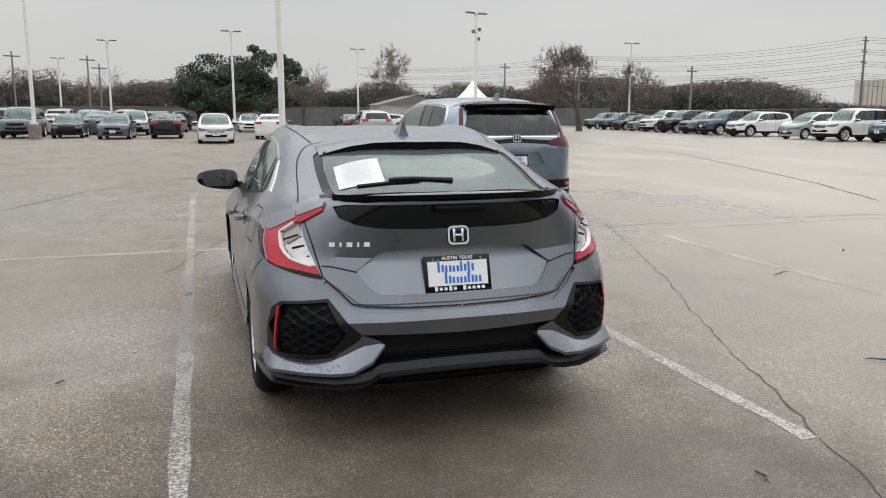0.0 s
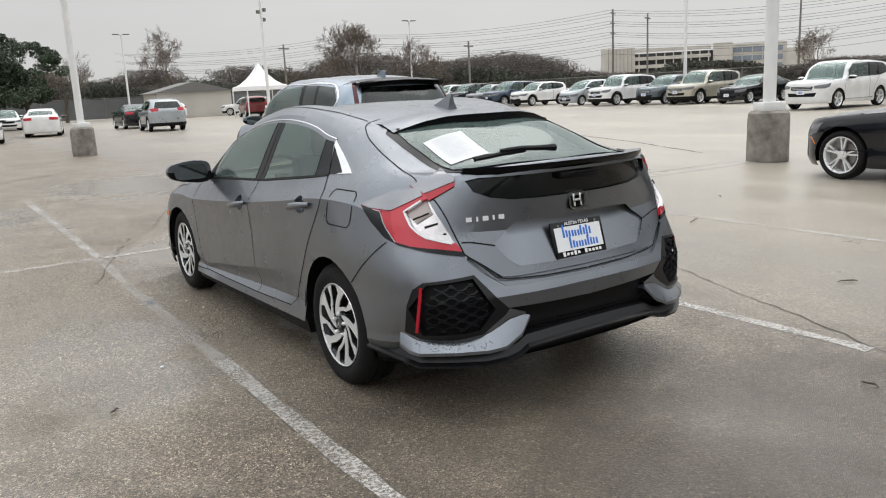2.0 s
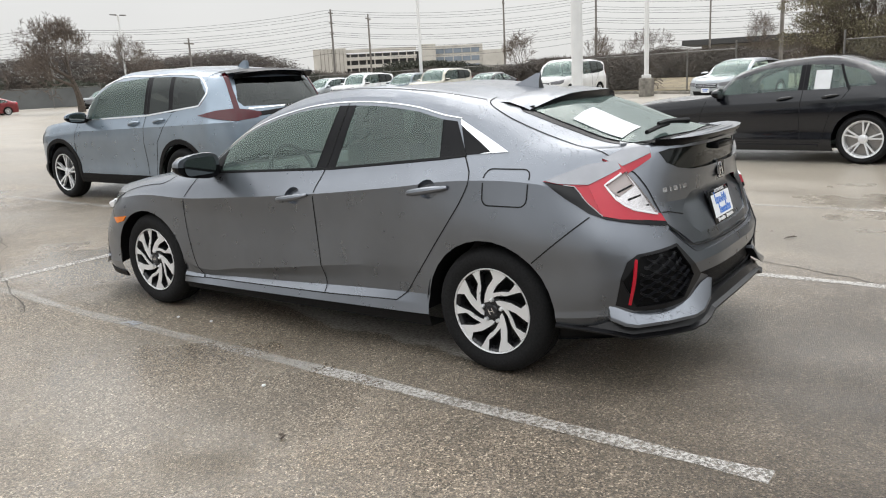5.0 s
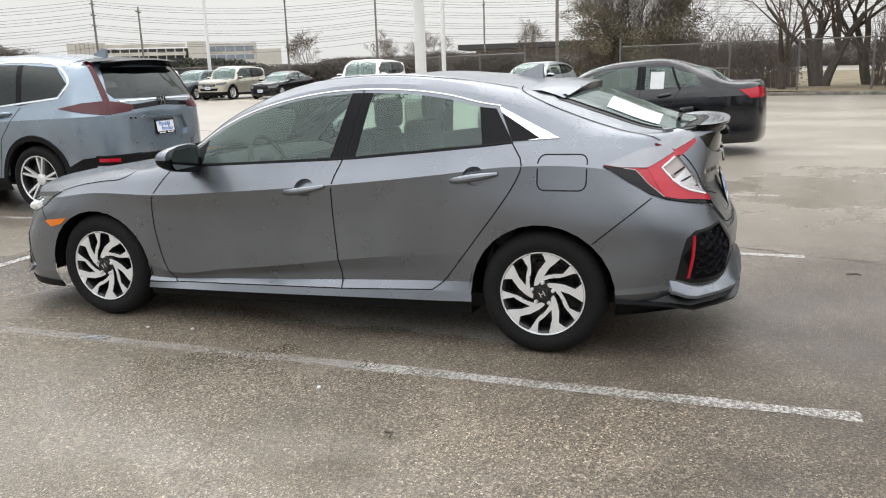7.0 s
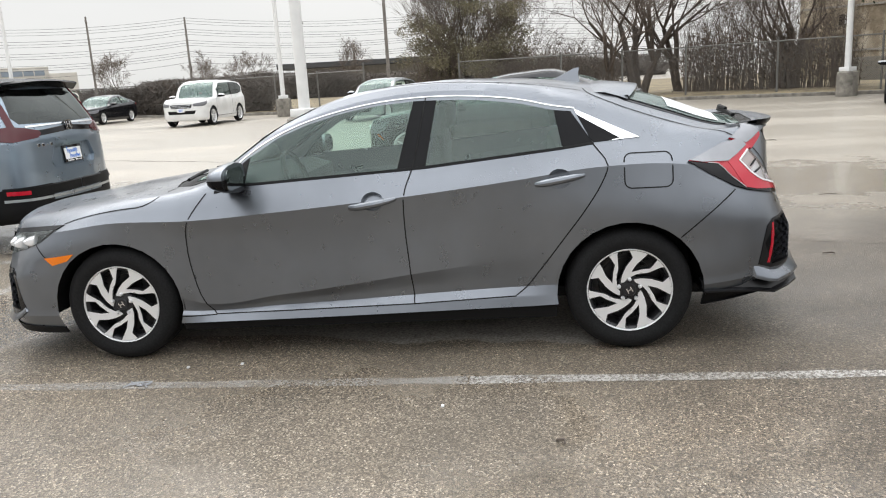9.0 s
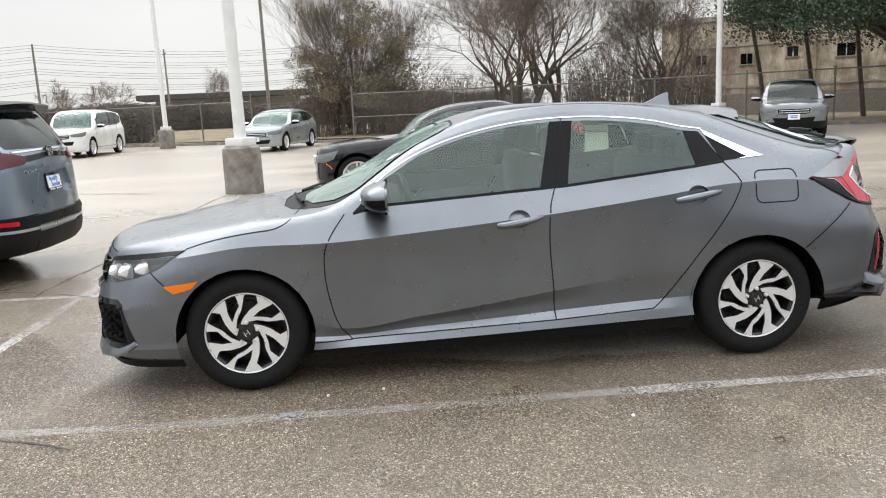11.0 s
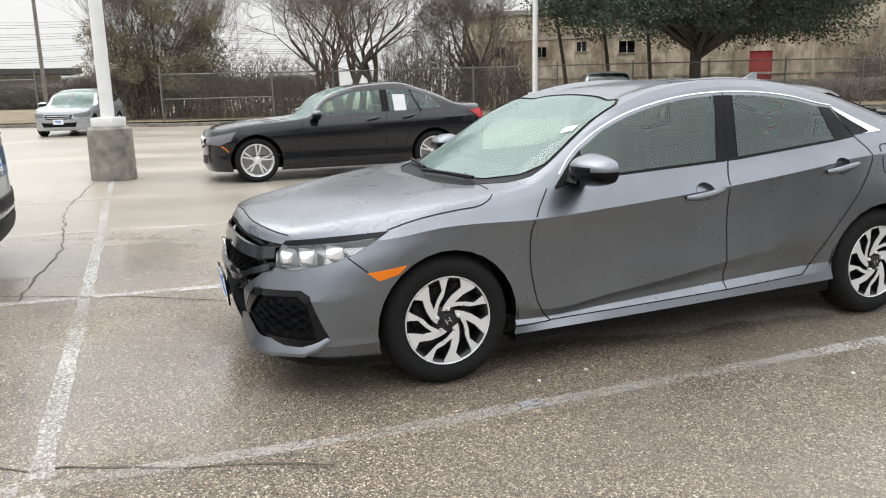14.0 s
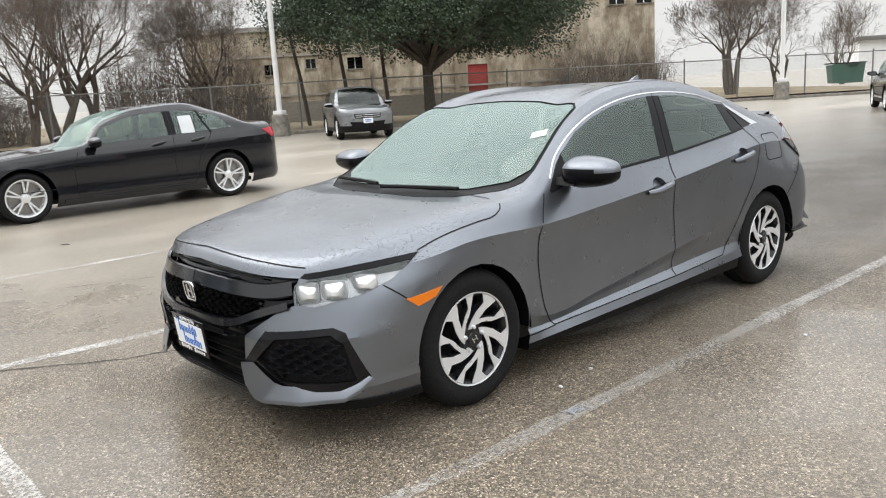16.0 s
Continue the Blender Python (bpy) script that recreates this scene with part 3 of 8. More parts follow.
def lettering(name, text, size, material, parent, m, label="", bold=0.0, shear=0.0, depth=0.002, width=None):
    """Text as a mesh, centred, in the plane x-y of the pose m."""
    cu = bpy.data.curves.new(name, "FONT")
    cu.body, cu.size, cu.align_x, cu.align_y = text, size, "CENTER", "CENTER"
    cu.extrude, cu.offset, cu.shear, cu.resolution_u = depth, bold, shear, 3
    tmp = new("tmp_text", cu)
    bpy.context.view_layer.update()
    me = bpy.data.meshes.new_from_object(tmp.evaluated_get(bpy.context.evaluated_depsgraph_get()))
    bpy.data.objects.remove(tmp)
    bpy.data.curves.remove(cu)
    if width:
        xs = [v.co.x for v in me.vertices]
        k, mid = width / (max(xs) - min(xs)), (max(xs) + min(xs)) / 2
        for v in me.vertices:
            v.co.x = (v.co.x - mid) * k
    me.materials.clear()
    me.materials.append(material)
    me.transform(m)
    me.name = name
    ob = new(name, me)
    ob.parent = parent
    if label:
        tagged(ob, label=label)
    return ob


# ---- wheels ----
def wheel(parent, x, y, r, width, rim_r, style, side, z=None, turn=0.0):
    """A wheel with tyre and rim; side -1 is the left of the car. The hub lies at (x, y, r)."""
    hub = bpy.data.objects.new("wheel", None)
    scene.collection.objects.link(hub)
    hub.parent = parent
    hub.matrix_local = pose(x, y, z or r, 0, 0, 0 if side > 0 else 180)
    w = width / 2
    bm = bmesh.new()
    lathe(bm, [(rim_r, -w * 0.86), (rim_r + 0.02, -w * 0.97), ((r + rim_r) / 2, -w * 1.03), (r - 0.025, -w * 0.93), (r - 0.008, -w * 0.74), (r, -w * 0.5),
               (r, -w * 0.30), (r - 0.007, -w * 0.28), (r - 0.007, -w * 0.22), (r, -w * 0.20), (r, w * 0.20), (r - 0.007, w * 0.22), (r - 0.007, w * 0.28), (r, w * 0.30),
               (r, w * 0.5), (r - 0.008, w * 0.74), (r - 0.025, w * 0.93), ((r + rim_r) / 2, w * 1.03), (rim_r + 0.028, w * 0.98), (rim_r + 0.016, w * 0.93), (rim_r + 0.004, w * 0.90), (rim_r, w * 0.82)], 56)
    part("tyre", bm, M["rubber"], hub, smooth=40)
    bm = bmesh.new()
    lathe(bm, [(rim_r + 0.002, -w * 0.86), (rim_r - 0.02, -w * 0.80), (rim_r - 0.03, 0.0), (rim_r - 0.02, w * 0.70), (rim_r - 0.010, w * 0.84), (rim_r + 0.004, w * 0.90), (rim_r + 0.006, w * 0.82)], 48)
    part("rim_barrel", bm, M["dark_alloy" if style in ("swept", "petal") else "alloy"], hub, smooth=40)
    bm = bmesh.new()
    lathe(bm, [(0.0, 0.0), (rim_r * 0.70, 0.0), (rim_r * 0.70, -0.02), (rim_r * 0.98, -0.022)], 32)
    part("brake_disc", bm, M["steel"] if style not in ("swept", "petal") else M["dark_alloy"], hub, smooth=40)
    f = w * (0.90 if style == "swept" else 0.84)
    bm, back = bmesh.new(), bmesh.new()
    if style == "swept":
        # five forked blades: a broad and a narrow prong, machined faces over black flanks (degrees, share of the radius)
        shape = [(118, .225), (100, .285), (66, .42), (44, .60), (40, .72), (36, .92), (34, .975), (41, .98), (48, .975), (47, .92), (46.5, .71), (60, .575), (84.5, .44), (75, .66), (65, .92), (64, .975), (72, .98), (82, .98), (90, .975), (88, .92), (84, .80), (98, .58), (114, .41), (128, .32), (139, .265)]
        face, pocket = bmesh.new(), bmesh.new()
        for target, lift, deep, grow_by in ((face, 0.0, .004, 0.0), (pocket, -.004, .034, .0022)):
            front, rear = [], []
            n = len(shape)
            for i, (deg, share) in enumerate(shape):
                q = [Vector((math.cos(radians(d)) * k, math.sin(radians(d)) * k)) * rim_r for d, k in (shape[i - 1], (deg, share), shape[(i + 1) % n])]
                out = (q[2] - q[0]).normalized()
                p = q[1] - Vector((-out.y, out.x)) * grow_by
                xx = f - 0.015 * (1 - share) ** 2 + lift
                front.append(target.verts.new((xx, p.x, p.y)))
                rear.append(target.verts.new((xx - deep, p.x, p.y)))
            target.faces.new(front)
            for i in range(n):
                j = (i + 1) % n
                target.faces.new((front[i], rear[i], rear[j], front[j]))
            bmesh.ops.recalc_face_normals(target, faces=target.faces[:])
        for nm, target, mat, lab in (("spoke_back", pocket, M["dark_alloy"], "gloss black flank of the blade"), ("spoke", face, M["alloy"], "machined silver forked blade")):
            first = part(nm, target, mat, hub, lab, smooth=30)
            first.matrix_local = Matrix.Rotation(radians(turn), 4, "X")
            for k in range(1, 5):
                again = new(nm, first.data)
                again.parent = hub
                again.matrix_local = Matrix.Rotation(2 * math.pi * k / 5 + radians(turn), 4, "X")
                tagged(again, label=lab)
        lathe(bm, [(rim_r - 0.004, f - 0.006), (rim_r - 0.002, f + 0.003), (rim_r + 0.003, f + 0.005), (rim_r + 0.005, f + 0.001)], 48)
        lathe(back, [(0.034, f - 0.012), (0.060, f - 0.016), (0.070, f - 0.024), (0.068, f - 0.05)], 32)
        lathe(back, [(0.0, f - 0.001), (0.029, f - 0.001), (0.034, f - 0.008)], 28)
        nut = bmesh.new()
        lathe(nut, [(0.0, f + 0.006), (0.006, f + 0.006), (0.0095, f + 0.001), (0.0105, f - 0.016)], 8, m=pose(0, 0.055, 0))
        bmesh.ops.recalc_face_normals(nut, faces=nut.faces[:])
        first = part("lug_nut", nut, M["alloy"], hub, "dull steel lug nut", smooth=30)
        first.matrix_local = Matrix.Rotation(0.3, 4, "X")
        for i in range(1, 5):
            again = new("lug_nut", first.data)
            again.parent = hub
            again.matrix_local = Matrix.Rotation(2 * math.pi * i / 5 + 0.3, 4, "X")
            tagged(again, label="dull steel lug nut")
        bmesh.ops.recalc_face_normals(bm, faces=bm.faces[:])
        bmesh.ops.recalc_face_normals(back, faces=back.faces[:])
        part("rim_edge", bm, M["alloy"], hub, "bright machined rim edge", smooth=30)
        part("wheel_centre", back, M["dark_alloy"], hub, "gloss black wheel centre", smooth=30)
        bm = bmesh.new()
        for sx in (-1, 1):
            box(bm, f + 0.001, sx * 0.011, 0, 0.003, 0.005, 0.028)
        box(bm, f + 0.001, 0, 0, 0.003, 0.02, 0.004)
        bmesh.ops.rotate(bm, verts=bm.verts[:], cent=(0, 0, 0), matrix=Matrix.Rotation(0.5, 3, "X"))
        part("hub_badge", bm, M["chrome"], hub)
    else:
        count = {"five": 5, "ten": 10, "split": 5, "petal": 5}[style]
        for i in range(count):
            a = 2 * math.pi * i / count + 0.2
            prongs = ((-0.16, 1), (0.16, 1)) if style in ("split", "petal") else ((0, 1),)
            for off, _ in prongs:
                wide = 0.022 if style in ("split", "petal", "ten") else 0.045
                c1, s1 = math.cos(a + off * 0.35), math.sin(a + off * 0.35)
                c2, s2 = math.cos(a + off), math.sin(a + off)
                p1, p2 = Vector((f - 0.02, 0.045 * c1, 0.045 * s1)), Vector((f - 0.004, (rim_r - 0.006) * c2, (rim_r - 0.006) * s2))
                d = (p2 - p1).normalized()
                s = Vector((1, 0, 0)).cross(d) * wide / 2
                v = [bm.verts.new(p) for p in (p1 - s, p1 + s, p2 + s, p2 - s)]
                u = [bm.verts.new(p + Vector((-0.03, 0, 0))) for p in (p1 - s, p1 + s, p2 + s, p2 - s)]
                bm.faces.new(v)
                for k in range(4):
                    bm.faces.new((v[k], u[k], u[(k + 1) % 4], v[(k + 1) % 4]))
        lathe(bm, [(0.0, f - 0.006), (0.03, f - 0.006), (0.06, f - 0.018), (0.065, f - 0.04)], 20)
        lathe(bm, [(rim_r - 0.012, f - 0.004), (rim_r - 0.006, f + 0.006), (rim_r + 0.004, f + 0.008)], 40)
        bmesh.ops.recalc_face_normals(bm, faces=bm.faces[:])
        part("spokes", bm, M["alloy"], hub, smooth=30)
    return hub

# ---- the lot ----
def ground_sheet():
    bm = bmesh.new()
    xs = [-900, -300, -100, -40, -20] + [-10 + i for i in range(31)] + [30, 50, 100, 300, 900]
    ys = [-900, -300, -100, -40, -20] + [-10 + i * .5 for i in range(41)] + [20, 30, 50, 80, 120, 300, 900]
    vs = [[bm.verts.new((x, y, gz(x, y))) for y in ys] for x in xs]
    for i in range(len(xs) - 1):
        for j in range(len(ys) - 1):
            bm.faces.new((vs[i][j], vs[i + 1][j], vs[i + 1][j + 1], vs[i][j + 1]))
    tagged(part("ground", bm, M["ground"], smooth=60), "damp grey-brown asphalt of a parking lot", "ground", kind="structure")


def on_lot(bm, pts, width, lift=0.004, ragged=0.0, seed=0, taper=False):
    """A flat strip along plan points, following the lot."""
    rng = random.Random(seed)
    fine = []
    for a, b in zip(pts, pts[1:]):
        n = max(1, int(math.hypot(b[0] - a[0], b[1] - a[1]) / 0.25))
        fine += [Vector((a[0] + (b[0] - a[0]) * i / n, a[1] + (b[1] - a[1]) * i / n, 0)) for i in range(n)]
    fine.append(Vector((*pts[-1], 0)))
    prev = None
    for i, p in enumerate(fine):
        d = (fine[min(i + 1, len(fine) - 1)] - fine[max(i - 1, 0)]).normalized()
        s = Vector((-d.y, d.x, 0)) * width / 2
        if taper:
            s *= max(0.15, min(1, i / 4, (len(fine) - 1 - i) / 4))
        row = []
        for k in (1, -1):
            q = p + s * k * (1 + rng.uniform(-ragged, ragged)) + (Vector((rng.uniform(-.012, .012), rng.uniform(-.012, .012), 0)) * (1 if width > .03 else .3) if ragged > .3 else Vector())
            row.append(bm.verts.new((q.x, q.y, gz(q.x, q.y) + lift)))
        if prev:
            bm.faces.new((prev[0], prev[1], row[1], row[0]))
        prev = row
    bmesh.ops.recalc_face_normals(bm, faces=bm.faces[:])
    for f in bm.faces:
        if f.normal.z < 0:
            f.normal_flip()
    return bm


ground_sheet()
for pts in ([(-1.25, -1.38), (-1.25, .8)], [(-1.25, .81), (-1.25, 4.36)], [(-1.25, 4.48), (-1.25, 10.2)], [(1.51, -1.42), (1.51, 10.2)], [(4.24, -1.42), (4.27, 10.2)], [(6.72, 10.2), (6.74, 4.4)],
            [(-9.6, 4.30), (-1.30, 4.42)], [(-1.20, 4.42), (1.46, 4.42)], [(1.56, 4.42), (4.20, 4.43)], [(4.32, 4.43), (9.0, 4.48)]):
    bm = on_lot(bmesh.new(), pts, 0.086, 0.003, 0.25, len(pts))
    tagged(part("bay_line", bm, M["line_faint" if pts[0] == (-1.25, .81) else "line"]), "worn white painted parking bay line", "road marking", "bay lines", kind="structure")
rng = random.Random(4)
for pts, w in (([(4.0, 5.0), (3.33, 3.06), (2.9, 1.9), (2.45, .87), (1.99, -.26), (1.71, -1.06), (1.47, -1.67), (1.15, -2.6)], .007), ([(-5, 7.2), (-3.98, 8.73), (-3.18, 11.5), (-1.3, 14.3), (.5, 16)], .025), ([(17.1, 27.3), (16.1, 21.3), (13.3, 14.0), (11.3, 9.1), (9.8, 6.1)], .05), ([(1.55, 4.85), (3.4, 4.72), (6, 4.9), (9, 4.7)], .012), ([(.1, 7.2), (-.44, 5.76), (-.78, 5.31), (-1.22, 4.1), (-1.48, 3.3)], .010), ([(2.3, 6.4), (1.72, 4.9), (1.40, 4.1), (1.12, 3.55), (.9, 2.9)], .012)):
    jag = []
    for a, b in zip(pts, pts[1:]):
        n = max(2, int(math.hypot(b[0] - a[0], b[1] - a[1]) / .12))
        jag += [(a[0] + (b[0] - a[0]) * i / n + rng.uniform(-.02, .02), a[1] + (b[1] - a[1]) * i / n + rng.uniform(-.02, .02)) for i in range(n)]
    bm = on_lot(bmesh.new(), jag, w, 0.003, 0.7, 2)
    tagged(part("crack", bm, M["crack"]), "dark crack running across the asphalt", "crack", "asphalt cracks", kind="structure")

# the dry patch under the hatchback
rng = random.Random(8)
bm = bmesh.new()
rim = [(-.30, 2.45), (-.43, 2.05), (-.57, 1.66), (-.66, 1.40), (-.73, 1.19), (-.68, 1.0), (-.66, .84), (-.75, .67), (-.70, .52), (-.71, .44), (-.76, .36), (-.80, .2), (-.70, -.1), (-.35, -.15), (.1, -.2), (.5, -.1), (.66, 0), (.66, 1.2), (.6, 2.2), (.5, 3.0), (0, 3.2), (-.5, 3.0)]
wavy = []
for i in range(len(rim)):
    a, b = rim[i], rim[(i + 1) % len(rim)]
    for k in range(5):
        wavy.append((a[0] + (b[0] - a[0]) * k / 5 + rng.uniform(-.012, .012), a[1] + (b[1] - a[1]) * k / 5 + rng.uniform(-.012, .012)))
bm.faces.new([bm.verts.new((x, y, 0.004 + gz(x, y))) for x, y in wavy])
bmesh.ops.triangulate(bm, faces=bm.faces[:])
for f in bm.faces:
    if f.normal.z < 0:
        f.normal_flip()
tagged(part("dry_patch", bm, M["dry_ground"]), "dry pale asphalt sheltered under the hatchback", "ground", kind="structure")
# twigs, a crumpled paper scrap and bits lying about
for x, y, yaw, ln in ((1.03, -1.67, 80, .09), (4.05, 1.75, 20, .22), (2.75, -.6, 150, .14), (5.6, 2.6, 40, .12), (-1.9, .4, 30, .05), (3.6, -2.6, 100, .2), (9.5, -3.8, 60, .2)):
    bm = bmesh.new()
    d = Vector((math.cos(radians(yaw)), math.sin(radians(yaw)), 0)) * ln / 2
    c = Vector((x, y, gz(x, y) + .008))
    tube(bm, [c - d, c - d * .3 + Vector((.008, -.01, .006)), c + d * .4 + Vector((-.006, .012, .004)), c + d], [.004, .006, .005, .003], 5)
    tagged(part("twig", bm, M["bark"]), "small wet twig lying on the asphalt", "twig", "fallen twigs")
bm = bmesh.new()
for i in range(7):
    a = [Vector((-1.25 + rng.uniform(-.045, .045), 2.46 + rng.uniform(-.07, .07), gz(-1.25, 2.46) + .005 + rng.uniform(0, .006))) for _ in range(3)]
    tube(bm, a, .0028, 4)
tagged(part("paper_scrap", bm, M["grey_ink"]), "scrap of crumpled white string on the asphalt", "litter")
for x, y in ((-1.02, 2.30), (-.98, 2.02), (-1.55, .9)):
    bm = bmesh.new()
    box(bm, x, y, gz(x, y) + .006, .018, .014, .010, .003)
    tagged(part("pebble", bm, M["paper"]), "pale pebble lying on the wet asphalt", "pebble", "pebbles")

# ---- the grey hatchback ----
SHELL = [
    # under edge
    [(0, 3.54, .20), (.35, 3.53, .19), (.62, 3.46, .18), (.80, 3.31, .17), (.87, 3.06, .17), (.86, 2.70, .19), (.86, 2.25, .19), (.86, 1.80, .19), (.86, 1.45, .19), (.86, 1.08, .19), (.86, .55, .19), (.86, .15, .19), (.86, -.25, .22), (.83, -.52, .25), (.66, -.76, .26), (.40, -.83, .26), (0, -.85, .26)],
    # sill and bumper lip
    [(0, 3.575, .27), (.35, 3.56, .27), (.62, 3.50, .26), (.82, 3.34, .26), (.90, 3.06, .27), (.90, 2.70, .27), (.893, 2.25, .265), (.893, 1.80, .27), (.893, 1.45, .28), (.893, 1.08, .29), (.893, .55, .305), (.897, .15, .31), (.90, -.25, .33), (.87, -.58, .37), (.72, -.80, .41), (.40, -.872, .41), (0, -.892, .41)],
    [(0, 3.60, .46), (.35, 3.585, .46), (.62, 3.50, .46), (.82, 3.31, .47), (.90, 3.06, .50), (.90, 2.70, .50), (.872, 2.25, .46), (.867, 1.80, .46), (.866, 1.45, .465), (.868, 1.08, .475), (.876, .55, .49), (.895, .15, .52), (.90, -.25, .52), (.87, -.60, .54), (.72, -.80, .56), (.40, -.885, .56), (0, -.905, .56)],
    [(0, 3.585, .60), (.35, 3.555, .60), (.62, 3.44, .61), (.80, 3.24, .62), (.895, 3.03, .64), (.90, 2.70, .68), (.89, 2.25, .66), (.885, 1.80, .66), (.885, 1.45, .67), (.885, 1.08, .69), (.89, .55, .72), (.90, .15, .74), (.90, -.25, .72), (.86, -.58, .71), (.70, -.76, .68), (.40, -.84, .66), (0, -.86, .66)],
    # waist crease
    [(0, 3.555, .70), (.35, 3.52, .70), (.62, 3.40, .70), (.77, 3.20, .71), (.875, 2.99, .73), (.895, 2.70, .765), (.905, 2.25, .765), (.90, 1.80, .79), (.90, 1.45, .815), (.895, 1.08, .845), (.89, .55, .90), (.875, .15, .945), (.85, -.25, .94), (.81, -.52, .88), (.67, -.70, .85), (.40, -.775, .83), (0, -.80, .83)],
    # bonnet edge, belt, tail edge
    [(0, 3.52, .755), (.35, 3.49, .755), (.62, 3.36, .755), (.73, 3.16, .775), (.80, 2.94, .80), (.83, 2.70, .835), (.835, 2.25, .885), (.83, 1.86, .93), (.825, 1.45, .95), (.82, 1.08, .965), (.81, .55, 1.01), (.79, .15, 1.05), (.76, -.25, 1.06), (.70, -.50, 1.05), (.58, -.68, 1.06), (.35, -.79, 1.075), (0, -.82, 1.08)],
    # bonnet ridge, roof rail
    [(0, 3.50, .775), (.33, 3.46, .78), (.57, 3.28, .79), (.66, 3.08, .818), (.71, 2.88, .845), (.72, 2.66, .878), (.73, 2.25, .93), (.69, 1.78, 1.19), (.655, 1.45, 1.295), (.64, 1.08, 1.345), (.64, .55, 1.32), (.65, .15, 1.24), (.645, -.22, 1.14), (.61, -.45, 1.09), (.52, -.62, 1.09), (.34, -.73, 1.105), (0, -.77, 1.11)],
    [(0, 3.49, .785), (.20, 3.45, .79), (.35, 3.28, .806), (.40, 3.08, .840), (.42, 2.88, .862), (.42, 2.66, .887), (.42, 2.36, .925), (.42, 1.79, 1.205), (.40, 1.45, 1.330), (.38, 1.08, 1.375), (.38, .55, 1.372), (.38, .12, 1.315), (.38, -.22, 1.235), (.36, -.46, 1.15), (.32, -.64, 1.105), (.2, -.735, 1.11), (0, -.765, 1.115)],
    [(0, 3.48, .79), (0, 3.44, .795), (0, 3.28, .815), (0, 3.08, .845), (0, 2.88, .868), (0, 2.66, .893), (0, 2.42, .930), (0, 1.80, 1.215), (0, 1.45, 1.343), (0, 1.08, 1.388), (0, .55, 1.386), (0, .12, 1.335), (0, -.22, 1.255), (0, -.46, 1.165), (0, -.64, 1.11), (0, -.735, 1.113), (0, -.76, 1.117)],
]


# lower doors: a sill that faces up, a flare above it and a hollow under an edge that climbs to the rear.
# Each length has (half-width, height) of the sill foot, the door foot, the flare, the hollow and the edge.
LOWER = {
    2.25: ((.898, .212), (.884, .250), (.868, .268), (.873, .290), (.882, .318)),
    1.80: ((.900, .221), (.884, .262), (.860, .287), (.866, .315), (.884, .350)),
    1.45: ((.900, .229), (.884, .273), (.855, .302), (.860, .340), (.885, .390)),
    1.08: ((.900, .239), (.885, .284), (.854, .322), (.859, .372), (.886, .440)),
    .55: ((.900, .253), (.888, .303), (.866, .350), (.872, .415), (.884, .497)),
    .15: ((.900, .262), (.893, .312), (.893, .365), (.893, .425), (.893, .520)),
}


def lower_row(k, plain_row):
    return [(*(LOWER[y][k][0], y, LOWER[y][k][1]),) if y in LOWER and x > .8 else (x, y, z) for x, y, z in plain_row]


SHELL[2:2] = [[(x * .998, y, z + .03) for x, y, z in SHELL[1]], [((a[0] + b[0]) / 2, (a[1] + b[1]) / 2, (a[2] + b[2]) / 2) for a, b in zip(SHELL[1], SHELL[2])]]
for k in range(5):
    SHELL[k] = lower_row(k, SHELL[k])


def loft(bm, rows, ends=True):
    """Skins rows of points of equal length, first to last."""
    vs = [[bm.verts.new(p) for p in row] for row in rows]
    for a, b in zip(vs, vs[1:]):
        for i in range(len(a) - 1):
            bm.faces.new((a[i], a[i + 1], b[i + 1], b[i]))
    if ends:
        bm.faces.new(vs[0]), bm.faces.new(vs[-1][::-1])
    bmesh.ops.recalc_face_normals(bm, faces=bm.faces[:])
    return bm


def blade(pairs, thick, inward):
    """A painted blade from pairs of upper and lower edge points, with a thin foot and a hidden back."""
    rows = []
    for t, b in pairs:
        t, b = Vector(t), Vector(b)
        rows.append([t, t.lerp(b, .93) + Vector((0, 0, .002)), b, b - Vector((0, 0, thick)), t.lerp(b, .3) + Vector(inward) - Vector((0, 0, thick))])
    return loft(bmesh.new(), rows)


def flat(view, pts):
    """Points (x, y, z) as (h, v) of a view."""
    h, v, _ = Body.frame_of(view)
    return [(Vector(p).dot(h), Vector(p).dot(v)) for p in pts]


def seats(parent, front_y, rear_y, z, half, mat):
    """Two front seats, a bench, a dash and a wheel inside a cabin."""
    for x in (-half, half):
        bm = bmesh.new()
        box(bm, x, front_y + 0.25, z + 0.08, 0.48, 0.50, 0.18, 0.05)
        box(bm, x, front_y - 0.06, z + 0.42, 0.46, 0.14, 0.60, 0.05, None)
        box(bm, x, front_y - 0.13, z + 0.80, 0.25, 0.10, 0.17, 0.04)
        part("front_seat", bm, mat, parent, "dark grey cloth seat with headrest", smooth=40)
    bm = bmesh.new()
    box(bm, 0, rear_y + 0.20, z + 0.08, 1.22, 0.48, 0.2, 0.05)
    box(bm, 0, rear_y - 0.08, z + 0.38, 1.22, 0.16, 0.56, 0.05)
    for x in (-0.38, 0.0, 0.38):
        box(bm, x, rear_y - 0.15, z + 0.72, 0.25, 0.10, 0.15, 0.04)
    part("rear_bench", bm, mat, parent, "dark grey cloth rear bench", smooth=40)


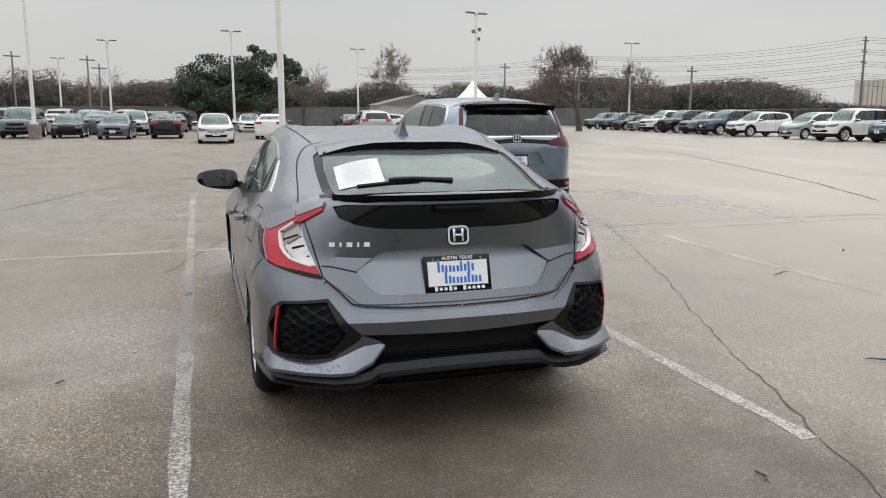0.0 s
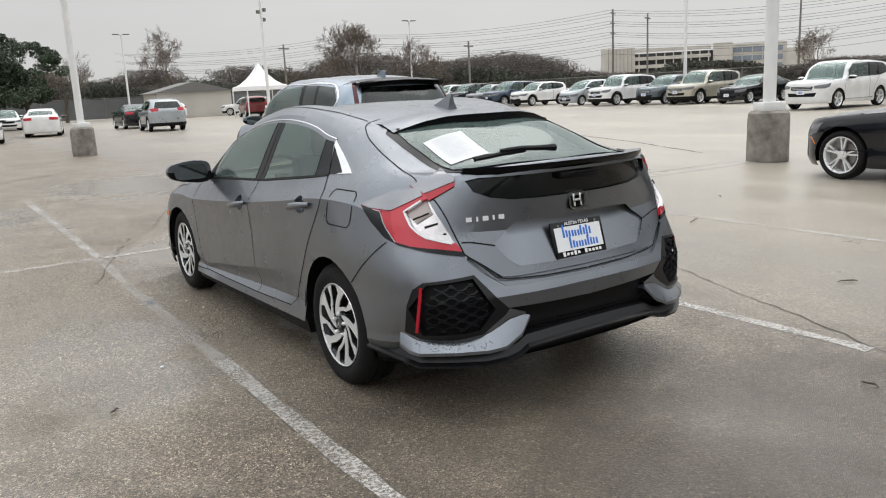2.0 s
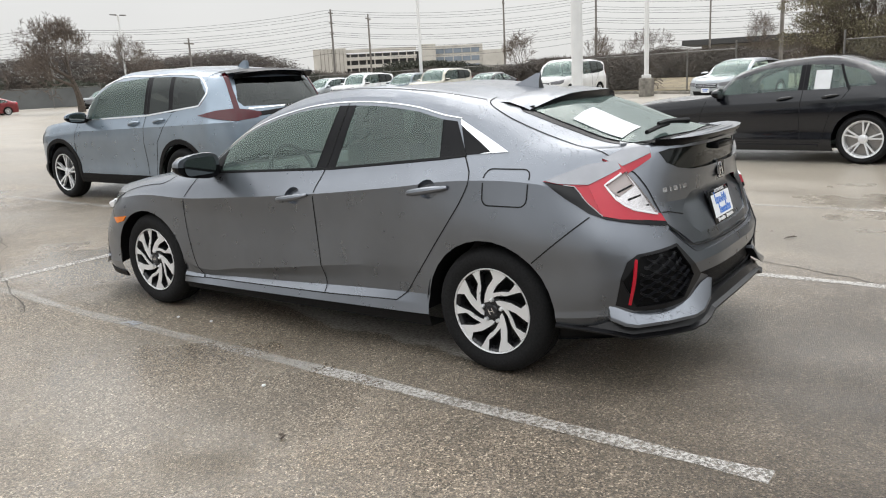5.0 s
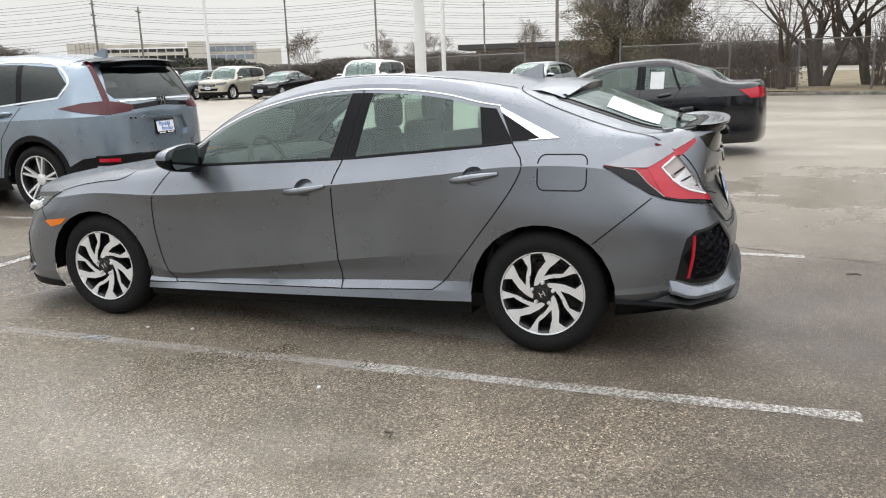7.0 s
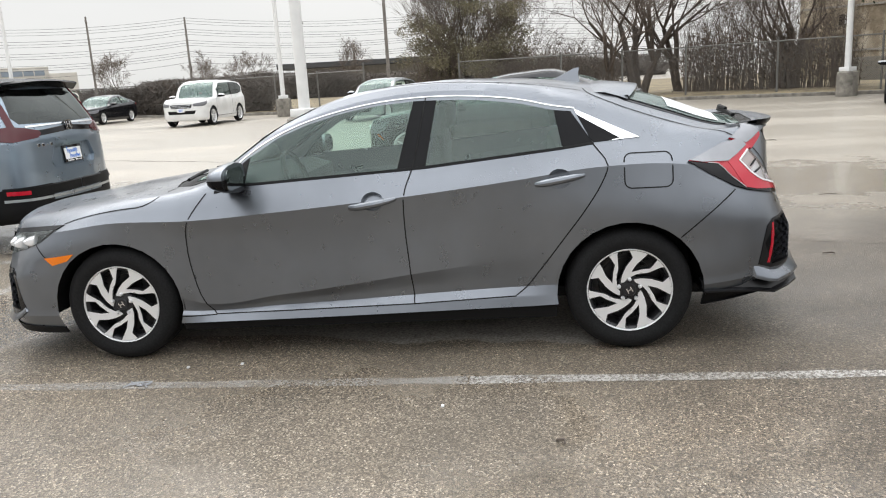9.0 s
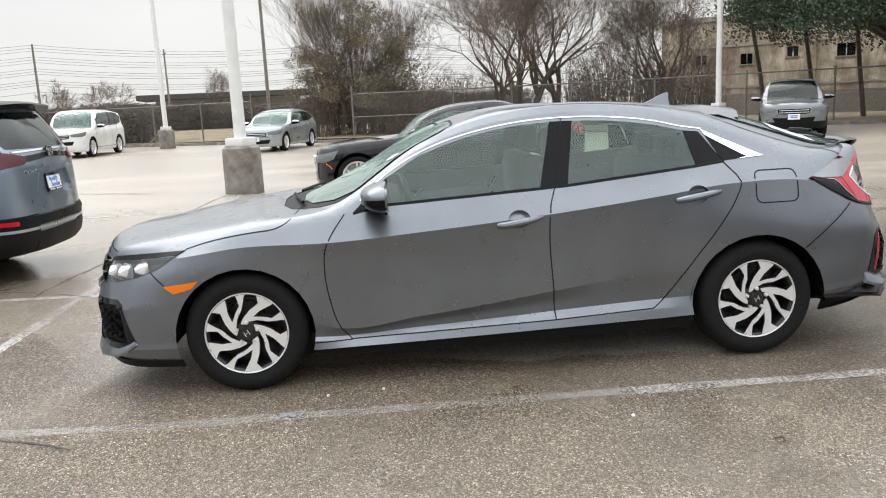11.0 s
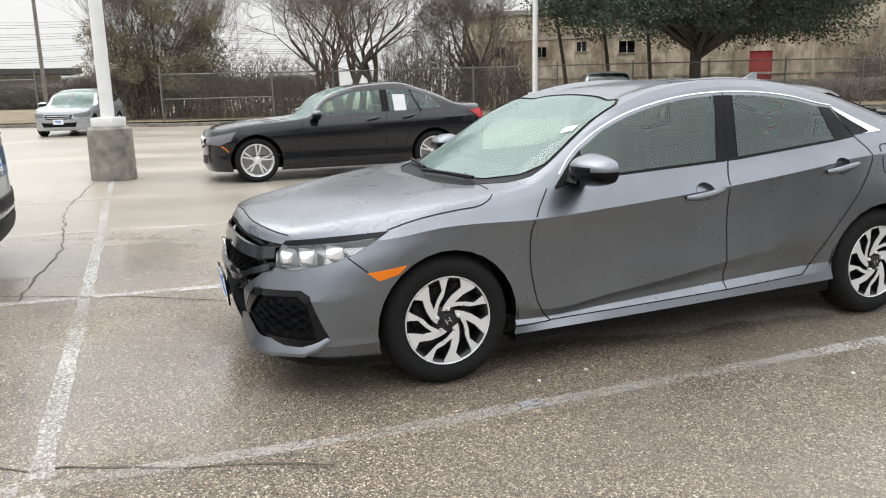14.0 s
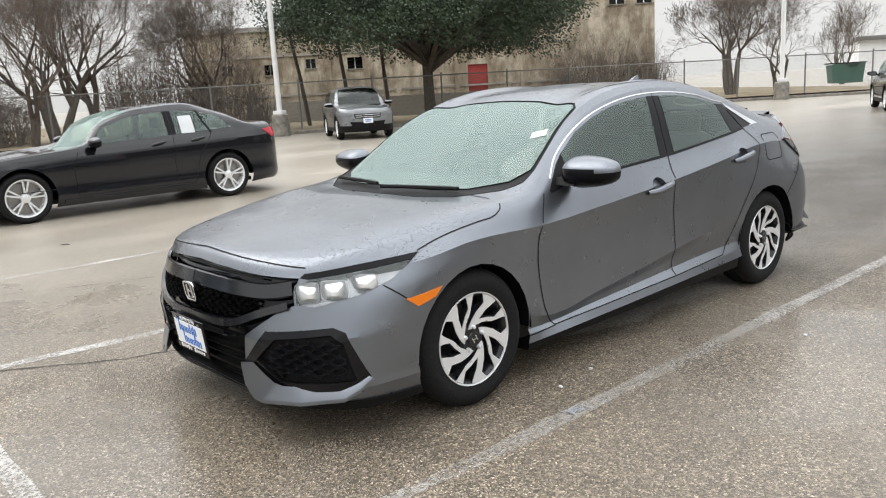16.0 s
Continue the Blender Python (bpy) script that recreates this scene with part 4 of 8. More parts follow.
def plate(parent, m, letters=True):
    """A dealer plate in a black frame, in the x-y plane of m."""
    bm = bmesh.new()
    box(bm, 0, 0, 0, 0.318, 0.168, 0.010, 0.004, m)
    fr = part("plate_frame", bm, M["gloss_black"], parent, "black plastic plate frame", smooth=30)
    bm = bmesh.new()
    box(bm, 0, 0.002, 0.0045, 0.285, 0.112, 0.004, 0, m)
    part("plate", bm, M["paper"], fr, "white dealer plate with blue print")
    bm = bmesh.new()
    # two rows of slanted blue bars stand for the dealer's mark
    lean = Matrix.Shear("XY", 4, (.18, 0))
    for y, x0, hs in ((.026, -.098, (.060, .030, .028, .046, .044)), (-.026, -.066, (.052, .028, .028, .046, .030))):
        for i, h in enumerate(hs):
            cx, foot = x0 + .036 * i + .015, y - .018
            drop = .014 if i == 4 and y > 0 else 0
            box(bm, cx - .009, foot + h / 2 - drop / 2, .0072, .011, h + drop, .002, .0015, m @ lean)
            box(bm, cx + .010, foot + min(h, .034) / 2, .0072, .011, min(h, .034), .002, .0015, m @ lean)
    part("plate_mark", bm, M["blue_ink"], fr, "bright blue printed mark")
    bm = bmesh.new()
    for i in range(11):
        if i != 5:
            h = 0.020 if i in (0, 3, 6) else 0.013
            box(bm, -0.11 + i * 0.0225, -0.070 + h * 0.15, 0.0065, 0.014, h, 0.003, 0.001, m @ Matrix.Shear("XY", 4, (0.2, 0)))
    part("frame_mark", bm, M["white_ink"], fr, "white raised bars along the frame")
    if letters:
        lettering("frame_text", "AUSTIN TEXAS", 0.022, M["white_ink"], fr, m @ pose(0, 0.071, 0.0055), width=0.15, bold=0.0003, depth=0.001)
    for x in (-0.115, 0.115):
        bm = bmesh.new()
        lathe(bm, [(0.0, 0.009), (0.006, 0.009), (0.007, 0.004)], 10, "z", m @ pose(x, 0.066, 0))
        part("screw", bm, M["galv"], fr, smooth=30)


def badge(parent, m, w=0.10, h=0.085):
    """A rounded chrome frame with two upright bars on black."""
    bm = bmesh.new()
    prism(bm, round_poly(0, 0, w, h, 0.02), 0.0, 0.006, "z", m)
    part("badge_back", bm, M["gloss_black"], parent, smooth=30)
    bm = bmesh.new()
    outer, inner = round_poly(0, 0, w, h, 0.022), round_poly(0, 0, w - 0.016, h - 0.016, 0.016)
    rings = [[bm.verts.new(m @ Vector((p[0], p[1], z))) for p in ring] for ring, z in ((outer, 0.004), (outer, 0.011), (inner, 0.011), (inner, 0.004))]
    n = len(outer)
    for a, b in zip(rings, rings[1:]):
        for i in range(n):
            bm.faces.new((a[i], a[(i + 1) % n], b[(i + 1) % n], b[i]))
    for s in (-1, 1):
        box(bm, s * w * 0.20, 0, 0.008, w * 0.12, h * 0.70, 0.006, 0.002, m)
    box(bm, 0, 0, 0.008, w * 0.3, h * 0.12, 0.006, 0.002, m)
    part("badge", bm, M["chrome"], parent, "chrome badge with a rounded frame", smooth=30)


def arch_liner(parent, y, r, x0, x1, z=0.315):
    for s in (-1, 1):
        bm = bmesh.new()
        ring = []
        for i in range(19):
            a = radians(-4 + i * 188 / 18)
            ring.append((y + r * math.cos(a), z + r * math.sin(a)))
        vs = [[bm.verts.new((s * x, p[0], p[1])) for p in ring] for x in (x0, x1)]
        mid = bm.verts.new((s * x0, y, z))
        for i in range(18):
            bm.faces.new((vs[0][i], vs[0][i + 1], vs[1][i + 1], vs[1][i]))
            bm.faces.new((vs[0][i], vs[0][i + 1], mid))
        part("wheel_arch", bm, M["trim"], parent, "black wheel arch liner", smooth=40)


def mirrors(parent, y, z, x, paint_mat, size=1.0):
    """A door mirror on each side, with a shell, a black foot and glass."""
    for s in (-1, 1):
        bm = bmesh.new()
        g = bmesh.ops.create_uvsphere(bm, u_segments=20, v_segments=12, radius=1.0)
        for v in bm.verts:
            k = v.co
            k.x, k.y, k.z = (math.copysign(abs(q) ** .68, q) for q in k)
            k.y = k.y if k.y > -0.35 else -0.35 - (k.y + 0.35) * 0.05
            taper = 1.0 - 0.22 * (k.x * s)
            k.x, k.y, k.z = k.x * 0.150 * size, k.y * 0.090 * size * (1 - .20 * k.x * s), k.z * 0.074 * size * taper * (1 - .30 * max(0, k.y)) + .006 * k.x * s
            k += Vector((s * (x + 0.085), y, z))
        sh = part("door_mirror", bm, [paint_mat, M["satin_black"]], parent, smooth=50)
        for f in sh.data.polygons:
            if f.center.z < z + 0.012 * size:
                f.material_index = 1
        bm = bmesh.new()
        prism(bm, round_poly(s * (x + 0.078), z, 0.225 * size, 0.104 * size, 0.04), y - 0.037 * size, y - 0.024 * size, "y")
        part("mirror_glass", bm, M["mirror"], sh, "mirror glass")
        bm = bmesh.new()
        prism(bm, [(y - 0.02, z - 0.02), (y + 0.06, z - 0.03), (y + 0.08, z - 0.062), (y - 0.01, z - 0.066)], s * (x - 0.10), s * (x + 0.03), "x")
        part("mirror_foot", bm, M["trim"], sh, "black plastic mirror foot")


def handle(parent, body, y, z, mat, length=0.235):
    """Pull handles with their recessed cups on both sides."""
    p, n = body.drop(y, z, 0)
    bm = bmesh.new()
    pts = []
    for i in range(9):
        t = i / 8
        yy = y - length / 2 + length * t
        q, k = body.drop(yy, z + 0.035 * (0.5 - t), 0)
        pts.append(q + k * (0.006 + 0.030 * math.sin(math.pi * min(1, max(0, t))) ** 0.5))
    tube(bm, pts, [0.010, 0.014, 0.017, 0.0185, 0.019, 0.019, 0.0185, 0.017, 0.012], 10)
    sided("door_handle", bm, mat, parent)


def honeycomb(body, poly, view, cell=0.042, lift=-0.004):
    """Rows of staggered ridges, inside a polygon on the shell."""
    bm = bmesh.new()
    lo_h, hi_h = min(p[0] for p in poly), max(p[0] for p in poly)
    lo_v, hi_v = min(p[1] for p in poly), max(p[1] for p in poly)
    rows = int((hi_v - lo_v) / (cell * 0.5))
    for r in range(rows + 1):
        v = lo_v + 0.006 + r * cell * 0.5
        run, h, k = [], lo_h, 0
        while h < hi_h:
            dv = cell * 0.16 * (1 if ((k + 2 * r) // 2) % 2 else -1)
            q = (h, v + dv)
            if inside(poly, *q):
                run.append(q)
            else:
                if len(run) > 1:
                    body.ribbon(bm, run, view, 0.008, lift, step=0.5, thick=0.007)
                run = []
            h += cell * 0.5
            k += 1
        if len(run) > 1:
            body.ribbon(bm, run, view, 0.008, lift, step=0.5, thick=0.007)
    return bm


def hatchback():
    car = bpy.data.objects.new("hatchback_car", None)
    scene.collection.objects.link(car)
    tagged(car, "wet gunmetal grey five-door hatchback car parked on asphalt", "car")
    body = Body(hull(SHELL, 0.035, 6, creases=(1, 2, 4, 6)))
    paint_m = M["gunmetal"]
    # wheel openings
    for cy, r in ((0.0, 0.362), (2.70, 0.350)):
        body.cut(circle(cy, 0.308, r, 30), 0, keep=lambda c: c.x > 0.5 and c.z < 0.75).free()
    low = lambda c: c.z < 0.45

    # tail: lamps, bumper corners, lower black parts
    lamp = flat(45, [(.84, -.285, .946), (.849, -.393, .881), (.846, -.502, .821), (.822, -.576, .794), (.746, -.683, .769), (.613, -.769, .743), (.69, -.60, 1.00), (.69, -.555, 1.028), (.75, -.45, 1.014)])
    lamp_bm = body.cut(lamp, 45, keep=lambda c: c.y < -0.2 and c.z > 0.7)
    lb = Body(lamp_bm.copy())
    strip = flat(45, [(.86, -.24, .960), (.80, -.36, 1.0), (.719, -.481, 1.060), (.690, -.562, 1.035), (.692, -.585, .996), (.745, -.537, .964), (.795, -.481, .932), (.833, -.352, .936)])
    smoked = flat(45, [(.86, -.26, .952), (.833, -.352, .936), (.820, -.427, .926), (.831, -.492, .863), (.826, -.56, .806), (.79, -.625, .790), (.70, -.712, .778), (.600, -.775, .758), (.60, -.80, .70), (.87, -.62, .70)])
    deep = flat(45, [(.820, -.427, .926), (.797, -.481, .932), (.812, -.515, .868), (.826, -.562, .803), (.831, -.492, .863)])
    inner = flat(45, [(.764, -.544, .927), (.69, -.605, .983), (.66, -.66, .985), (.58, -.79, .800), (.655, -.731, .799), (.734, -.661, .827), (.752, -.628, .846), (.765, -.596, .872)])
    orange = flat(45, [(.764, -.544, .927), (.69, -.605, .983), (.68, -.640, .925), (.742, -.600, .885)])
    shelf = lb.cut(strip, 45)
    edge = lb.cut(smoked, 45)
    wine = lb.cut(deep, 45)
    cb = Body(lb.cut(inner, 45))
    glow = cb.cut(orange, 45)
    outline = bmesh.new()
    whole = Body(lamp_bm)
    whole.ribbon(outline, flat(45, [(.704, -.592, .976), (.764, -.541, .930), (.768, -.594, .872), (.754, -.628, .845), (.735, -.661, .825), (.655, -.731, .798)]), 45, 0.010, 0.012, thick=0.004, step=0.02)
    guide = bmesh.new()
    whole.ribbon(guide, flat(45, [(.836, -.385, .932), (.821, -.428, .925), (.832, -.492, .862), (.827, -.56, .805)]), 45, 0.005, 0.012, thick=0.002, step=0.02)
    tl = sided("tail_lamp", pushed(lb.bm, 0.012), M["lens_rose"], car, "glossy red tail lamp lens with a light bar")
    for name, bmz, mat, lab, out in (("lamp_strip", shelf, M["lens_shelf"], "clear wet upper lamp shelf", 0.016), ("lamp_inner", cb.bm, M["tail_bowl"], "clear silver reflector in the lamp", -0.006), ("turn_lamp", glow, M["lens_peach"], "pale amber turn lamp", -0.004), ("lamp_outline", outline, M["paper"], "thin white light guide", 0.0),
                                     ("corner_guide", guide, M["lens_strip"], "thin pale edge of the side lamp", 0.0), ("lamp_side", wine, M["lens_red"], "deep red side lamp", 0.010), ("lamp_edge", edge, M["gloss_black"], "smoked black lower lamp edge", 0.010)):
        bmz = pushed(bmz, out) if out else bmz
        other = flipped(bmz)
        part(name, bmz, mat, tl[0], lab, 35)
        part(name, other, mat, tl[1], lab, 35)
    lamp_bm.free()
    for k in range(3):
        bm = bmesh.new()
        a, b = Vector((.76 - .035 * k, -.60 - .035 * k, .925 - .035 * k)), Vector((.70 - .022 * k, -.64 - .03 * k, .95 - .045 * k))
        tube(bm, [a + Vector((.003, -.003, -.02)), b + Vector((.003, -.003, -.02))], 0.0045, 6)
        other = flipped(bm)
        part("reflector_rib", bm, M["trim"], tl[0])
        part("reflector_rib", other, M["trim"], tl[1])
    gate_lamp = body.cut(flat(60, [(.705, -.50, 1.037), (.600, -.60, 1.092), (.580, -.672, 1.072), (.592, -.682, 1.036), (.692, -.610, .972)]), 60, keep=lambda c: c.y < -0.4)
    gb = Body(gate_lamp)
    top = gb.cut(flat(60, [(.72, -.48, 1.05), (.600, -.58, 1.11), (.575, -.672, 1.080), (.582, -.676, 1.056), (.688, -.590, 1.005)]), 60)
    gl2 = sided("gate_lamp", pushed(gb.bm, 0.010), M["lens_red"], car, "red lamp lens on the tailgate")
    other = flipped(pushed(top, 0.014))
    part("gate_lamp_shelf", top, M["lens_shelf"], gl2[0], "clear wet upper lamp shelf", 35)
    part("gate_lamp_shelf", other, M["lens_shelf"], gl2[1], "clear wet upper lamp shelf", 35)
    corner = flat(55, [(.795, -.705, .645), (.60, -.81, .664), (.475, -.895, .502), (.492, -.885, .478), (.595, -.858, .408), (.70, -.80, .396), (.815, -.70, .398), (.851, -.630, .424), (.846, -.650, .545), (.830, -.675, .615)])
    vent = Body(body.cut(corner, 55, keep=lambda c: c.y < -0.4))
    well = vent.cut(flat(55, [(.788, -.718, .634), (.606, -.81, .650), (.530, -.865, .512), (.605, -.845, .424), (.808, -.708, .414), (.838, -.65, .53)]), 55)
    sided("vent_surround", pushed(vent.bm, 0.003), M["lip_black"], car, "smooth black surround of the corner vent")
    sided("bumper_vent", pushed(well, -0.028), M["trim"], car, "black plastic corner vent")
    mesh_poly = flat(55, [(.772, -.731, .628), (.612, -.81, .644), (.540, -.865, .514), (.610, -.842, .430), (.796, -.718, .422), (.80, -.70, .53)])
    sided("honeycomb_mesh", honeycomb(body, mesh_poly, 55, 0.042, lift=-0.018), M["mesh_black"], car)
    bm = bmesh.new()
    body.ribbon(bm, flat(55, [(.802, -.702, .624), (.822, -.683, .425)]), 55, 0.016, -0.002, thick=0.008, step=0.05)
    sided("reflector", bm, M["lens_red"], car, "narrow red rear reflector")
    sided("bumper_blade", blade([((.858, -.600, .425), (.872, -.615, .372)), ((.838, -.660, .402), (.864, -.680, .352)), ((.818, -.690, .388), (.842, -.728, .346)), ((.71, -.770, .388), (.722, -.828, .347)), ((.605, -.838, .390), (.596, -.898, .348)), ((.545, -.855, .412), (.512, -.912, .352)), ((.455, -.872, .455), (.425, -.912, .392)), ((.380, -.880, .464), (.366, -.896, .458))], .014, (-.03, .05, 0)), paint_m, car, "grey painted blade under the corner vent", 25)
    mid = body.cut([(-0.01, .492), (.462, .505), (.372, .472), (.546, .336), (.50, .29), (-0.01, .29)], 90, keep=lambda c: c.y < -0.4)
    part("diffuser", both(pushed(mid, -0.02)), M["trim"], car, "black plastic lower bumper insert", 35)
    for z in (.335, .365, .395):
        bm = bmesh.new()
        body.ribbon(bm, [(0.0, z), (0.40, z + 0.008)], 90, 0.012, -0.018, thick=0.010, step=0.08)
        part("diffuser_slat", both(bm), M["trim"], car, smooth=30)
    skirt = body.cut(flat(45, [(.95, -.34, .10), (.95, -.34, .300), (.83, -.57, .330), (.80, -.62, .338), (.0, -1.0, .338), (.0, -1.0, .10)]), 45, keep=lambda c: c.y < -0.33 and c.z < 0.37)
    part("rear_skirt", both(pushed(skirt, -0.012)), M["trim"], car, "black lower edge of the rear bumper", 35)
    # the thin black lip that runs out under the blades
    way = [(.905, -.36, .300), (.892, -.50, .298), (.876, -.62, .292), (.842, -.715, .276), (.72, -.815, .274), (.60, -.892, .274), (.50, -.915, .278), (.44, -.920, .290), (.395, -.925, .318), (.2, -.935, .326), (0, -.938, .328)]
    bm = bmesh.new()
    rows = []
    for x, y, z in way:
        n = Vector((x * .5, min(0, y + .25), 0)).normalized() if x else Vector((0, -1, 0))
        p = Vector((x, y, z))
        rows.append([p - n * .075 + Vector((0, 0, .062)), p - n * .040 + Vector((0, 0, .052)), p - n * .022 + Vector((0, 0, .018)), p + Vector((0, 0, .008)), p, p - n * .09 - Vector((0, 0, .004))])
    part("rear_lip", both(loft(bm, rows, False)), M["lip_black"], car, "thin satin black lip under the rear bumper", 25)
    groove = body.cut([(-0.01, .632), (.39, .635), (.465, .640), (.545, .703), (.598, .742), (.612, .728), (.550, .664), (.465, .603), (.35, .598), (-0.01, .596)], 90, keep=lambda c: c.y < -0.4)
    part("bumper_step", both(pushed(groove, -0.016)), paint_m, car, "step between tailgate and bumper", 35)
    sink = body.cut([(-0.01, .867), (.25, .866), (.350, .858), (.470, .775), (.410, .700), (.370, .672), (-0.01, .662)], 90, keep=lambda c: c.y < -0.4)
    for v in sink.verts:
        v.co.y += .026 * max(0, v.co.z - .668) / .2 * min(1, max(0, (.52 - v.co.x) / .16))
    part("plate_recess", both(pushed(sink, -0.004)), paint_m, car, "recess of the tailgate for the plate", 35)
    under = body.cut([(-0.01, 1.068), (.50, 1.068), (.552, 1.058), (.530, 1.010), (.46, .980), (.36, .964), (.2, .958), (-0.01, .957)], 90, keep=lambda c: c.y < -0.5)
    part("lower_rear_window", both(pushed(under, -0.012)), M["dark_pane"], car, "dark lower glass strip of the tailgate", 35)
    bm = bmesh.new()
    box(bm, 0, -.815, 1.045, .24, .05, .03, .008)
    part("gate_handle", bm, M["satin_black"], car, "black tailgate pull", 35)
    # rear and front screens
    rear = body.cut([(-0.01, 0.02), (.50, .03), (.540, -.02), (.555, -.20), (.56, -.45), (.555, -.60), (.52, -.655), (.40, -.70), (-0.01, -.74)], "top", keep=lambda c: c.z > 1.04)
    rb = Body(rear)
    pane = rb.cut([(-0.01, -0.02), (.46, -.01), (.495, -.05), (.515, -.20), (.52, -.45), (.515, -.57), (.48, -.62), (-0.01, -.68)], "top")
    part("rear_window", both(pane), M["rear_glass"], car, "tinted rear window beaded with rain", 40)
    part("rear_window_band", both(pushed(rb.bm, -0.002)), M["satin_black"], car, "black border of the rear window", 40)
    front = body.cut([(-0.01, 2.55), (.30, 2.53), (.52, 2.46), (.69, 2.31), (.735, 2.20), (.725, 2.10), (.62, 1.64), (.58, 1.60), (.30, 1.545), (-0.01, 1.53)], "top", keep=lambda c: c.z > 0.85)
    fb = Body(front)
    pane = fb.cut([(-0.01, 2.43), (.30, 2.41), (.50, 2.35), (.665, 2.225), (.708, 2.11), (.608, 1.648), (.572, 1.612), (.30, 1.558), (-0.01, 1.543)], "top")
    part("windscreen", both(pane), M["screen"], car, "pale green tinted windscreen", 40)
    part("cowl", both(pushed(fb.bm, -0.003)), M["trim"], car, "black cowl and windscreen border", 40)

    # nose
    up = body.cut([(-0.01, .735), (.25, .725), (.46, .708), (.612, .702), (.605, .645), (.622, .600), (.55, .560), (.42, .468), (.30, .445), (-0.01, .44)], -90, keep=lambda c: c.y > 3.0)
    part("grille", both(pushed(up, -0.034)), M["gloss_black"], car, "black upper grille", 35)
    lo = body.cut([(-0.01, .44), (.30, .445), (.42, .468), (.40, .40), (.385, .345), (.455, .240), (.40, .215), (-0.01, .22)], -90, keep=lambda c: c.y > 3.0)
    part("lower_grille", both(pushed(lo, -0.035)), M["trim"], car, "black lower grille", 35)
    # the wide wing bar over a mesh gap, and a second bar bent up to the lamps
    for way, wd, out, lab in (([(0.0, .658), (.20, .656), (.40, .648), (.50, .648), (.60, .664)], .070, .010, "gloss black wing bar across the grille"),
                              ([(0.0, .498), (.22, .500), (.36, .515), (.48, .558), (.60, .598)], .038, .014, "gloss black lower grille bar")):
        bm = bmesh.new()
        body.ribbon(bm, curved(way), -90, wd, 0.0, thick=out, step=0.05)
        part("grille_bar", both(bm), M["piano_black"], car, lab, 30)
    bm = bmesh.new()
    body.ribbon(bm, curved([(0.0, .722), (.25, .714), (.46, .700)]), -90, 0.010, -0.02, thick=0.012, step=0.06)
    part("grille_slat", both(bm), M["trim"], car, smooth=30)
    part("grille_mesh", both(honeycomb(body, [(0.0, .525), (.34, .535), (.46, .585), (.46, .612), (0.0, .618)], -90, 0.03, -0.026)), M["trim"], car, smooth=30)
    for z in (.28, .32, .36, .40):
        bm = bmesh.new()
        body.ribbon(bm, [(0.0, z), (.37, z)], -90, 0.010, -0.034, thick=0.012, step=0.08)
        part("lower_slat", both(bm), M["trim"], car, smooth=30)
    head = body.cut(flat(-45, [(.605, 3.43, .665), (.63, 3.44, .600), (.69, 3.39, .590), (.80, 3.24, .628), (.845, 3.12, .672), (.86, 3.02, .735), (.76, 3.20, .712), (.645, 3.385, .692)]), -45, keep=lambda c: c.y > 2.9)
    hb = Body(head)
    hl = sided("headlamp", pushed(hb.bm.copy(), 0.006), M["lamp_glass"], car, "clear headlamp lens")
    back = pushed(hb.bm, -0.05)
    other = flipped(back)
    part("lamp_bowl", back, M["lamp_bowl"], hl[0], "silver lamp bowl", 35)
    part("lamp_bowl", other, M["lamp_bowl"], hl[1], "silver lamp bowl", 35)
    for x, y, z, w, h, yaw in ((.640, 3.388, .640, .100, .088, 40), (.712, 3.312, .646, .110, .086, 50), (.776, 3.205, .668, .125, .070, 62)):
        m = pose(x, y, z, 0, 0, yaw - 90) @ Matrix.Rotation(radians(-90), 4, "X") @ Matrix.Shear("XY", 4, (.35, 0))
        rings = ((1.0, .008), (.90, .014), (.62, -.022), (.22, -.048))
        bm = bmesh.new()
        hoops = [[bm.verts.new(m @ Vector((px, -py, -d))) for px, py in round_poly(0, 0, w * k, h * k, min(w, h) * k * .22, 3)] for k, d in rings]
        n = len(hoops[0])
        for p, q in zip(hoops, hoops[1:]):
            for i in range(n):
                bm.faces.new((p[i], p[(i + 1) % n], q[(i + 1) % n], q[i]))
        bm.faces.new(hoops[-1])
        other = flipped(bm)
        part("lamp_reflector", bm, M["lamp_cup"], hl[0], "faceted silver reflector", smooth=25)
        part("lamp_reflector", other, M["lamp_cup"], hl[1], "faceted silver reflector", smooth=25)
    brow = body.cut(flat(-45, [(.612, 3.40, .702), (.62, 3.38, .718), (.845, 2.97, .760), (.86, 3.02, .738), (.76, 3.20, .715), (.645, 3.385, .696)]), -45, keep=lambda c: c.y > 2.9)
    sided("lamp_brow", pushed(brow, 0.004), M["satin_black"], car, "gloss black bar over the headlamp")
    fog = body.cut(flat(-60, [(.385, 3.57, .345), (.53, 3.54, .495), (.76, 3.36, .512), (.80, 3.33, .49), (.86, 3.27, .305), (.82, 3.34, .262), (.55, 3.52, .252)]), -60, keep=lambda c: c.y > 2.9)
    fo = Body(fog)
    well = fo.cut(flat(-60, [(.47, 3.56, .37), (.575, 3.52, .468), (.755, 3.37, .485), (.795, 3.34, .45), (.83, 3.31, .295), (.58, 3.52, .285)]), -60)
    sided("fog_surround", pushed(fo.bm, 0.0), M["gloss_black"], car, "gloss black fog lamp surround")
    sided("fog_vent", pushed(well, -0.025), M["trim"], car, "black fog lamp vent")
    sided("fog_mesh", honeycomb(body, flat(-60, [(.50, 3.55, .37), (.58, 3.52, .455), (.75, 3.37, .47), (.785, 3.34, .44), (.81, 3.31, .31), (.59, 3.52, .30)]), -60, 0.04, -0.024), M["mesh_black"], car)
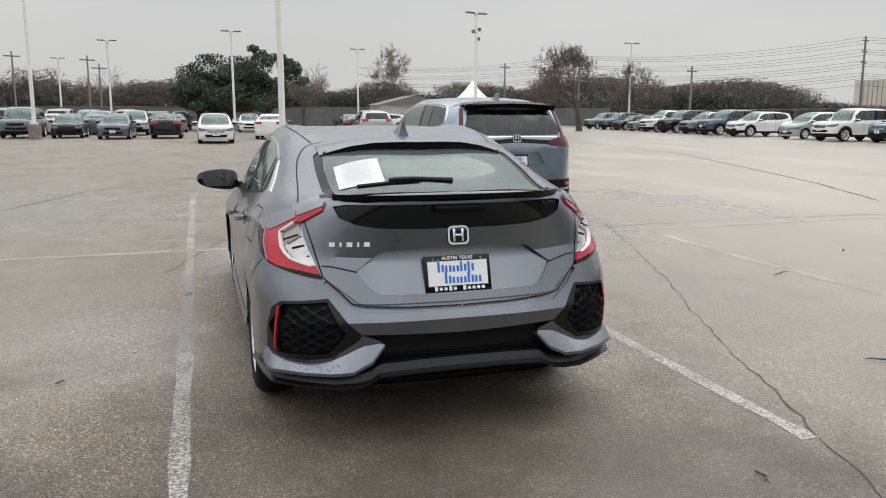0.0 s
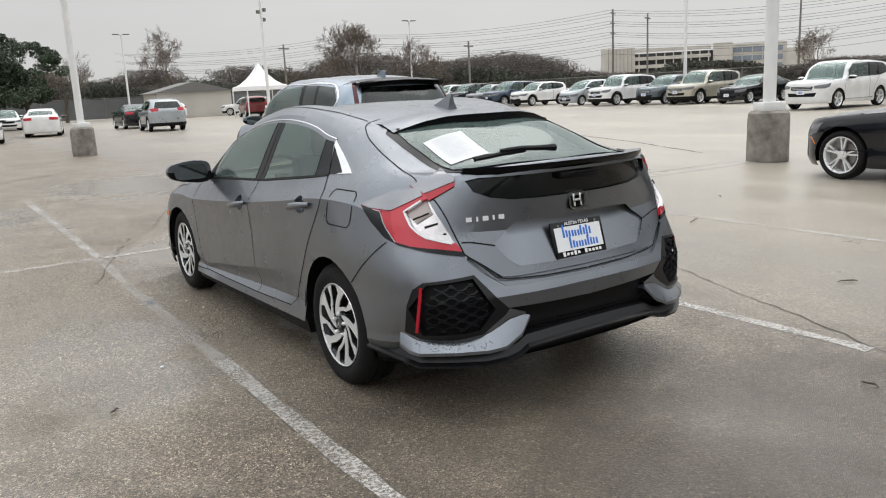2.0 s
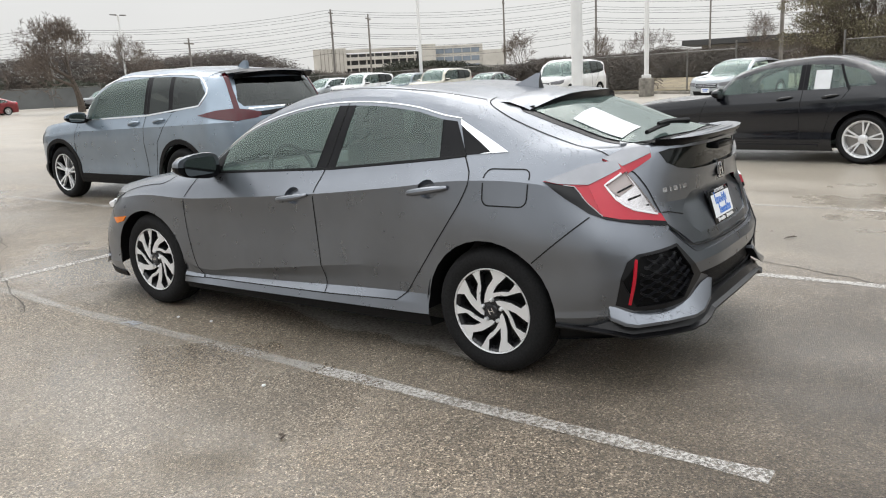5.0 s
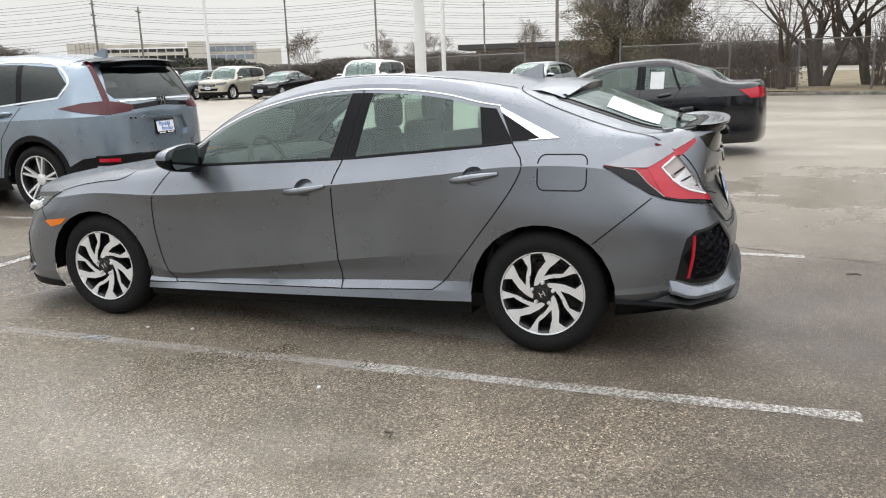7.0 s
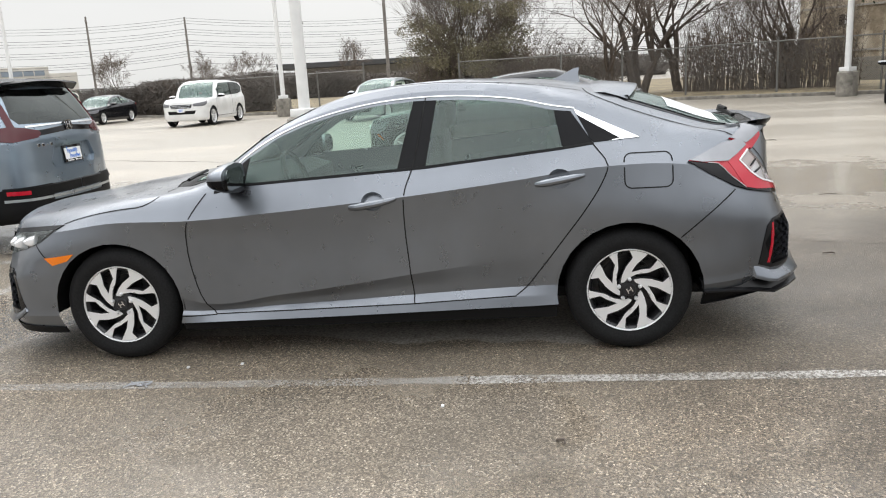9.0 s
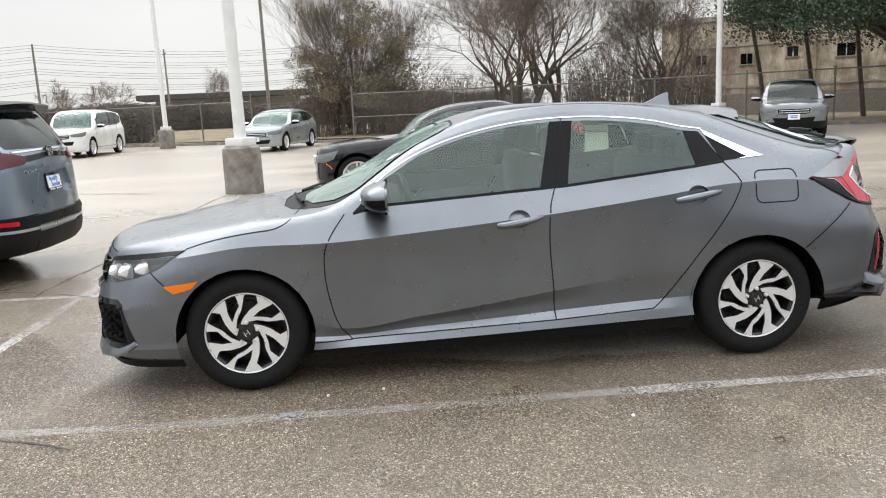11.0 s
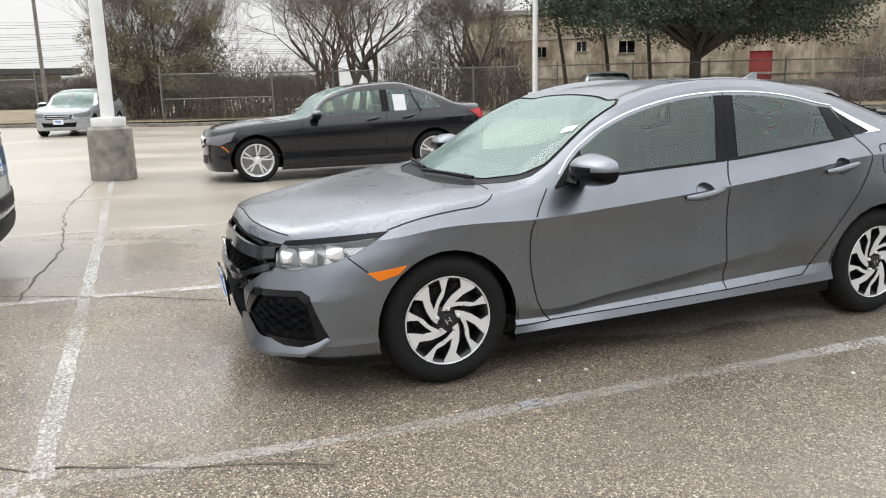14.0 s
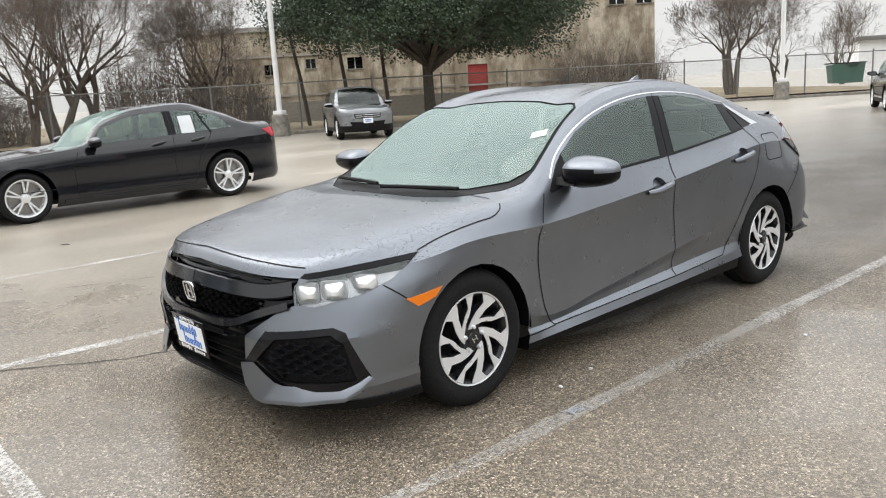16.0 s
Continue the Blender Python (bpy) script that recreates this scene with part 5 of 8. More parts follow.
    sided("front_blade", blade([((.450, 3.562, .354), (.372, 3.580, .342)), ((.50, 3.552, .322), (.405, 3.588, .268)), ((.560, 3.536, .286), (.450, 3.580, .214)), ((.600, 3.520, .276), (.520, 3.570, .208)), ((.70, 3.445, .272), (.685, 3.498, .216)), ((.815, 3.345, .272), (.822, 3.375, .232)), ((.838, 3.305, .288), (.850, 3.315, .262)), ((.853, 3.272, .308), (.866, 3.262, .300))], .012, (-.02, -.05, 0)), paint_m, car, "grey painted blade under the fog vent", 25)
    chin = body.cut(flat(-45, [(.95, 3.00, .10), (.95, 3.00, .205), (.60, 3.5, .208), (.0, 3.62, .214), (.0, 3.62, .10)]), -45, keep=lambda c: c.y > 2.95 and c.z < 0.26)
    part("front_skirt", both(pushed(chin, 0.008)), M["trim"], car, "black lower edge of the front bumper", 35)
    amber = body.cut([(3.085, .590), (2.905, .612), (2.945, .575), (3.035, .552)], 0, keep=lambda c: c.y > 2.8)
    sided("side_marker", pushed(amber, 0.005), M["lens_amber"], car, "amber side marker lamp")

    # sides
    bm = bmesh.new()
    loft(bm, [[(.886, 2.352, .222), (.872, 2.352, .168), (.70, 2.352, .160)], [(.886, 1.4, .240), (.872, 1.4, .176), (.70, 1.4, .165)], [(.886, .365, .266), (.872, .365, .188), (.70, .365, .175)]], False)
    sided("sill_skirt", bm, M["trim"], car, "black lower sill")
    fg = body.cut([(1.955, .935), (1.935, 1.065), (1.78, 1.157), (1.63, 1.213), (1.5, 1.248), (1.37, 1.275), (1.24, 1.292), (1.065, 1.303), (1.15, .972)], 0, keep=lambda c: c.z > 0.85)
    sail = body.cut([(2.115, .905), (2.00, 1.015), (1.935, 1.065), (1.955, .935)], 0, keep=lambda c: c.z > 0.85)
    post = body.cut([(1.065, 1.303), (.945, 1.302), (1.005, .980), (1.15, .972)], 0, keep=lambda c: c.z > 0.85)
    rg = body.cut([(.945, 1.302), (.85, 1.300), (.75, 1.294), (.63, 1.280), (.51, 1.262), (.35, 1.222), (.315, 1.042), (1.005, .980)], 0, keep=lambda c: c.z > 0.85)
    qp = body.cut([(.35, 1.222), (.265, 1.212), (.165, 1.060), (.315, 1.042)], 0, keep=lambda c: c.z > 0.85)
    tri = body.cut([(.250, 1.222), (-.065, 1.072), (.16, 1.058), (.175, 1.075)], 0, keep=lambda c: c.z > 0.85)
    tb = Body(tri)
    gl = tb.cut([(.270, 1.214), (.16, 1.148), (.030, 1.0715), (.165, 1.050)], 0)
    doors = []
    fd = body.cut([(2.165, .895), (2.235, .80), (2.27, .73), (2.28, .65), (2.265, .47), (2.215, .31), (2.165, .252), (1.095, .282), (1.11, .52), (1.12, .70), (1.108, .88), (1.075, .968), (1.15, .966), (1.955, .928), (2.115, .898)], 0, keep=lambda c: c.x > 0.4 and c.z < 1.0)
    rd = body.cut([(1.075, .968), (1.108, .88), (1.12, .70), (1.11, .52), (1.095, .282), (.57, .308), (.52, .345), (.45, .43), (.32, .60), (.20, .76), (.13, .87), (.10, .95), (.165, 1.050), (.315, 1.036)], 0, keep=lambda c: c.x > 0.4 and c.z < 1.08)
    cups = []
    for door, y, z in ((fd, 1.275, .818), (rd, .335, .892)):
        shell = Body(door)
        cups.append(shell.cut([(y + .058 * math.cos(a), z + .006 + .046 * math.sin(a)) for a in [2 * math.pi * i / 18 for i in range(18)]], 0))
    fdo = sided("front_door", fd, paint_m, car, smooth=15)
    rdo = sided("rear_door", rd, paint_m, car, smooth=15)
    for cup, owner in zip(cups, (fdo, rdo)):
        cup = pushed(cup, -0.024)
        other = flipped(cup)
        part("handle_cup", cup, paint_m, owner[0], "recess behind the handle", 40)
        part("handle_cup", other, paint_m, owner[1], "recess behind the handle", 40)
    for name, bmz, mat, out, owner, lab in (("front_window", fg, M["glass"], -0.004, fdo, "green tinted door window"), ("mirror_sail", sail, M["trim"], 0.001, fdo, "black mirror corner"), ("door_post", post, M["satin_black"], 0.0, fdo, "gloss black door post"),
                                            ("rear_side_window", rg, M["glass"], -0.004, rdo, "green tinted door window"), ("quarter_post", qp, M["satin_black"], 0.0, rdo, "black quarter panel"), ("quarter_light", gl, M["satin_black"], 0.0, car, "black quarter light"), ("quarter_chrome", tb.bm, M["chrome"], 0.004, car, "bright quarter trim")):
        bmz = pushed(bmz, out) if mat is not M["glass"] else bmz
        other = flipped(bmz)
        a, b = owner if isinstance(owner, tuple) else (owner, owner)
        part(name, bmz, mat, a, lab, 40)
        part(name, other, mat, b, lab, 40)
    bm = bmesh.new()
    body.ribbon(bm, curved([(2.08, .955), (2.0, 1.033), (1.9, 1.105), (1.78, 1.170), (1.63, 1.228), (1.5, 1.263), (1.24, 1.308), (1.01, 1.321), (.75, 1.312), (.51, 1.281), (.35, 1.243), (.245, 1.226)], 3), 0, 0.008, 0.0, thick=0.004)
    sided("window_chrome", bm, M["chrome"], car, "bright trim strip over the windows")
    for nm, pts in (("belt_strip", [(2.12, .898), (1.955, .930), (1.15, .968), (1.005, .976), (.315, 1.038), (.16, 1.056)]), ):
        bm = bmesh.new()
        body.ribbon(bm, pts, 0, 0.016, 0.0, thick=0.004)
        sided(nm, bm, M["trim"], car, "black belt strip under the windows")
    # shut lines, and one tailgate crease whose shade is drawn as a dark strip
    for pts, view, closed in (
        (curved([(2.165, .895), (2.235, .80), (2.27, .73), (2.28, .65), (2.265, .47), (2.215, .31), (2.165, .252)], 3), 0, False),
        ([(2.165, .252), (1.095, .280), (.57, .306)], 0, False),
        (curved([(1.00, 1.32), (1.035, 1.14), (1.075, .968), (1.108, .88), (1.12, .70), (1.11, .52), (1.095, .282)], 3), 0, False),
        (curved([(.57, .308), (.52, .345), (.45, .43), (.32, .60), (.20, .76), (.13, .87), (.10, .95), (.165, 1.052)], 3), 0, False),
        (round_poly(-.095, .918, .232, .165, .035), 0, True),
        ([(-.245, .585), (-.37, .69), (-.51, .805)], 0, False),
        ([(2.36, .245), (2.30, .245), (2.165, .250)], 0, False),
        ([(3.155, .655), (3.08, .592)], 0, False),
        (curved([(2.97, .765), (2.88, .790), (2.77, .812), (2.62, .832), (2.52, .843), (2.46, .868), (2.40, .915), (2.36, .935)], 3), 0, False),
        (curved([(.45, .185), (.545, .165), (.60, .07), (.635, -.10), (.655, -.30), (.688, -.56)], 4), "top", False),
        ([(.690, 1.01), (.668, .98), (.612, .752), (.555, .70), (.495, .640), (.44, .628), (.25, .617), (0, .613)], 90, False),
        ([(.612, .752), (.70, .772), (.78, .795)], 90, False),
        (curved([(0, .781), (.28, .770), (.50, .752), (.62, .740)], 3), -90, False),
        (curved([(.54, 1.50), (.57, 1.2), (.57, .6), (.52, .20)], 4), "top", False),
        # no gap here: the shaded crease from tail lamp to plate recess
        ([(.612, .800), (.57, .797), (.462, .771)], 90, False),
    ):
        bm = bmesh.new()
        body.ribbon(bm, pts, view, 0.0065, 0.0015, closed=closed, step=0.025)
        sided("shut_line", bm, M["seam"], car)
    handle(car, body, 1.275, .818, paint_m)
    handle(car, body, .335, .892, paint_m)
    mirrors(car, 1.98, .985, .90, paint_m)

    # roof spoiler, tail lip, aerial, wipers
    bm = bmesh.new()
    xs = [0, .12, .24, .36, .46, .51]
    rows = []
    for x in xs:
        a, _ = body.drop(x, .15, "top")
        b, _ = body.drop(x, -.10, "top")
        tail = -0.125 + 0.10 * (x / .51) ** 3
        drop = 0.022 - 0.012 * (x / .51) ** 3
        e = Vector((x, tail - .015, b.z + drop + .010))
        rows.append([bm.verts.new(p) for p in (a + Vector((0, 0, -.004)), a.lerp(e, 0.4) + Vector((0, 0, .012)), a.lerp(e, .8) + Vector((0, 0, .006)), e, e + Vector((0, .008, -.045)), e + Vector((0, .10, -.062)))])
    for r, q in zip(rows, rows[1:]):
        for i in range(5):
            bm.faces.new((r[i], q[i], q[i + 1], r[i + 1]))
    bm.faces.new(rows[-1])
    both(bm)
    bmesh.ops.recalc_face_normals(bm, faces=bm.faces[:])
    sp = part("roof_spoiler", bm, [paint_m, M["satin_black"]], car, "grey roof spoiler, underside shade painted black", 40)
    # rear and downward faces turn black to paint the shadow under the spoiler
    for f in sp.data.polygons:
        if f.normal.z < 0.35:
            f.material_index = 1
    for s in (-1, 1):
        bm = bmesh.new()
        prism(bm, [(.03, 1.255), (-.045, 1.272), (-.055, 1.262), (-.01, 1.215)], s * .40, s * .490, "x")
        part("spoiler_fin", bm, M["gloss_black"], car, "black fin under the roof spoiler")
    bm = bmesh.new()
    rows = []
    for x, y in ((0, -.845), (.15, -.842), (.30, -.825), (.42, -.795), (.50, -.750), (.535, -.715), (.550, -.690)):
        k = 1.0 if x < .5 else (.6 - x) / .1 * 0.9 + 0.1
        rows.append([bm.verts.new(p) for p in ((x, y + .11, 1.098), (x, y + .05, 1.108), (x, y, 1.113), (x, y + .004, 1.098), (x, y + .03, 1.075), (x, y + .06, 1.045))])
    for r, q in zip(rows, rows[1:]):
        for i in range(5):
            bm.faces.new((r[i], q[i], q[i + 1], r[i + 1]))
    both(bm)
    bmesh.ops.recalc_face_normals(bm, faces=bm.faces[:])
    lip = part("tail_spoiler", bm, [paint_m, M["satin_black"]], car, "tail lip with a black rear face", 40)
    for f in lip.data.polygons:
        if f.normal.z < 0.3:
            f.material_index = 1
    bm = bmesh.new()
    p, _ = body.drop(0, .24, "top")
    prism(bm, [(.40, p.z - .03), (.34, p.z + .006), (.26, p.z + .040), (.20, p.z + .070), (.170, p.z + .074), (.176, p.z + .03), (.165, p.z - .03)], -0.02, 0.02, "x")
    for v in bm.verts:
        v.co.x *= max(0.2, 1.3 - (v.co.z - p.z) * 16)
    part("aerial_fin", bm, paint_m, car, "shark-fin aerial", 40)
    bm = bmesh.new()
    q = [body.drop(x, y, "top")[0] + Vector((0, 0, .03)) for x, y in ((-.42, -.60), (-.27, -.60), (-.12, -.595))]
    tube(bm, q, 0.011, 6)
    q = [body.drop(x, y, "top")[0] + Vector((0, 0, .045)) for x, y in ((-.27, -.60), (-.16, -.60), (-.02, -.625), (.03, -.64))]
    tube(bm, q, [0.010, 0.012, 0.014, 0.018], 6)
    part("rear_wiper", bm, M["trim"], car, "black rear wiper on the glass", 40)
    for x0, x1, y0, y1 in ((-.50, .02, 2.40, 2.50), (.08, .60, 2.46, 2.36)):
        bm = bmesh.new()
        q = [body.drop(x0 + (x1 - x0) * t, y0 + (y1 - y0) * t, "top") for t in (0.02, .25, .5, .75, .98)]
        tube(bm, [a + Vector((0, 0, .022)) for a, b in q if a], 0.010, 6)
        part("front_wiper", bm, M["trim"], car, "black windscreen wiper", 40)

    # a sheet taped to the rear window
    def laid(u, v, up):
        x, y = -.470 + .220 * u - .016 * v, -.250 - .004 * u - .258 * v
        q, k = body.drop(x, y, "top")
        return q + k * up
    bm = bmesh.new()
    rows = [[bm.verts.new(laid(i / 5, j / 6, .004)) for i in range(6)] for j in range(7)]
    for r, q in zip(rows, rows[1:]):
        for i in range(5):
            bm.faces.new((r[i], q[i], q[i + 1], r[i + 1]))
    sheet = part("window_sheet", bm, M["sheet"], car, "white printed sheet on the rear window", 40)
    bm = bmesh.new()
    for i in range(13):
        v, wide = .10 + i * .062, .62 - .2 * (i % 4 == 3)
        for c in range(4):
            u0, u1 = .16 + wide * c / 4, .16 + wide * (c + 1) / 4
            bm.faces.new([bm.verts.new(laid(*t)) for t in ((u0, v, .0055), (u0, v + .011, .0055), (u1, v + .011, .0055), (u1, v, .0055))])
    part("sheet_print", bm, M["faint_ink"], sheet)
    bm = bmesh.new()
    k, n = body.drop(-.585, 1.90, "top")
    body_m = Matrix.Translation(k + n * 0.003) @ n.to_track_quat("Z", "Y").to_matrix().to_4x4() @ pose(0, 0, 0, 0, 0, 20)
    box(bm, 0.0, 0, 0, .085, .055, .002, 0, body_m)
    part("window_sticker", bm, M["paper"], car, "small white windscreen sticker")

    # cabin, floor, arches, wheels
    bm = bmesh.new()
    box(bm, 0, 1.22, .26, 1.30, 3.5, .06, 0.01)
    part("floor_pan", bm, M["trim"], car, "dark underbody")
    bm = bmesh.new()
    prism(bm, [(2.38, .90), (1.98, .925), (1.86, .88), (1.84, .60), (2.2, .45), (2.5, .45)], -.68, .68, "x")
    part("dashboard", bm, M["dash"], car, "dark dashboard", 30)
    bm = bmesh.new()
    ring = [Vector((-.37, 1.80, .88)) + Vector((.18 * math.cos(a), .06 * math.sin(a), .17 * math.sin(a))) for a in [2 * math.pi * i / 20 for i in range(21)]]
    tube(bm, ring, 0.016, 6)
    box(bm, -.37, 1.81, .88, .12, .05, .10, .02)
    part("steering_wheel", bm, M["dash"], car, smooth=40)
    seats(car, 1.12, .35, .38, .37, M["interior"])
    bm = bmesh.new()
    box(bm, 0, -.30, .78, 1.15, .75, .02)
    part("parcel_shelf", bm, M["dash"], car)
    arch_liner(car, 0.0, .372, .50, .886, .308)
    arch_liner(car, 2.70, .360, .50, .886, .308)
    part("body", both(body.bm), paint_m, car, "wet metallic grey body shell", 15)
    for x, side in ((-0.775, -1), (0.775, 1)):
        for y in (0.0, 2.70):
            wheel(car, x, y, 0.316, 0.215, 0.209, "swept", side, turn=0.0 if y < 1 else -18.0)

    # plates and badges
    p, n = body.drop(0, .75, 90)
    plate(car, Matrix.Translation((-.005, p.y + .002, .748)) @ pose(0, 0, 0, 90 - 16, 0, 0))
    plate(car, Matrix.Translation((0, 3.625, .40)) @ pose(0, 0, 0, 90 + 6, 0, 180))
    p, n = body.drop(0, .922, 90)
    badge(car, Matrix.Translation((0, p.y, .922)) @ pose(0, 0, 0, 80, 0, 0))
    p, n = body.drop(0, .600, -90)
    badge(car, Matrix.Translation((0, p.y + .012, .600)) @ pose(0, 0, 0, 98, 0, 180), .108, .090)
    bm = bmesh.new()
    for i, x in enumerate((-.565, -.528, -.490, -.452, -.415)):
        p, n = body.drop(x * -1, .893, 90)
        m = Matrix.Translation((x, p.y - .002, .893)) @ pose(0, 0, 0, 80, 0, -22)
        box(bm, 0, 0, 0, .026 if i in (0, 2, 4) else .009, .020, .004, 0, m @ Matrix.Shear("XY", 4, (.25, 0)))
    part("model_badge", bm, M["chrome"], car, "small chrome model badge")
    return car


CAR = hatchback()

# ---- other cars ----
def car_lines(p):
    """Lines of a car body from its main sizes (a dict): F, R nose and tail, W half-width, AF, AR axles, hood, cowl, belt, roof heights."""
    F, R, W = p["F"], p["R"], p["W"]
    AF, AR = p["wb"], 0.0
    cy, wt, re = p["cowl_y"], p["top_y"], p["roof_end"]
    g = p.get("clear", 0.20)
    tail_z, tail_y = p["tail_z"], p["tail_y"]
    b0, b1, roof = p["belt0"], p["belt1"], p["roof"]
    wa = (cy + wt) / 2
    cols = [(0, F), (.42, F - .03), (.72, F - .12), (.91, F - .30), (1, F - .55), (1, AF), (1, cy - .10), (1, wa), (1, wt), (1, (wt + re) / 2 + .25), (1, (wt + re) / 2 - .3), (1, re), (1, (re + tail_y) / 2), (.97, R + .36), (.80, R + .12), (.42, R + .02), (0, R)]
    def belt(y):
        if y > cy:
            t = min(1, max(0, (F - y) / (F - cy)))
            return p["nose"] + (b0 - p["nose"]) * t ** 0.7
        return b0 + (b1 - b0) * min(1, (cy - y) / (cy - R))
    def ring(z_of, w, inset=0.0):
        out = []
        for k, y in cols:
            yy = y - inset if y > AF + 0.3 else (y + inset if y < AR - 0.3 else y)
            out.append((W * k * w, yy, z_of(y)))
        return out
    lo = ring(lambda y: g + (0.03 if y < AR - .3 else 0), .955, 0.05)
    l1 = ring(lambda y: g + .08, .985, 0.015)
    l2 = ring(lambda y: g + .28 + (.04 if y < 0 else 0), .985)
    l3 = ring(lambda y: (g + .28) * .45 + belt(y) * .55 - .03, 1.0, 0.01)
    l4 = ring(lambda y: belt(y) - .12, .995, 0.02)
    l5 = ring(belt, .945, 0.05)
    xr, y6, z6 = [], [], []
    rail, rails = p.get("rail", .78), []
    mids, tops = [], []
    hood = p["hood"]
    for i, (k, y) in enumerate(cols):
        if i <= 6:
            t = i / 6
            hz = p["nose"] + .02 + (hood - p["nose"] - .02) * (1 - (1 - t) ** 1.6)
            rails.append((W * k * (.78 if i else 0), y - .05 - .05 * (1 - t), max(belt(y) + .01, hz - .05)))
            mids.append((W * k * .45, y - .06 - .08 * (1 - t) + (.08 if i == 6 else 0), hz - .012))
            tops.append((0, y - .07 - .09 * (1 - t) + (.14 if i == 6 else 0), hz))
        elif i == 7:
            rails.append((W * (rail + .945) / 2 * .97, wa, (b0 + roof) / 2 + .01))
            mids.append((W * .42, wa + .05, (hood + roof) / 2 + .035))
            tops.append((0, wa + .06, (hood + roof) / 2 + .05))
        elif i <= 11:
            dz = (0.0, -.005, 0.0, 0.0, -.02)[i - 7] - (.03 if i == 8 else 0)
            zr = roof + dz - (p.get("roof_drop", .04) if i == 11 else 0)
            rails.append((W * rail, y, zr - .075))
            mids.append((W * .42, y, zr - .012))
            tops.append((0, y, zr))
        else:
            t = (i - 11) / 5.0
            if p["suv"]:
                top = roof - p.get("roof_drop", .04) - .02 * t
                kk = (.99, .95, .80, .42, 0)[i - 12]
                yy = max(p["hatch_y"] + (.30, .16, .05, .01, 0)[i - 12], p["hatch_y"])
                rails.append((W * rail * kk, yy, top - .10))
                mids.append((W * .42 * kk, yy + .06, top - .03))
                tops.append((0, yy + .08, top - .01))
            else:
                kk = (.97, .93, .77, .42, 0)[i - 12]
                zt = (roof * .42 + tail_z * .58, tail_z + .015, tail_z + .012, tail_z + .01, tail_z + .01)[i - 12]
                yy = (y, tail_y - .05, R + .22, R + .13, R + .10)[i - 12]
                rails.append((W * .86 * kk, yy, zt - (.06 if i == 12 else .012)))
                mids.append((W * .42 * kk, yy, zt + (.03 if i == 12 else 0)))
                tops.append((0, yy, zt + (.045 if i == 12 else .004)))
    return [lo, l1, l2, l3, l4, l5, rails, mids, tops]


def build_car(name, label, p, mat, m, detail=1, wheel_style="five", cut=True, group="", extra=None):
    """A parked car with shell, glass, lamps and wheels; detail 2 near, 1 far, 0 very far."""
    car = bpy.data.objects.new(name, None)
    scene.collection.objects.link(car)
    tagged(car, label, "car", group)
    step, rows = ((0.20, 2), (0.12, 3), (0.05, 5))[detail]
    body = Body(hull(car_lines(p), step, rows, creases=(4,)))
    F, R, W, wb, r = p["F"], p["R"], p["W"], p["wb"], p["r"]
    n = (10, 16, 28)[detail]
    for cy in (0.0, wb):
        arch = body.cut(circle(cy, r, r + 0.055, n), 0, keep=lambda c: c.x > W * 0.55 and c.z < 2 * r + 0.15)
        arch.free()
    g = p.get("clear", .20)
    cy, wt, re = p["cowl_y"], p["top_y"], p["roof_end"]
    b0, b1, roof = p["belt0"], p["belt1"], p["roof"]
    bel = lambda y: b0 + (b1 - b0) * min(1, (cy - y) / (cy - R))
    zt = roof - .105
    glass_m = M["dark_glass"] if p["suv"] else M["glass"]
    wa = (cy + wt) / 2
    bp = (wt + re) / 2 + .10
    hi = lambda c: c.z > b0 - 0.02
    f_poly = [(cy - .32, bel(cy - .3) + .03), (wa + .02, (b0 + roof) / 2 - .03), (wt + .02, zt - .035), (bp + .06, zt), (bp + .06, bel(bp) + .035)]
    fwin = body.cut(f_poly, 0, keep=hi)
    if p["suv"]:
        c1 = re + .55
        r_poly = [(bp - .06, zt), (c1 + .06, zt - .01), (c1 + .02, bel(c1) + .035), (bp - .06, bel(bp) + .035)]
        q_poly = [(c1 - .02, zt - .012), (re + .10, zt - .05), (re - .08, zt - .22), (re + .02, bel(re) + .10), (c1 - .06, bel(c1) + .035)]
        qwin = body.cut(q_poly, 0, keep=hi)
    else:
        r_poly = [(bp - .06, zt), (re + .30, zt - .02), (re - .06, zt - .11), (re - .20, bel(re) + .06), (bp - .06, bel(bp) + .035)]
        qwin = None
    rwin = body.cut(r_poly, 0, keep=hi)
    post = body.cut([(bp + .06, zt), (bp - .06, zt), (bp - .06, bel(bp) + .035), (bp + .06, bel(bp) + .035)], 0, keep=hi)
    sided("door_post", post, M["satin_black"], car, "black post between the windows")
    if p["suv"]:
        post = body.cut([(c1 + .06, zt - .01), (c1 - .02, zt - .012), (c1 - .06, bel(c1) + .035), (c1 + .02, bel(c1) + .035)], 0, keep=hi)
        sided("door_post", post, M["satin_black"], car, "black post between the windows")
    sided("front_window", fwin, M["glass"], car)
    sided("rear_side_window", rwin, glass_m, car)
    if qwin is not None:
        sided("quarter_window", qwin, glass_m, car)
    screen = body.cut([(-.01, cy + .04), (W * .45, cy), (W * .78, cy - .12), (W * .74, wa), (W * .66, wt + .06), (-.01, wt + .04)], "top", keep=lambda c: c.z > b0 - .05)
    part("windscreen", both(screen), M[p.get("screen", "screen")], car, smooth=40)
    if p["suv"]:
        back = body.cut([(-.01, roof - .17), (W * .60, roof - .17), (W * .70, b1 + .10), (W * .66, b1 + .04), (-.01, b1 + .03)], 90, keep=lambda c: c.y < 0)
    else:
        back = body.cut([(-.01, re - .02), (W * .60, re - .04), (W * .68, p["tail_y"] + .04), (-.01, p["tail_y"] - .02)], "top", keep=lambda c: c.z > p["tail_z"] + .03)
    part("rear_window", both(back), glass_m, car, smooth=40)
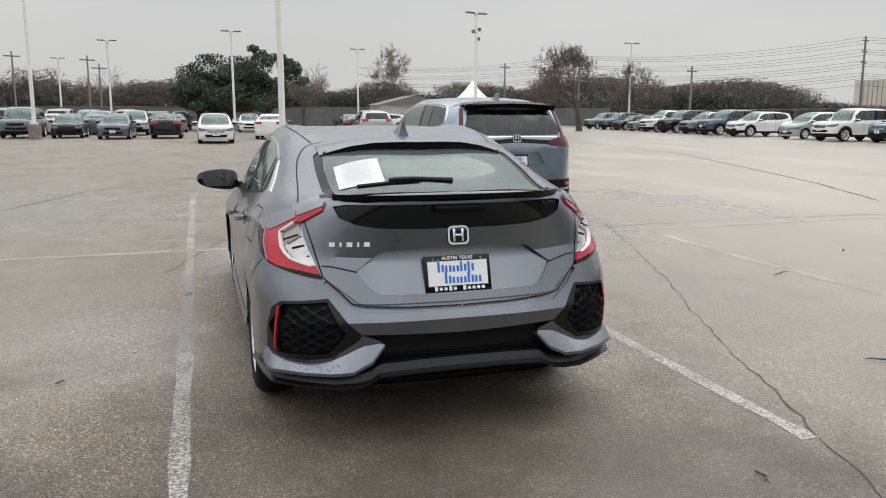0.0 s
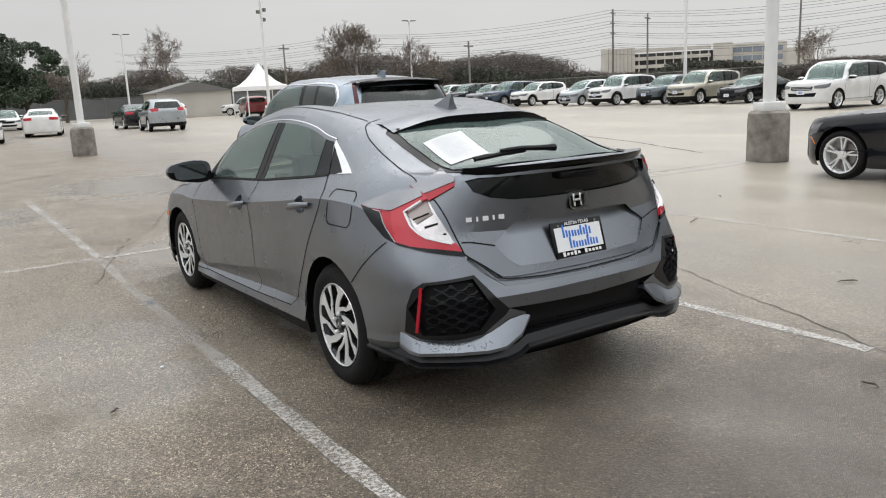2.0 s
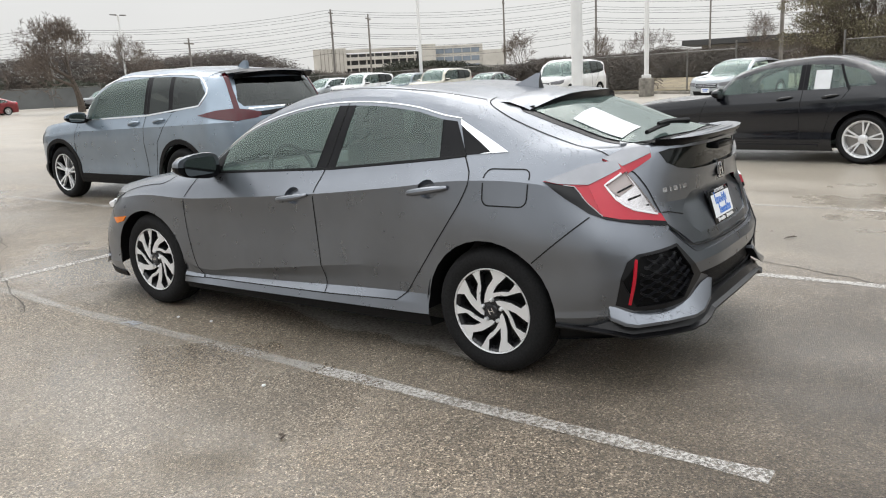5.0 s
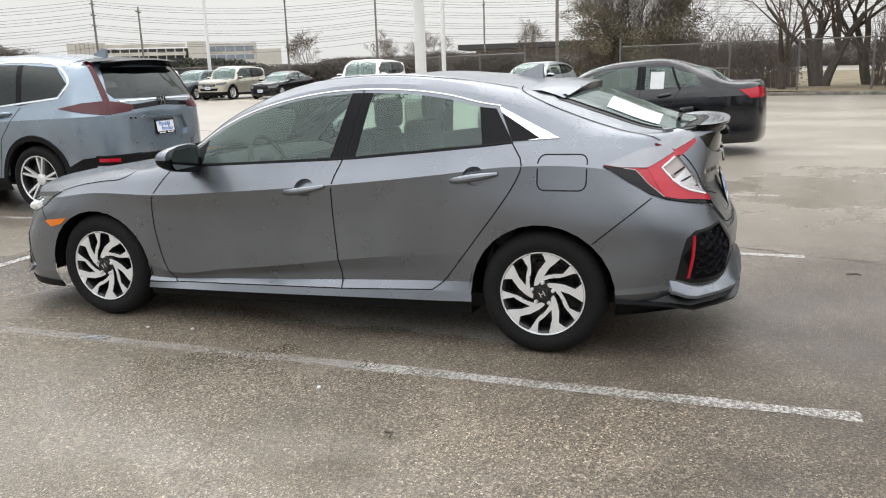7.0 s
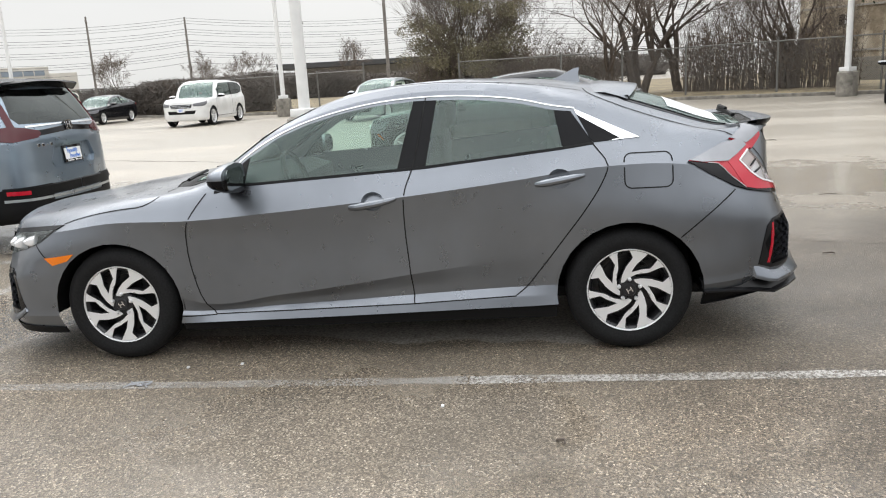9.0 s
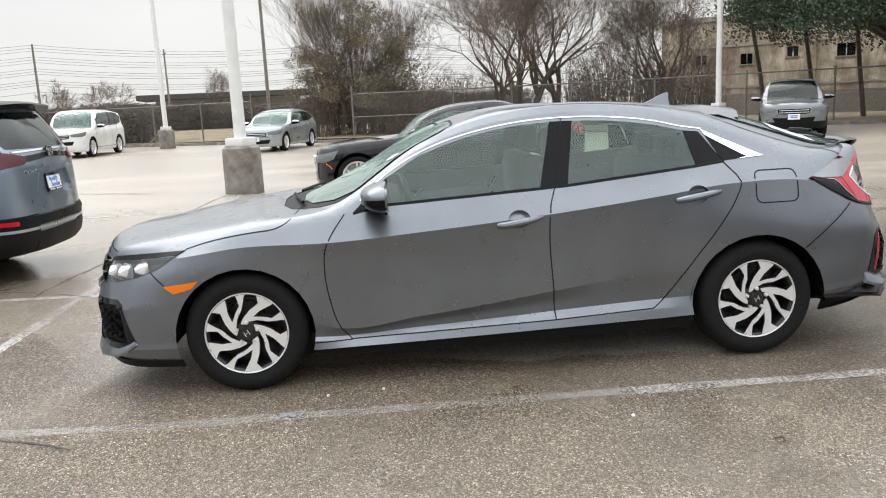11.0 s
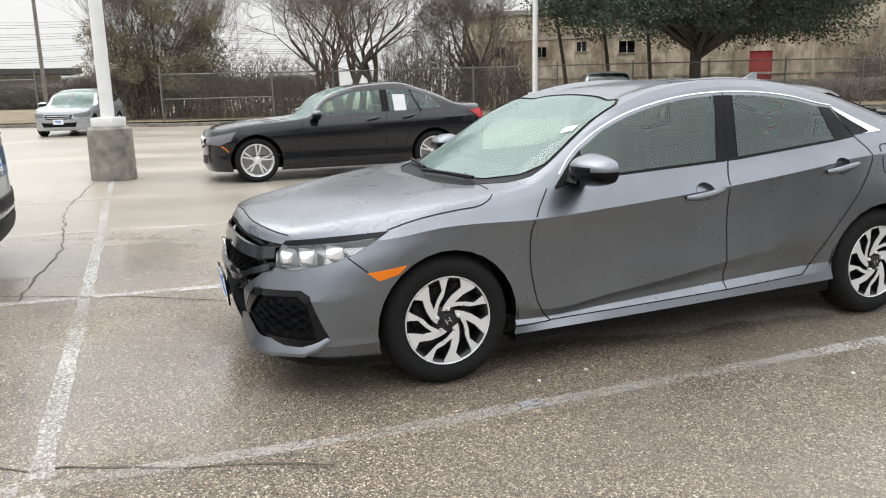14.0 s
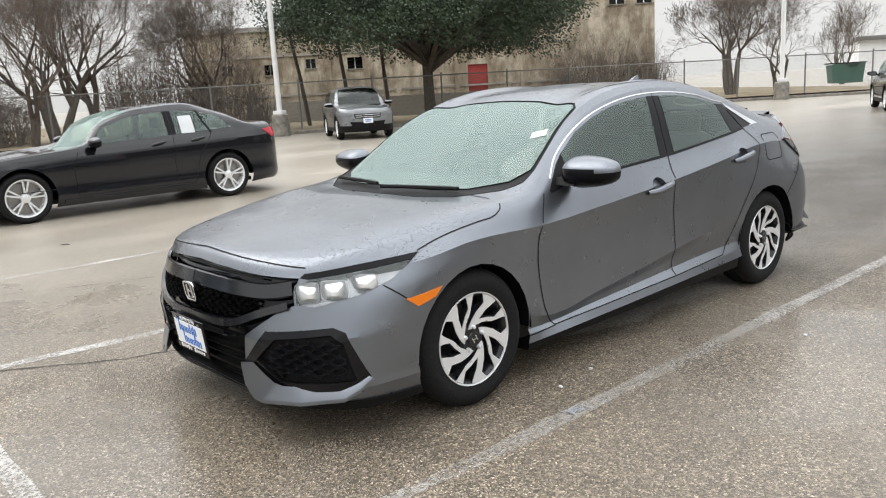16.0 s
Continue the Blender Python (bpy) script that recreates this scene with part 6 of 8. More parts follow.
    if p.get("clad"):
        band = body.cut([(F + .1, g - .1), (F + .1, g + .115), (R - .1, g + .135), (R - .1, g - .1)], 0, keep=lambda c: c.x > W * .5 and c.z < g + .2)
        sided("sill_cladding", pushed(band, 0.006), M["trim"], car, "black plastic cladding")
        rear_band = body.cut([(-.01, g - .1), (-.01, g + .20), (W, g + .20), (W, g - .1)], 90, keep=lambda c: c.y < -.3 and c.z < g + .25)
        part("rear_bumper", both(pushed(rear_band, 0.01)), M["trim"], car, "black lower rear bumper", 35)
        front_band = body.cut([(-.01, g - .1), (-.01, g + .20), (W, g + .20), (W, g - .1)], -90, keep=lambda c: c.y > wb + .3 and c.z < g + .25)
        part("front_bumper", both(pushed(front_band, 0.01)), M["trim"], car, "black lower front bumper", 35)
    # lamps and grille
    nz = p["nose"]
    gr = body.cut([(-.01, nz - .08), (W * .48, nz - .08), (W * .44, nz - .22), (-.01, nz - .24)], -90, keep=lambda c: c.y > wb)
    part("grille", both(pushed(gr, -0.015)), M["gloss_black"], car, "dark front grille", 35)
    lg = body.cut([(-.01, nz - .34), (W * .62, nz - .32), (W * .55, nz - .46), (-.01, nz - .46)], -90, keep=lambda c: c.y > wb)
    part("lower_grille", both(pushed(lg, -0.015)), M["trim"], car, "black lower grille", 35)
    hl = body.cut(flat(-50, [(W * .52, F - .06, nz - .06), (W * .90, F - .30, nz - .01), (W * .97, F - .48, nz + .03), (W * .96, F - .40, nz - .11), (W * .86, F - .24, nz - .17), (W * .54, F - .05, nz - .16)]), -50, keep=lambda c: c.y > wb)
    sided("headlamp", pushed(hl, 0.006), M["lens_white"], car, "clear headlamp")
    if p["suv"]:
        tl = flat(45, [(W * .93, R + .42, b1 + .02), (W * .72, R + .08, b1 + .06), (W * .55, R + .03, b1 + .02), (W * .56, R + .03, b1 - .10), (W * .86, R + .20, b1 - .12)])
    else:
        tl = flat(45, [(W * .93, R + .40, b1 - .05), (W * .80, R + .12, b1 - .02), (W * .50, R + .02, b1 - .02), (W * .50, R + .02, b1 - .16), (W * .90, R + .24, b1 - .17)])
    if not p.get("own_tail"):
        tail = body.cut(tl, 45, keep=lambda c: c.y < -.3)
        sided("tail_lamp", pushed(tail, 0.008), M["lens_red"], car, "red tail lamp")
    # trim strips and shut lines
    if detail:
        if p["suv"] and not extra:
            for dz in (.12, .18):
                bm = bmesh.new()
                body.ribbon(bm, [(0.0, nz - dz), (W * .42, nz - dz)], -90, .022, 0.0, thick=.010, step=.12)
                part("grille_bar", both(bm), M["chrome"], car, "bright grille bar", 30)
        if p.get("chrome"):
            bm = bmesh.new()
            top = [(cy - .30, bel(cy - .3) + .02), (wa + .03, (b0 + roof) / 2 - .015), (wt + .02, zt - .018), (bp, zt + .015), (re + .35, zt + .005)]
            end = [(re + .10, zt - .035), (re - .10, zt - .22), (re, bel(re) + .085)] if p["suv"] else [(re - .06, zt - .10), (re - .22, bel(re) + .05)]
            body.ribbon(bm, curved(top + end, 4) + [(bp, bel(bp) + .02), (cy - .30, bel(cy - .3) + .02)], 0, 0.022, 0.0, thick=0.006)
            sided("window_trim", bm, M[p["chrome"]], car, "trim strip round the windows")
        for pts in ([(cy - .12, bel(cy - .1)), (cy - .02, bel(cy) - .25), (cy - .04, g + .12)], [(bp, zt + .03), (bp, bel(bp)), (bp + .03, bel(bp) - .3), (bp, g + .12)], [(re + (.5 if p["suv"] else .12), bel(re)), (.42, bel(0) - .32), (.52, g + .12)], [(cy - .04, g + .12), (bp, g + .12), (.52, g + .12)]):
            bm = bmesh.new()
            body.ribbon(bm, pts, 0, 0.008 if detail == 2 else 0.014, 0.0015, step=0.06)
            sided("shut_line", bm, M["seam"], car)
        handle(car, body, bp + .22, bel(bp) - .075, mat, .2)
        handle(car, body, re + (.72 if p["suv"] else .34), bel(re) - .08, mat, .2)
    mirrors(car, cy - .32, b0 + .07, W + .02, mat, .95)
    seats(car, bp - .05, bp - .95, b0 - .55, .37, M["interior"])
    bm = bmesh.new()
    box(bm, 0, wb / 2, g + .05, W * 1.45, wb + .9, .06)
    part("floor_pan", bm, M["trim"], car, "dark underbody")
    bm = bmesh.new()
    box(bm, 0, cy - .15, b0 - .12, W * 1.55, .4, .2, .04)
    part("dashboard", bm, M["dash"], car)
    if detail:
        arch_liner(car, 0.0, r + .06, W * .5, W * .955, r)
        arch_liner(car, wb, r + .06, W * .5, W * .955, r)
    if p.get("rack"):
        for s in (-1, 1):
            bm = bmesh.new()
            tube(bm, [(s * W * .70, wt - .25, roof - .03), (s * W * .70, wt - .35, roof + .03), (s * W * .70, re + .25, roof + .025), (s * W * .70, re + .15, roof - .05)], .015, 6)
            part("roof_rail", bm, M["trim"], car, "black roof rail")
    if p.get("clad") and detail:
        for yc in (0.0, wb):
            bm = bmesh.new()
            body.ribbon(bm, [(yc + (r + .085) * math.cos(radians(a)), r + (r + .085) * math.sin(radians(a))) for a in range(-12, 193, 12)], 0, 0.062, 0.0, thick=0.010, step=.2)
            sided("arch_cladding", bm, M["trim"], car, "black plastic arch edge")
    if detail and not extra:
        q, n = body.drop(0, nz - .30, -90)
        bm = bmesh.new()
        box(bm, 0, q.y + .012, nz - .30, .31, .012, .155, .003)
        tag = part("front_plate", bm, M["paper"], car, "white dealer plate")
        bm = bmesh.new()
        for i in range(2):
            box(bm, 0, q.y + .019, nz - .275 - i * .045, .20 - .04 * i, .003, .025)
        part("plate_mark", bm, M["blue_ink"], tag)
    if extra:
        extra(car, body, p)
    part("body", both(body.bm), mat, car, smooth=18 if detail == 2 else 32)
    for s in (-1, 1):
        for y in (0.0, wb):
            wheel(car, s * (W - .115), y, r, .21, p.get("rim", r - .105), wheel_style, s)
    car.matrix_world = m
    return car, body


SUV = dict(F=3.56, R=-.99, W=.925, wb=2.66, r=.355, clear=.24, hood=1.06, nose=.88, cowl_y=2.30, top_y=1.48, roof_end=-.35, roof=1.66, belt0=1.03, belt1=1.13, tail_z=1.1, tail_y=-.8, hatch_y=-.70, suv=True, clad=True, rail=.74, roof_drop=.05)
SEDAN = dict(F=3.58, R=-1.02, W=.90, wb=2.81, r=.332, clear=.17, hood=.93, nose=.74, cowl_y=2.20, top_y=1.28, roof_end=.08, roof=1.435, belt0=.91, belt1=1.02, tail_z=1.075, tail_y=-.46, suv=False, rail=.70, roof_drop=.07)


def placed(x, y, yaw, tilt=0.0):
    return pose(x, y, gz(x, y), 0, tilt, yaw)


def crossover_tail(car, body, p):
    """Boomerang lamps, bright bar, plate and lower bumper of the blue-grey crossover."""
    W, R, b1, roof = p["W"], p["R"], p["belt1"], p["roof"]
    rear = lambda c: c.y < -.25
    for poly, mat, lab, nm in (
        (flat(40, [(W * .96, R + .62, 1.085), (W * .93, R + .34, 1.135), (W * .80, R + .14, 1.15), (W * .66, R + .10, 1.13), (W * .50, R + .06, 1.10), (W * .48, R + .05, 1.07), (W * .54, R + .05, 1.035), (W * .80, R + .14, 1.01), (W * .93, R + .34, 1.04)]), "lens_wine", "smoked red boomerang tail lamp", "boomerang_lamp"),
        (flat(60, [(W * .74, R + .12, 1.14), (W * .80, R + .15, 1.15), (W * .745, R + .33, 1.54), (W * .69, R + .32, 1.55)]), "lens_wine", "upright red lamp beside the rear window", "upright_lamp")):
        cutp = body.cut(poly, 40 if nm[0] == "b" else 60, keep=rear)
        sided(nm, pushed(cutp, .012), M[mat], car, lab)
    side = body.cut(flat(45, [(W * 1.03, -.44, .16), (W * 1.03, -.44, .47), (W * .99, R + .36, .575), (W * .82, R + .12, .60), (W * .5, R, .60), (W * .5, R, .16)]), 45, keep=lambda c: c.y < -.40 and c.z < .66)
    sided("bumper_corner", pushed(side, .012), M["trim"], car, "black lower corner of the rear bumper")
    bm = bmesh.new()
    body.ribbon(bm, [(0.0, 1.150), (W * .62, 1.140)], 90, .020, 0.0, thick=.010, step=.1)
    part("bright_bar", both(bm), M["chrome"], car, "bright bar under the rear window", 30)
    bm = bmesh.new()
    body.ribbon(bm, [(0.0, 1.105), (W * .52, 1.075)], 90, .055, 0.0, thick=.004, step=.1)
    part("lamp_bridge", both(bm), M["gloss_black"], car, "black strip between the lamps", 30)
    sink = body.cut([(-.01, .955), (.30, .95), (.38, .80), (.34, .74), (-.01, .735)], 90, keep=rear)
    part("plate_recess", both(pushed(sink, -.03)), M["blue_grey"], car, "recess for the plate", 35)
    q, n = body.drop(0, .84, 90)
    plate(car, Matrix.Translation((0, q.y + .022, .845)) @ pose(0, 0, 0, 84, 0, 0), False)
    q, n = body.drop(0, 1.13, 90)
    badge(car, Matrix.Translation((0, q.y - .012, 1.13)) @ pose(0, 0, 0, 84, 0, 0), .11, .09)
    for z, wd, mat, lab in ((.545, .10, "trim", "black rear bumper band"), (.475, .03, "silver_paint", "silver skid strip")):
        bm = bmesh.new()
        body.ribbon(bm, curved([(0.0, z), (W * .5, z), (W * .80, z + .005), (W * .90, z + .01)]), 90, wd, 0.0, thick=.016, step=.08)
        part("bumper_band", both(bm), M[mat], car, lab, 30)
    bm = bmesh.new()
    body.ribbon(bm, flat(60, [(W * .74, R + .10, .545), (W * .88, R + .24, .555)]), 60, .045, .018, thick=.008, step=.05)
    sided("rear_reflector", bm, M["lens_red"], car, "red bumper reflector")
    bm = bmesh.new()
    for i in range(4):
        q, n = body.drop(.50 - i * .055, .96, 90)
        box(bm, -(.50 - i * .055), q.y - .002, .965, .040 if i != 2 else .02, .006, .028 if i != 2 else .008, .002)
    part("model_badge", bm, M["chrome"], car, "small chrome model badge")
    bm = bmesh.new()
    q, n = body.drop(0, -.62, "top")
    rows = []
    for x in (0, .2, .4, .56, .62):
        e = roof - .075 - (x / .62) ** 2 * .035
        rows.append([bm.verts.new(v) for v in ((x, -.45, e + .02), (x, -.75, e), (x, -.80 + .05 * (x / .62) ** 2, e - .02), (x, -.70, e - .075))])
    for a, b in zip(rows, rows[1:]):
        for i in range(3):
            bm.faces.new((a[i], b[i], b[i + 1], a[i + 1]))
    part("roof_spoiler", both(bm), M["satin_black"], car, "black roof-end spoiler", 40)
    bm = bmesh.new()
    tube(bm, [(.05, R + .10, 1.20), (-.10, R + .12, 1.215), (-.32, R + .14, 1.21)], .014, 6)
    part("rear_wiper", bm, M["trim"], car, "black rear wiper")
    bm = bmesh.new()
    prism(bm, [(-.10, roof - .03), (-.16, roof + .01), (-.24, roof + .045), (-.27, roof + .04), (-.28, roof - .06)], -.02, .02, "x")
    part("aerial_fin", bm, M["blue_grey"], car, "shark-fin aerial")


def saloon_extras(car, body, p):
    """Sheet in the window, twin grilles and sill strip of the black saloon."""
    q, n = body.drop(.66, 1.12, 0)
    bm = bmesh.new()
    rows = []
    for j in range(5):
        row = []
        for i in range(4):
            q, n = body.drop(.44 + .20 * i / 3, 1.00 + .25 * j / 4, 0)
            q = q + n * .004
            row.append(bm.verts.new((-q.x, q.y, q.z)))
        rows.append(row)
    for a, b in zip(rows, rows[1:]):
        for i in range(3):
            bm.faces.new((a[i], a[i + 1], b[i + 1], b[i]))
    part("window_sheet", bm, M["sheet"], car, "white sheet in the rear door window")
    for s in (-1, 1):
        bm = bmesh.new()
        q, n = body.drop(.14, .60, -90)
        prism(bm, round_poly(s * .15, .605, .24, .16, .04), q.y - .02, q.y + .012, "y")
        g = part("grille_ring", bm, M["chrome"], car, "bright kidney grille ring", 30)
        bm = bmesh.new()
        prism(bm, round_poly(s * .15, .605, .20, .125, .03), q.y - .02, q.y + .016, "y")
        part("grille_well", bm, M["gloss_black"], g)
    bm = bmesh.new()
    body.ribbon(bm, [(2.35, .235), (.55, .245)], 0, .05, 0.0, thick=.02)
    sided("sill_blade", bm, M["black_paint"], car, "glossy black sill blade")
    re, zt = p["roof_end"], p["roof"] - .105
    bm = bmesh.new()
    body.ribbon(bm, [(re + .26, zt - .01), (re + .20, 1.16), (re + .12, .985)], 0, .035, 0.0, thick=.004, step=.05)
    sided("quarter_post", bm, M["satin_black"], car, "black post before the quarter light")
    for z0, z1 in ((.80, .86), (.40, .46)):
        bm = bmesh.new()
        body.ribbon(bm, [(2.9, z0), (1.6, z0 + .02), (.5, z1)], 0, .010, 0.0, thick=.004, step=.06)
        sided("flank_crease", bm, M["black_paint"], car, "pressed crease along the flank")
    bm = bmesh.new()
    body.ribbon(bm, [(3.32, .56), (3.26, .52), (3.22, .47)], 0, .018, 0.0, thick=.004)
    sided("side_marker", bm, M["lens_amber"], car, "amber side marker")


# blue-grey crossover in the next bay
CROSSOVER, CROSSOVER_BODY = build_car("crossover_car", "wet blue-grey crossover car with black lower cladding", dict(SUV, chrome="chrome", W=.928, own_tail=True), M["blue_grey"], placed(2.72, 5.98, 0), 2, "petal", extra=crossover_tail)
# black saloon facing along the lane
SALOON, SALOON_BODY = build_car("black_saloon_car", "wet black four-door saloon car with silver alloy wheels", dict(SEDAN, F=3.58, R=-1.02, rim=.246), M["black_paint"], pose(8.60, -.47, 0, 0, 0, -2.5), 2, "split", extra=saloon_extras)

# ---- parked cars further off ----
SEDAN_S = dict(SEDAN, F=3.45, R=-.98, W=.88, wb=2.68, roof=1.43)
LIFT = dict(SUV, F=3.72, R=-1.05, W=.97, wb=2.78, r=.37, roof=1.80, hood=1.16, nose=.96, belt0=1.10, belt1=1.18, cowl_y=2.42, top_y=1.72, roof_end=-.45, hatch_y=-.86, rail=.82)
HATCH = dict(SUV, F=3.42, R=-.92, W=.87, wb=2.65, r=.32, clear=.19, roof=1.47, hood=.93, nose=.76, belt0=.92, belt1=1.02, cowl_y=2.25, top_y=1.35, roof_end=-.30, hatch_y=-.60, clad=False)
MINI = dict(HATCH, roof=1.62, hood=1.0, belt0=1.0, belt1=1.06, cowl_y=2.55, top_y=1.5)

build_car("white_suv_car", "white boxy three-row SUV parked by the fence", dict(LIFT, clad=False), M["white_paint"], placed(29.3, 13.95, 88), 1, "five")
build_car("silver_wagon_car", "pale silver compact hatchback parked by the fence", HATCH, M["silver_paint"], placed(26.4, 5.5, 75), 1, "ten")
build_car("grey_crossover_car", "weathered grey crossover car facing the lane", dict(SUV, F=3.5, W=.91, roof=1.66, screen="dark_glass"), M["grey_paint"], placed(19.95, -11.3, 64), 1, "five")
build_car("black_suv_car", "black SUV with red lamps at the lane's far end", SUV, M["black_paint"], placed(4.72, -20.9, -153), 1, "five")
ROW = "cars in the long row"
for kind, x, y, mat, lab, st in ((SEDAN, 36.0, 22.4, "black_paint", "black saloon car parked in a long row", "five"), (LIFT, 36.0, 25.6, "tan_paint", "pale gold SUV parked in a long row", "five"), (SUV, 36.3, 28.4, "teal_paint", "slate crossover car parked in a long row", "five"),
                                 (LIFT, 35.6, 31.4, "white_paint", "white SUV parked in a long row", "five"), (MINI, 36.1, 35.0, "silver_paint", "silver minivan parked in a long row", "ten"), (SUV, 36.6, 40.6, "white_paint", "white crossover car parked in a long row", "five"),
                                 (LIFT, 37.0, 44.2, "blue_paint", "dark SUV parked in a long row", "five"), (SUV, 37.6, 47.6, "grey_paint", "grey crossover car parked in a long row", "five"), (LIFT, 38.0, 51.0, "black_paint", "brown-black SUV parked in a long row", "five"),
                                 (LIFT, 38.6, 54.6, "white_paint", "white full-size SUV parked in a long row", "five"), (SEDAN_S, 39.2, 58.2, "grey_paint", "grey saloon car parked in a long row", "ten"), (SEDAN_S, 39.6, 61.6, "black_paint", "black saloon car parked in a long row", "ten"),
                                 (SUV, 40.2, 65.2, "teal_paint", "dark green crossover car parked in a long row", "five"), (SUV, 40.6, 69.0, "grey_paint", "grey crossover car parked in a long row", "five")):
    build_car("parked_car", lab, dict(kind), M[mat], placed(x, y, 90 + (x * 7 % 3) - 1), 1 if y < 45 else 0, st, group=ROW)
LEFT = "cars in the far rows"
for kind, x, y, yaw, mat, lab in ((LIFT, -11.2, 50.2, 180, "teal_paint", "slate pickup-sized SUV in the far rows"), (SEDAN_S, -8.6, 49.6, 182, "black_paint", "black saloon car in the far rows"), (SEDAN_S, -5.6, 46.8, 178, "teal_paint", "dark slate saloon car in the far rows"),
                                  (SEDAN_S, -2.9, 45.0, 0, "black_paint", "dark saloon car showing its red tail lamps"), (HATCH, -.3, 38.9, 180, "white_paint", "white hatchback car facing the lane"), (SEDAN_S, 2.9, 42.5, -10, "white_paint", "white saloon car in the far rows"),
                                  (HATCH, 2.9, 63, 178, "white_paint", "white compact car in the far rows"), (SUV, 8.3, 38.9, -4, "silver_paint", "silver crossover car seen from behind"), (SEDAN_S, 8.6, 46.5, 0, "black_paint", "black saloon car in the far rows"), (SEDAN_S, 10.6, 52, 0, "grey_paint", "grey saloon car in the far rows"),
                                  (SUV, 20.2, 57.5, -10, "red_paint", "dark red SUV near the tent"), (SUV, 24.5, 68, 60, "white_paint", "white crossover car near the tent"), (SEDAN_S, 28.5, 66, 80, "red_paint", "red saloon car near the tent"), (HATCH, 17.2, 70, 90, "white_paint", "white compact car near the tent")):
    build_car("parked_car", lab, dict(kind), M[mat], placed(x, y, yaw), 1 if y < 47 else 0, "ten", group=LEFT)
rng = random.Random(11)
tints = ["teal_paint", "white_paint", "black_paint", "silver_paint", "grey_paint", "blue_paint", "tan_paint", "red_paint"]
protos = {}
for i, (y, x0, x1) in enumerate(((55, -19, -4), (62, -22, 0), (68, -26, -2), (74, -30, 0))):
    x = x0
    while x < x1:
        shape, tint = rng.choice(("suv", "lift", "sedan")), rng.choice(tints)
        where = placed(x + rng.uniform(-.2, .2), y + rng.uniform(-.4, .4), rng.choice((0, 180)))
        key = (shape, tint)
        if key in protos:
            copy_thing(protos[key], where)
        else:
            protos[key], _ = build_car("parked_car", f"{tint.replace('_paint', '').replace('_', ' ')} {'saloon' if shape == 'sedan' else 'SUV'} car in the far rows", dict({"suv": SUV, "lift": LIFT, "sedan": SEDAN_S}[shape]), M[tint], where, 0, "five", group=LEFT)
        x += 2.75


# ---- lamp posts ----
def lamp_post(x, y, h, base=True, heads=2, yaw=0, cams=False, r=.105):
    z = gz(x, y)
    post = bpy.data.objects.new("lamp_post", None)
    scene.collection.objects.link(post)
    post.location = (x, y, z)
    post.rotation_euler = (0, 0, radians(yaw))
    tagged(post, "tall white steel lamp post on a concrete footing", "lamp post", "lamp posts")
    if base:
        bm = bmesh.new()
        lathe(bm, [(0, .83), (.28, .83), (.325, .79), (.335, .70), (.345, 0.0)], 14, "z")
        for v in bm.verts:
            v.co.x += .012 * noise.noise(v.co * 5 + Vector((x, y, 0)))
            v.co.y += .012 * noise.noise(v.co * 5 + Vector((y, x, 3)))
        part("footing", bm, M["concrete"], post, "round weathered concrete footing", 30)
    bm = bmesh.new()
    z0 = .83 if base else 0
    box(bm, 0, 0, z0 + .07, .38, .38, .14, .01)
    part("base_cover", bm, M["white_pole"], post, smooth=30)
    bm = bmesh.new()
    tube(bm, [(0, 0, z0), (0, 0, z0 + 3), (0, 0, h)], [r, r * .95, r * .8], 12)
    part("pole", bm, M["white_pole"], post, smooth=40)
    for s in ((-1, 1) if heads == 2 else (1,)):
        bm = bmesh.new()
        tube(bm, [(0, 0, h - .1), (s * .3, 0, h)], .03, 6)
        box(bm, s * .52, 0, h + .02, .62, .30, .09, .03)
        part("lamp_head", bm, M["galv"], post, "flat grey lamp head", 30)
    if cams:
        for k, (dx, dz) in enumerate(((.28, -1.0), (-.25, -1.15), (.2, -1.6))):
            bm = bmesh.new()
            box(bm, dx * .5, 0, h + dz + .08, abs(dx), .05, .05)
            lathe(bm, [(0.0, -.12), (.10, -.10), (.12, 0), (.11, .10), (0, .13)], 12, "z", pose(dx, 0, h + dz))
            part("camera_dome", bm, M["galv"], post, "grey security camera dome", 40)
    return post


for a in ((1.50, 21.8, 9.2, True, 2, 20), (9.28, 4.44, 9.2, True, 2, 60), (31.0, 11.5, 9.2, True, 2, 30), (-9.9, 44.9, 9.0, True, 2, 0), (16.3, 84.2, 8.6, True, 2, 0), (1.9, 65.8, 8.3, True, 2, 10), (-8.7, 74.5, 8.0, True, 2, 0), (-16.8, 100.7, 8.0, True, 2, 0), (42.1, 69.1, 8.7, True, 2, 0), (36.2, 28.2, 9.5, True, 2, 0), (23.3, -10.4, 7.0, True, 2, 30), (13.9, -31.7, 9.0, True, 2, 30)):
    lamp_post(*a)
lamp_post(16.5, 45.2, 7.9, True, 2, 20, cams=True)


# ---- kerb, verge and chain-link fence ----
EDGE = [(9.0, -38.5), (15.3, -31.0), (23.6, -11.6), (26.9, -5.7), (27.6, -1.0), (28.4, 3.4), (31.5, 8.2), (35.5, 16.0), (41.5, 24.0), (44.0, 40.0), (47.0, 78.0)]


def shifted(pts, d):
    out = []
    for i, p in enumerate(pts):
        a, b = Vector(pts[max(i - 1, 0)]), Vector(pts[min(i + 1, len(pts) - 1)])
        t = (b - a).normalized()
        out.append((p[0] + t.y * d, p[1] - t.x * d))
    return out


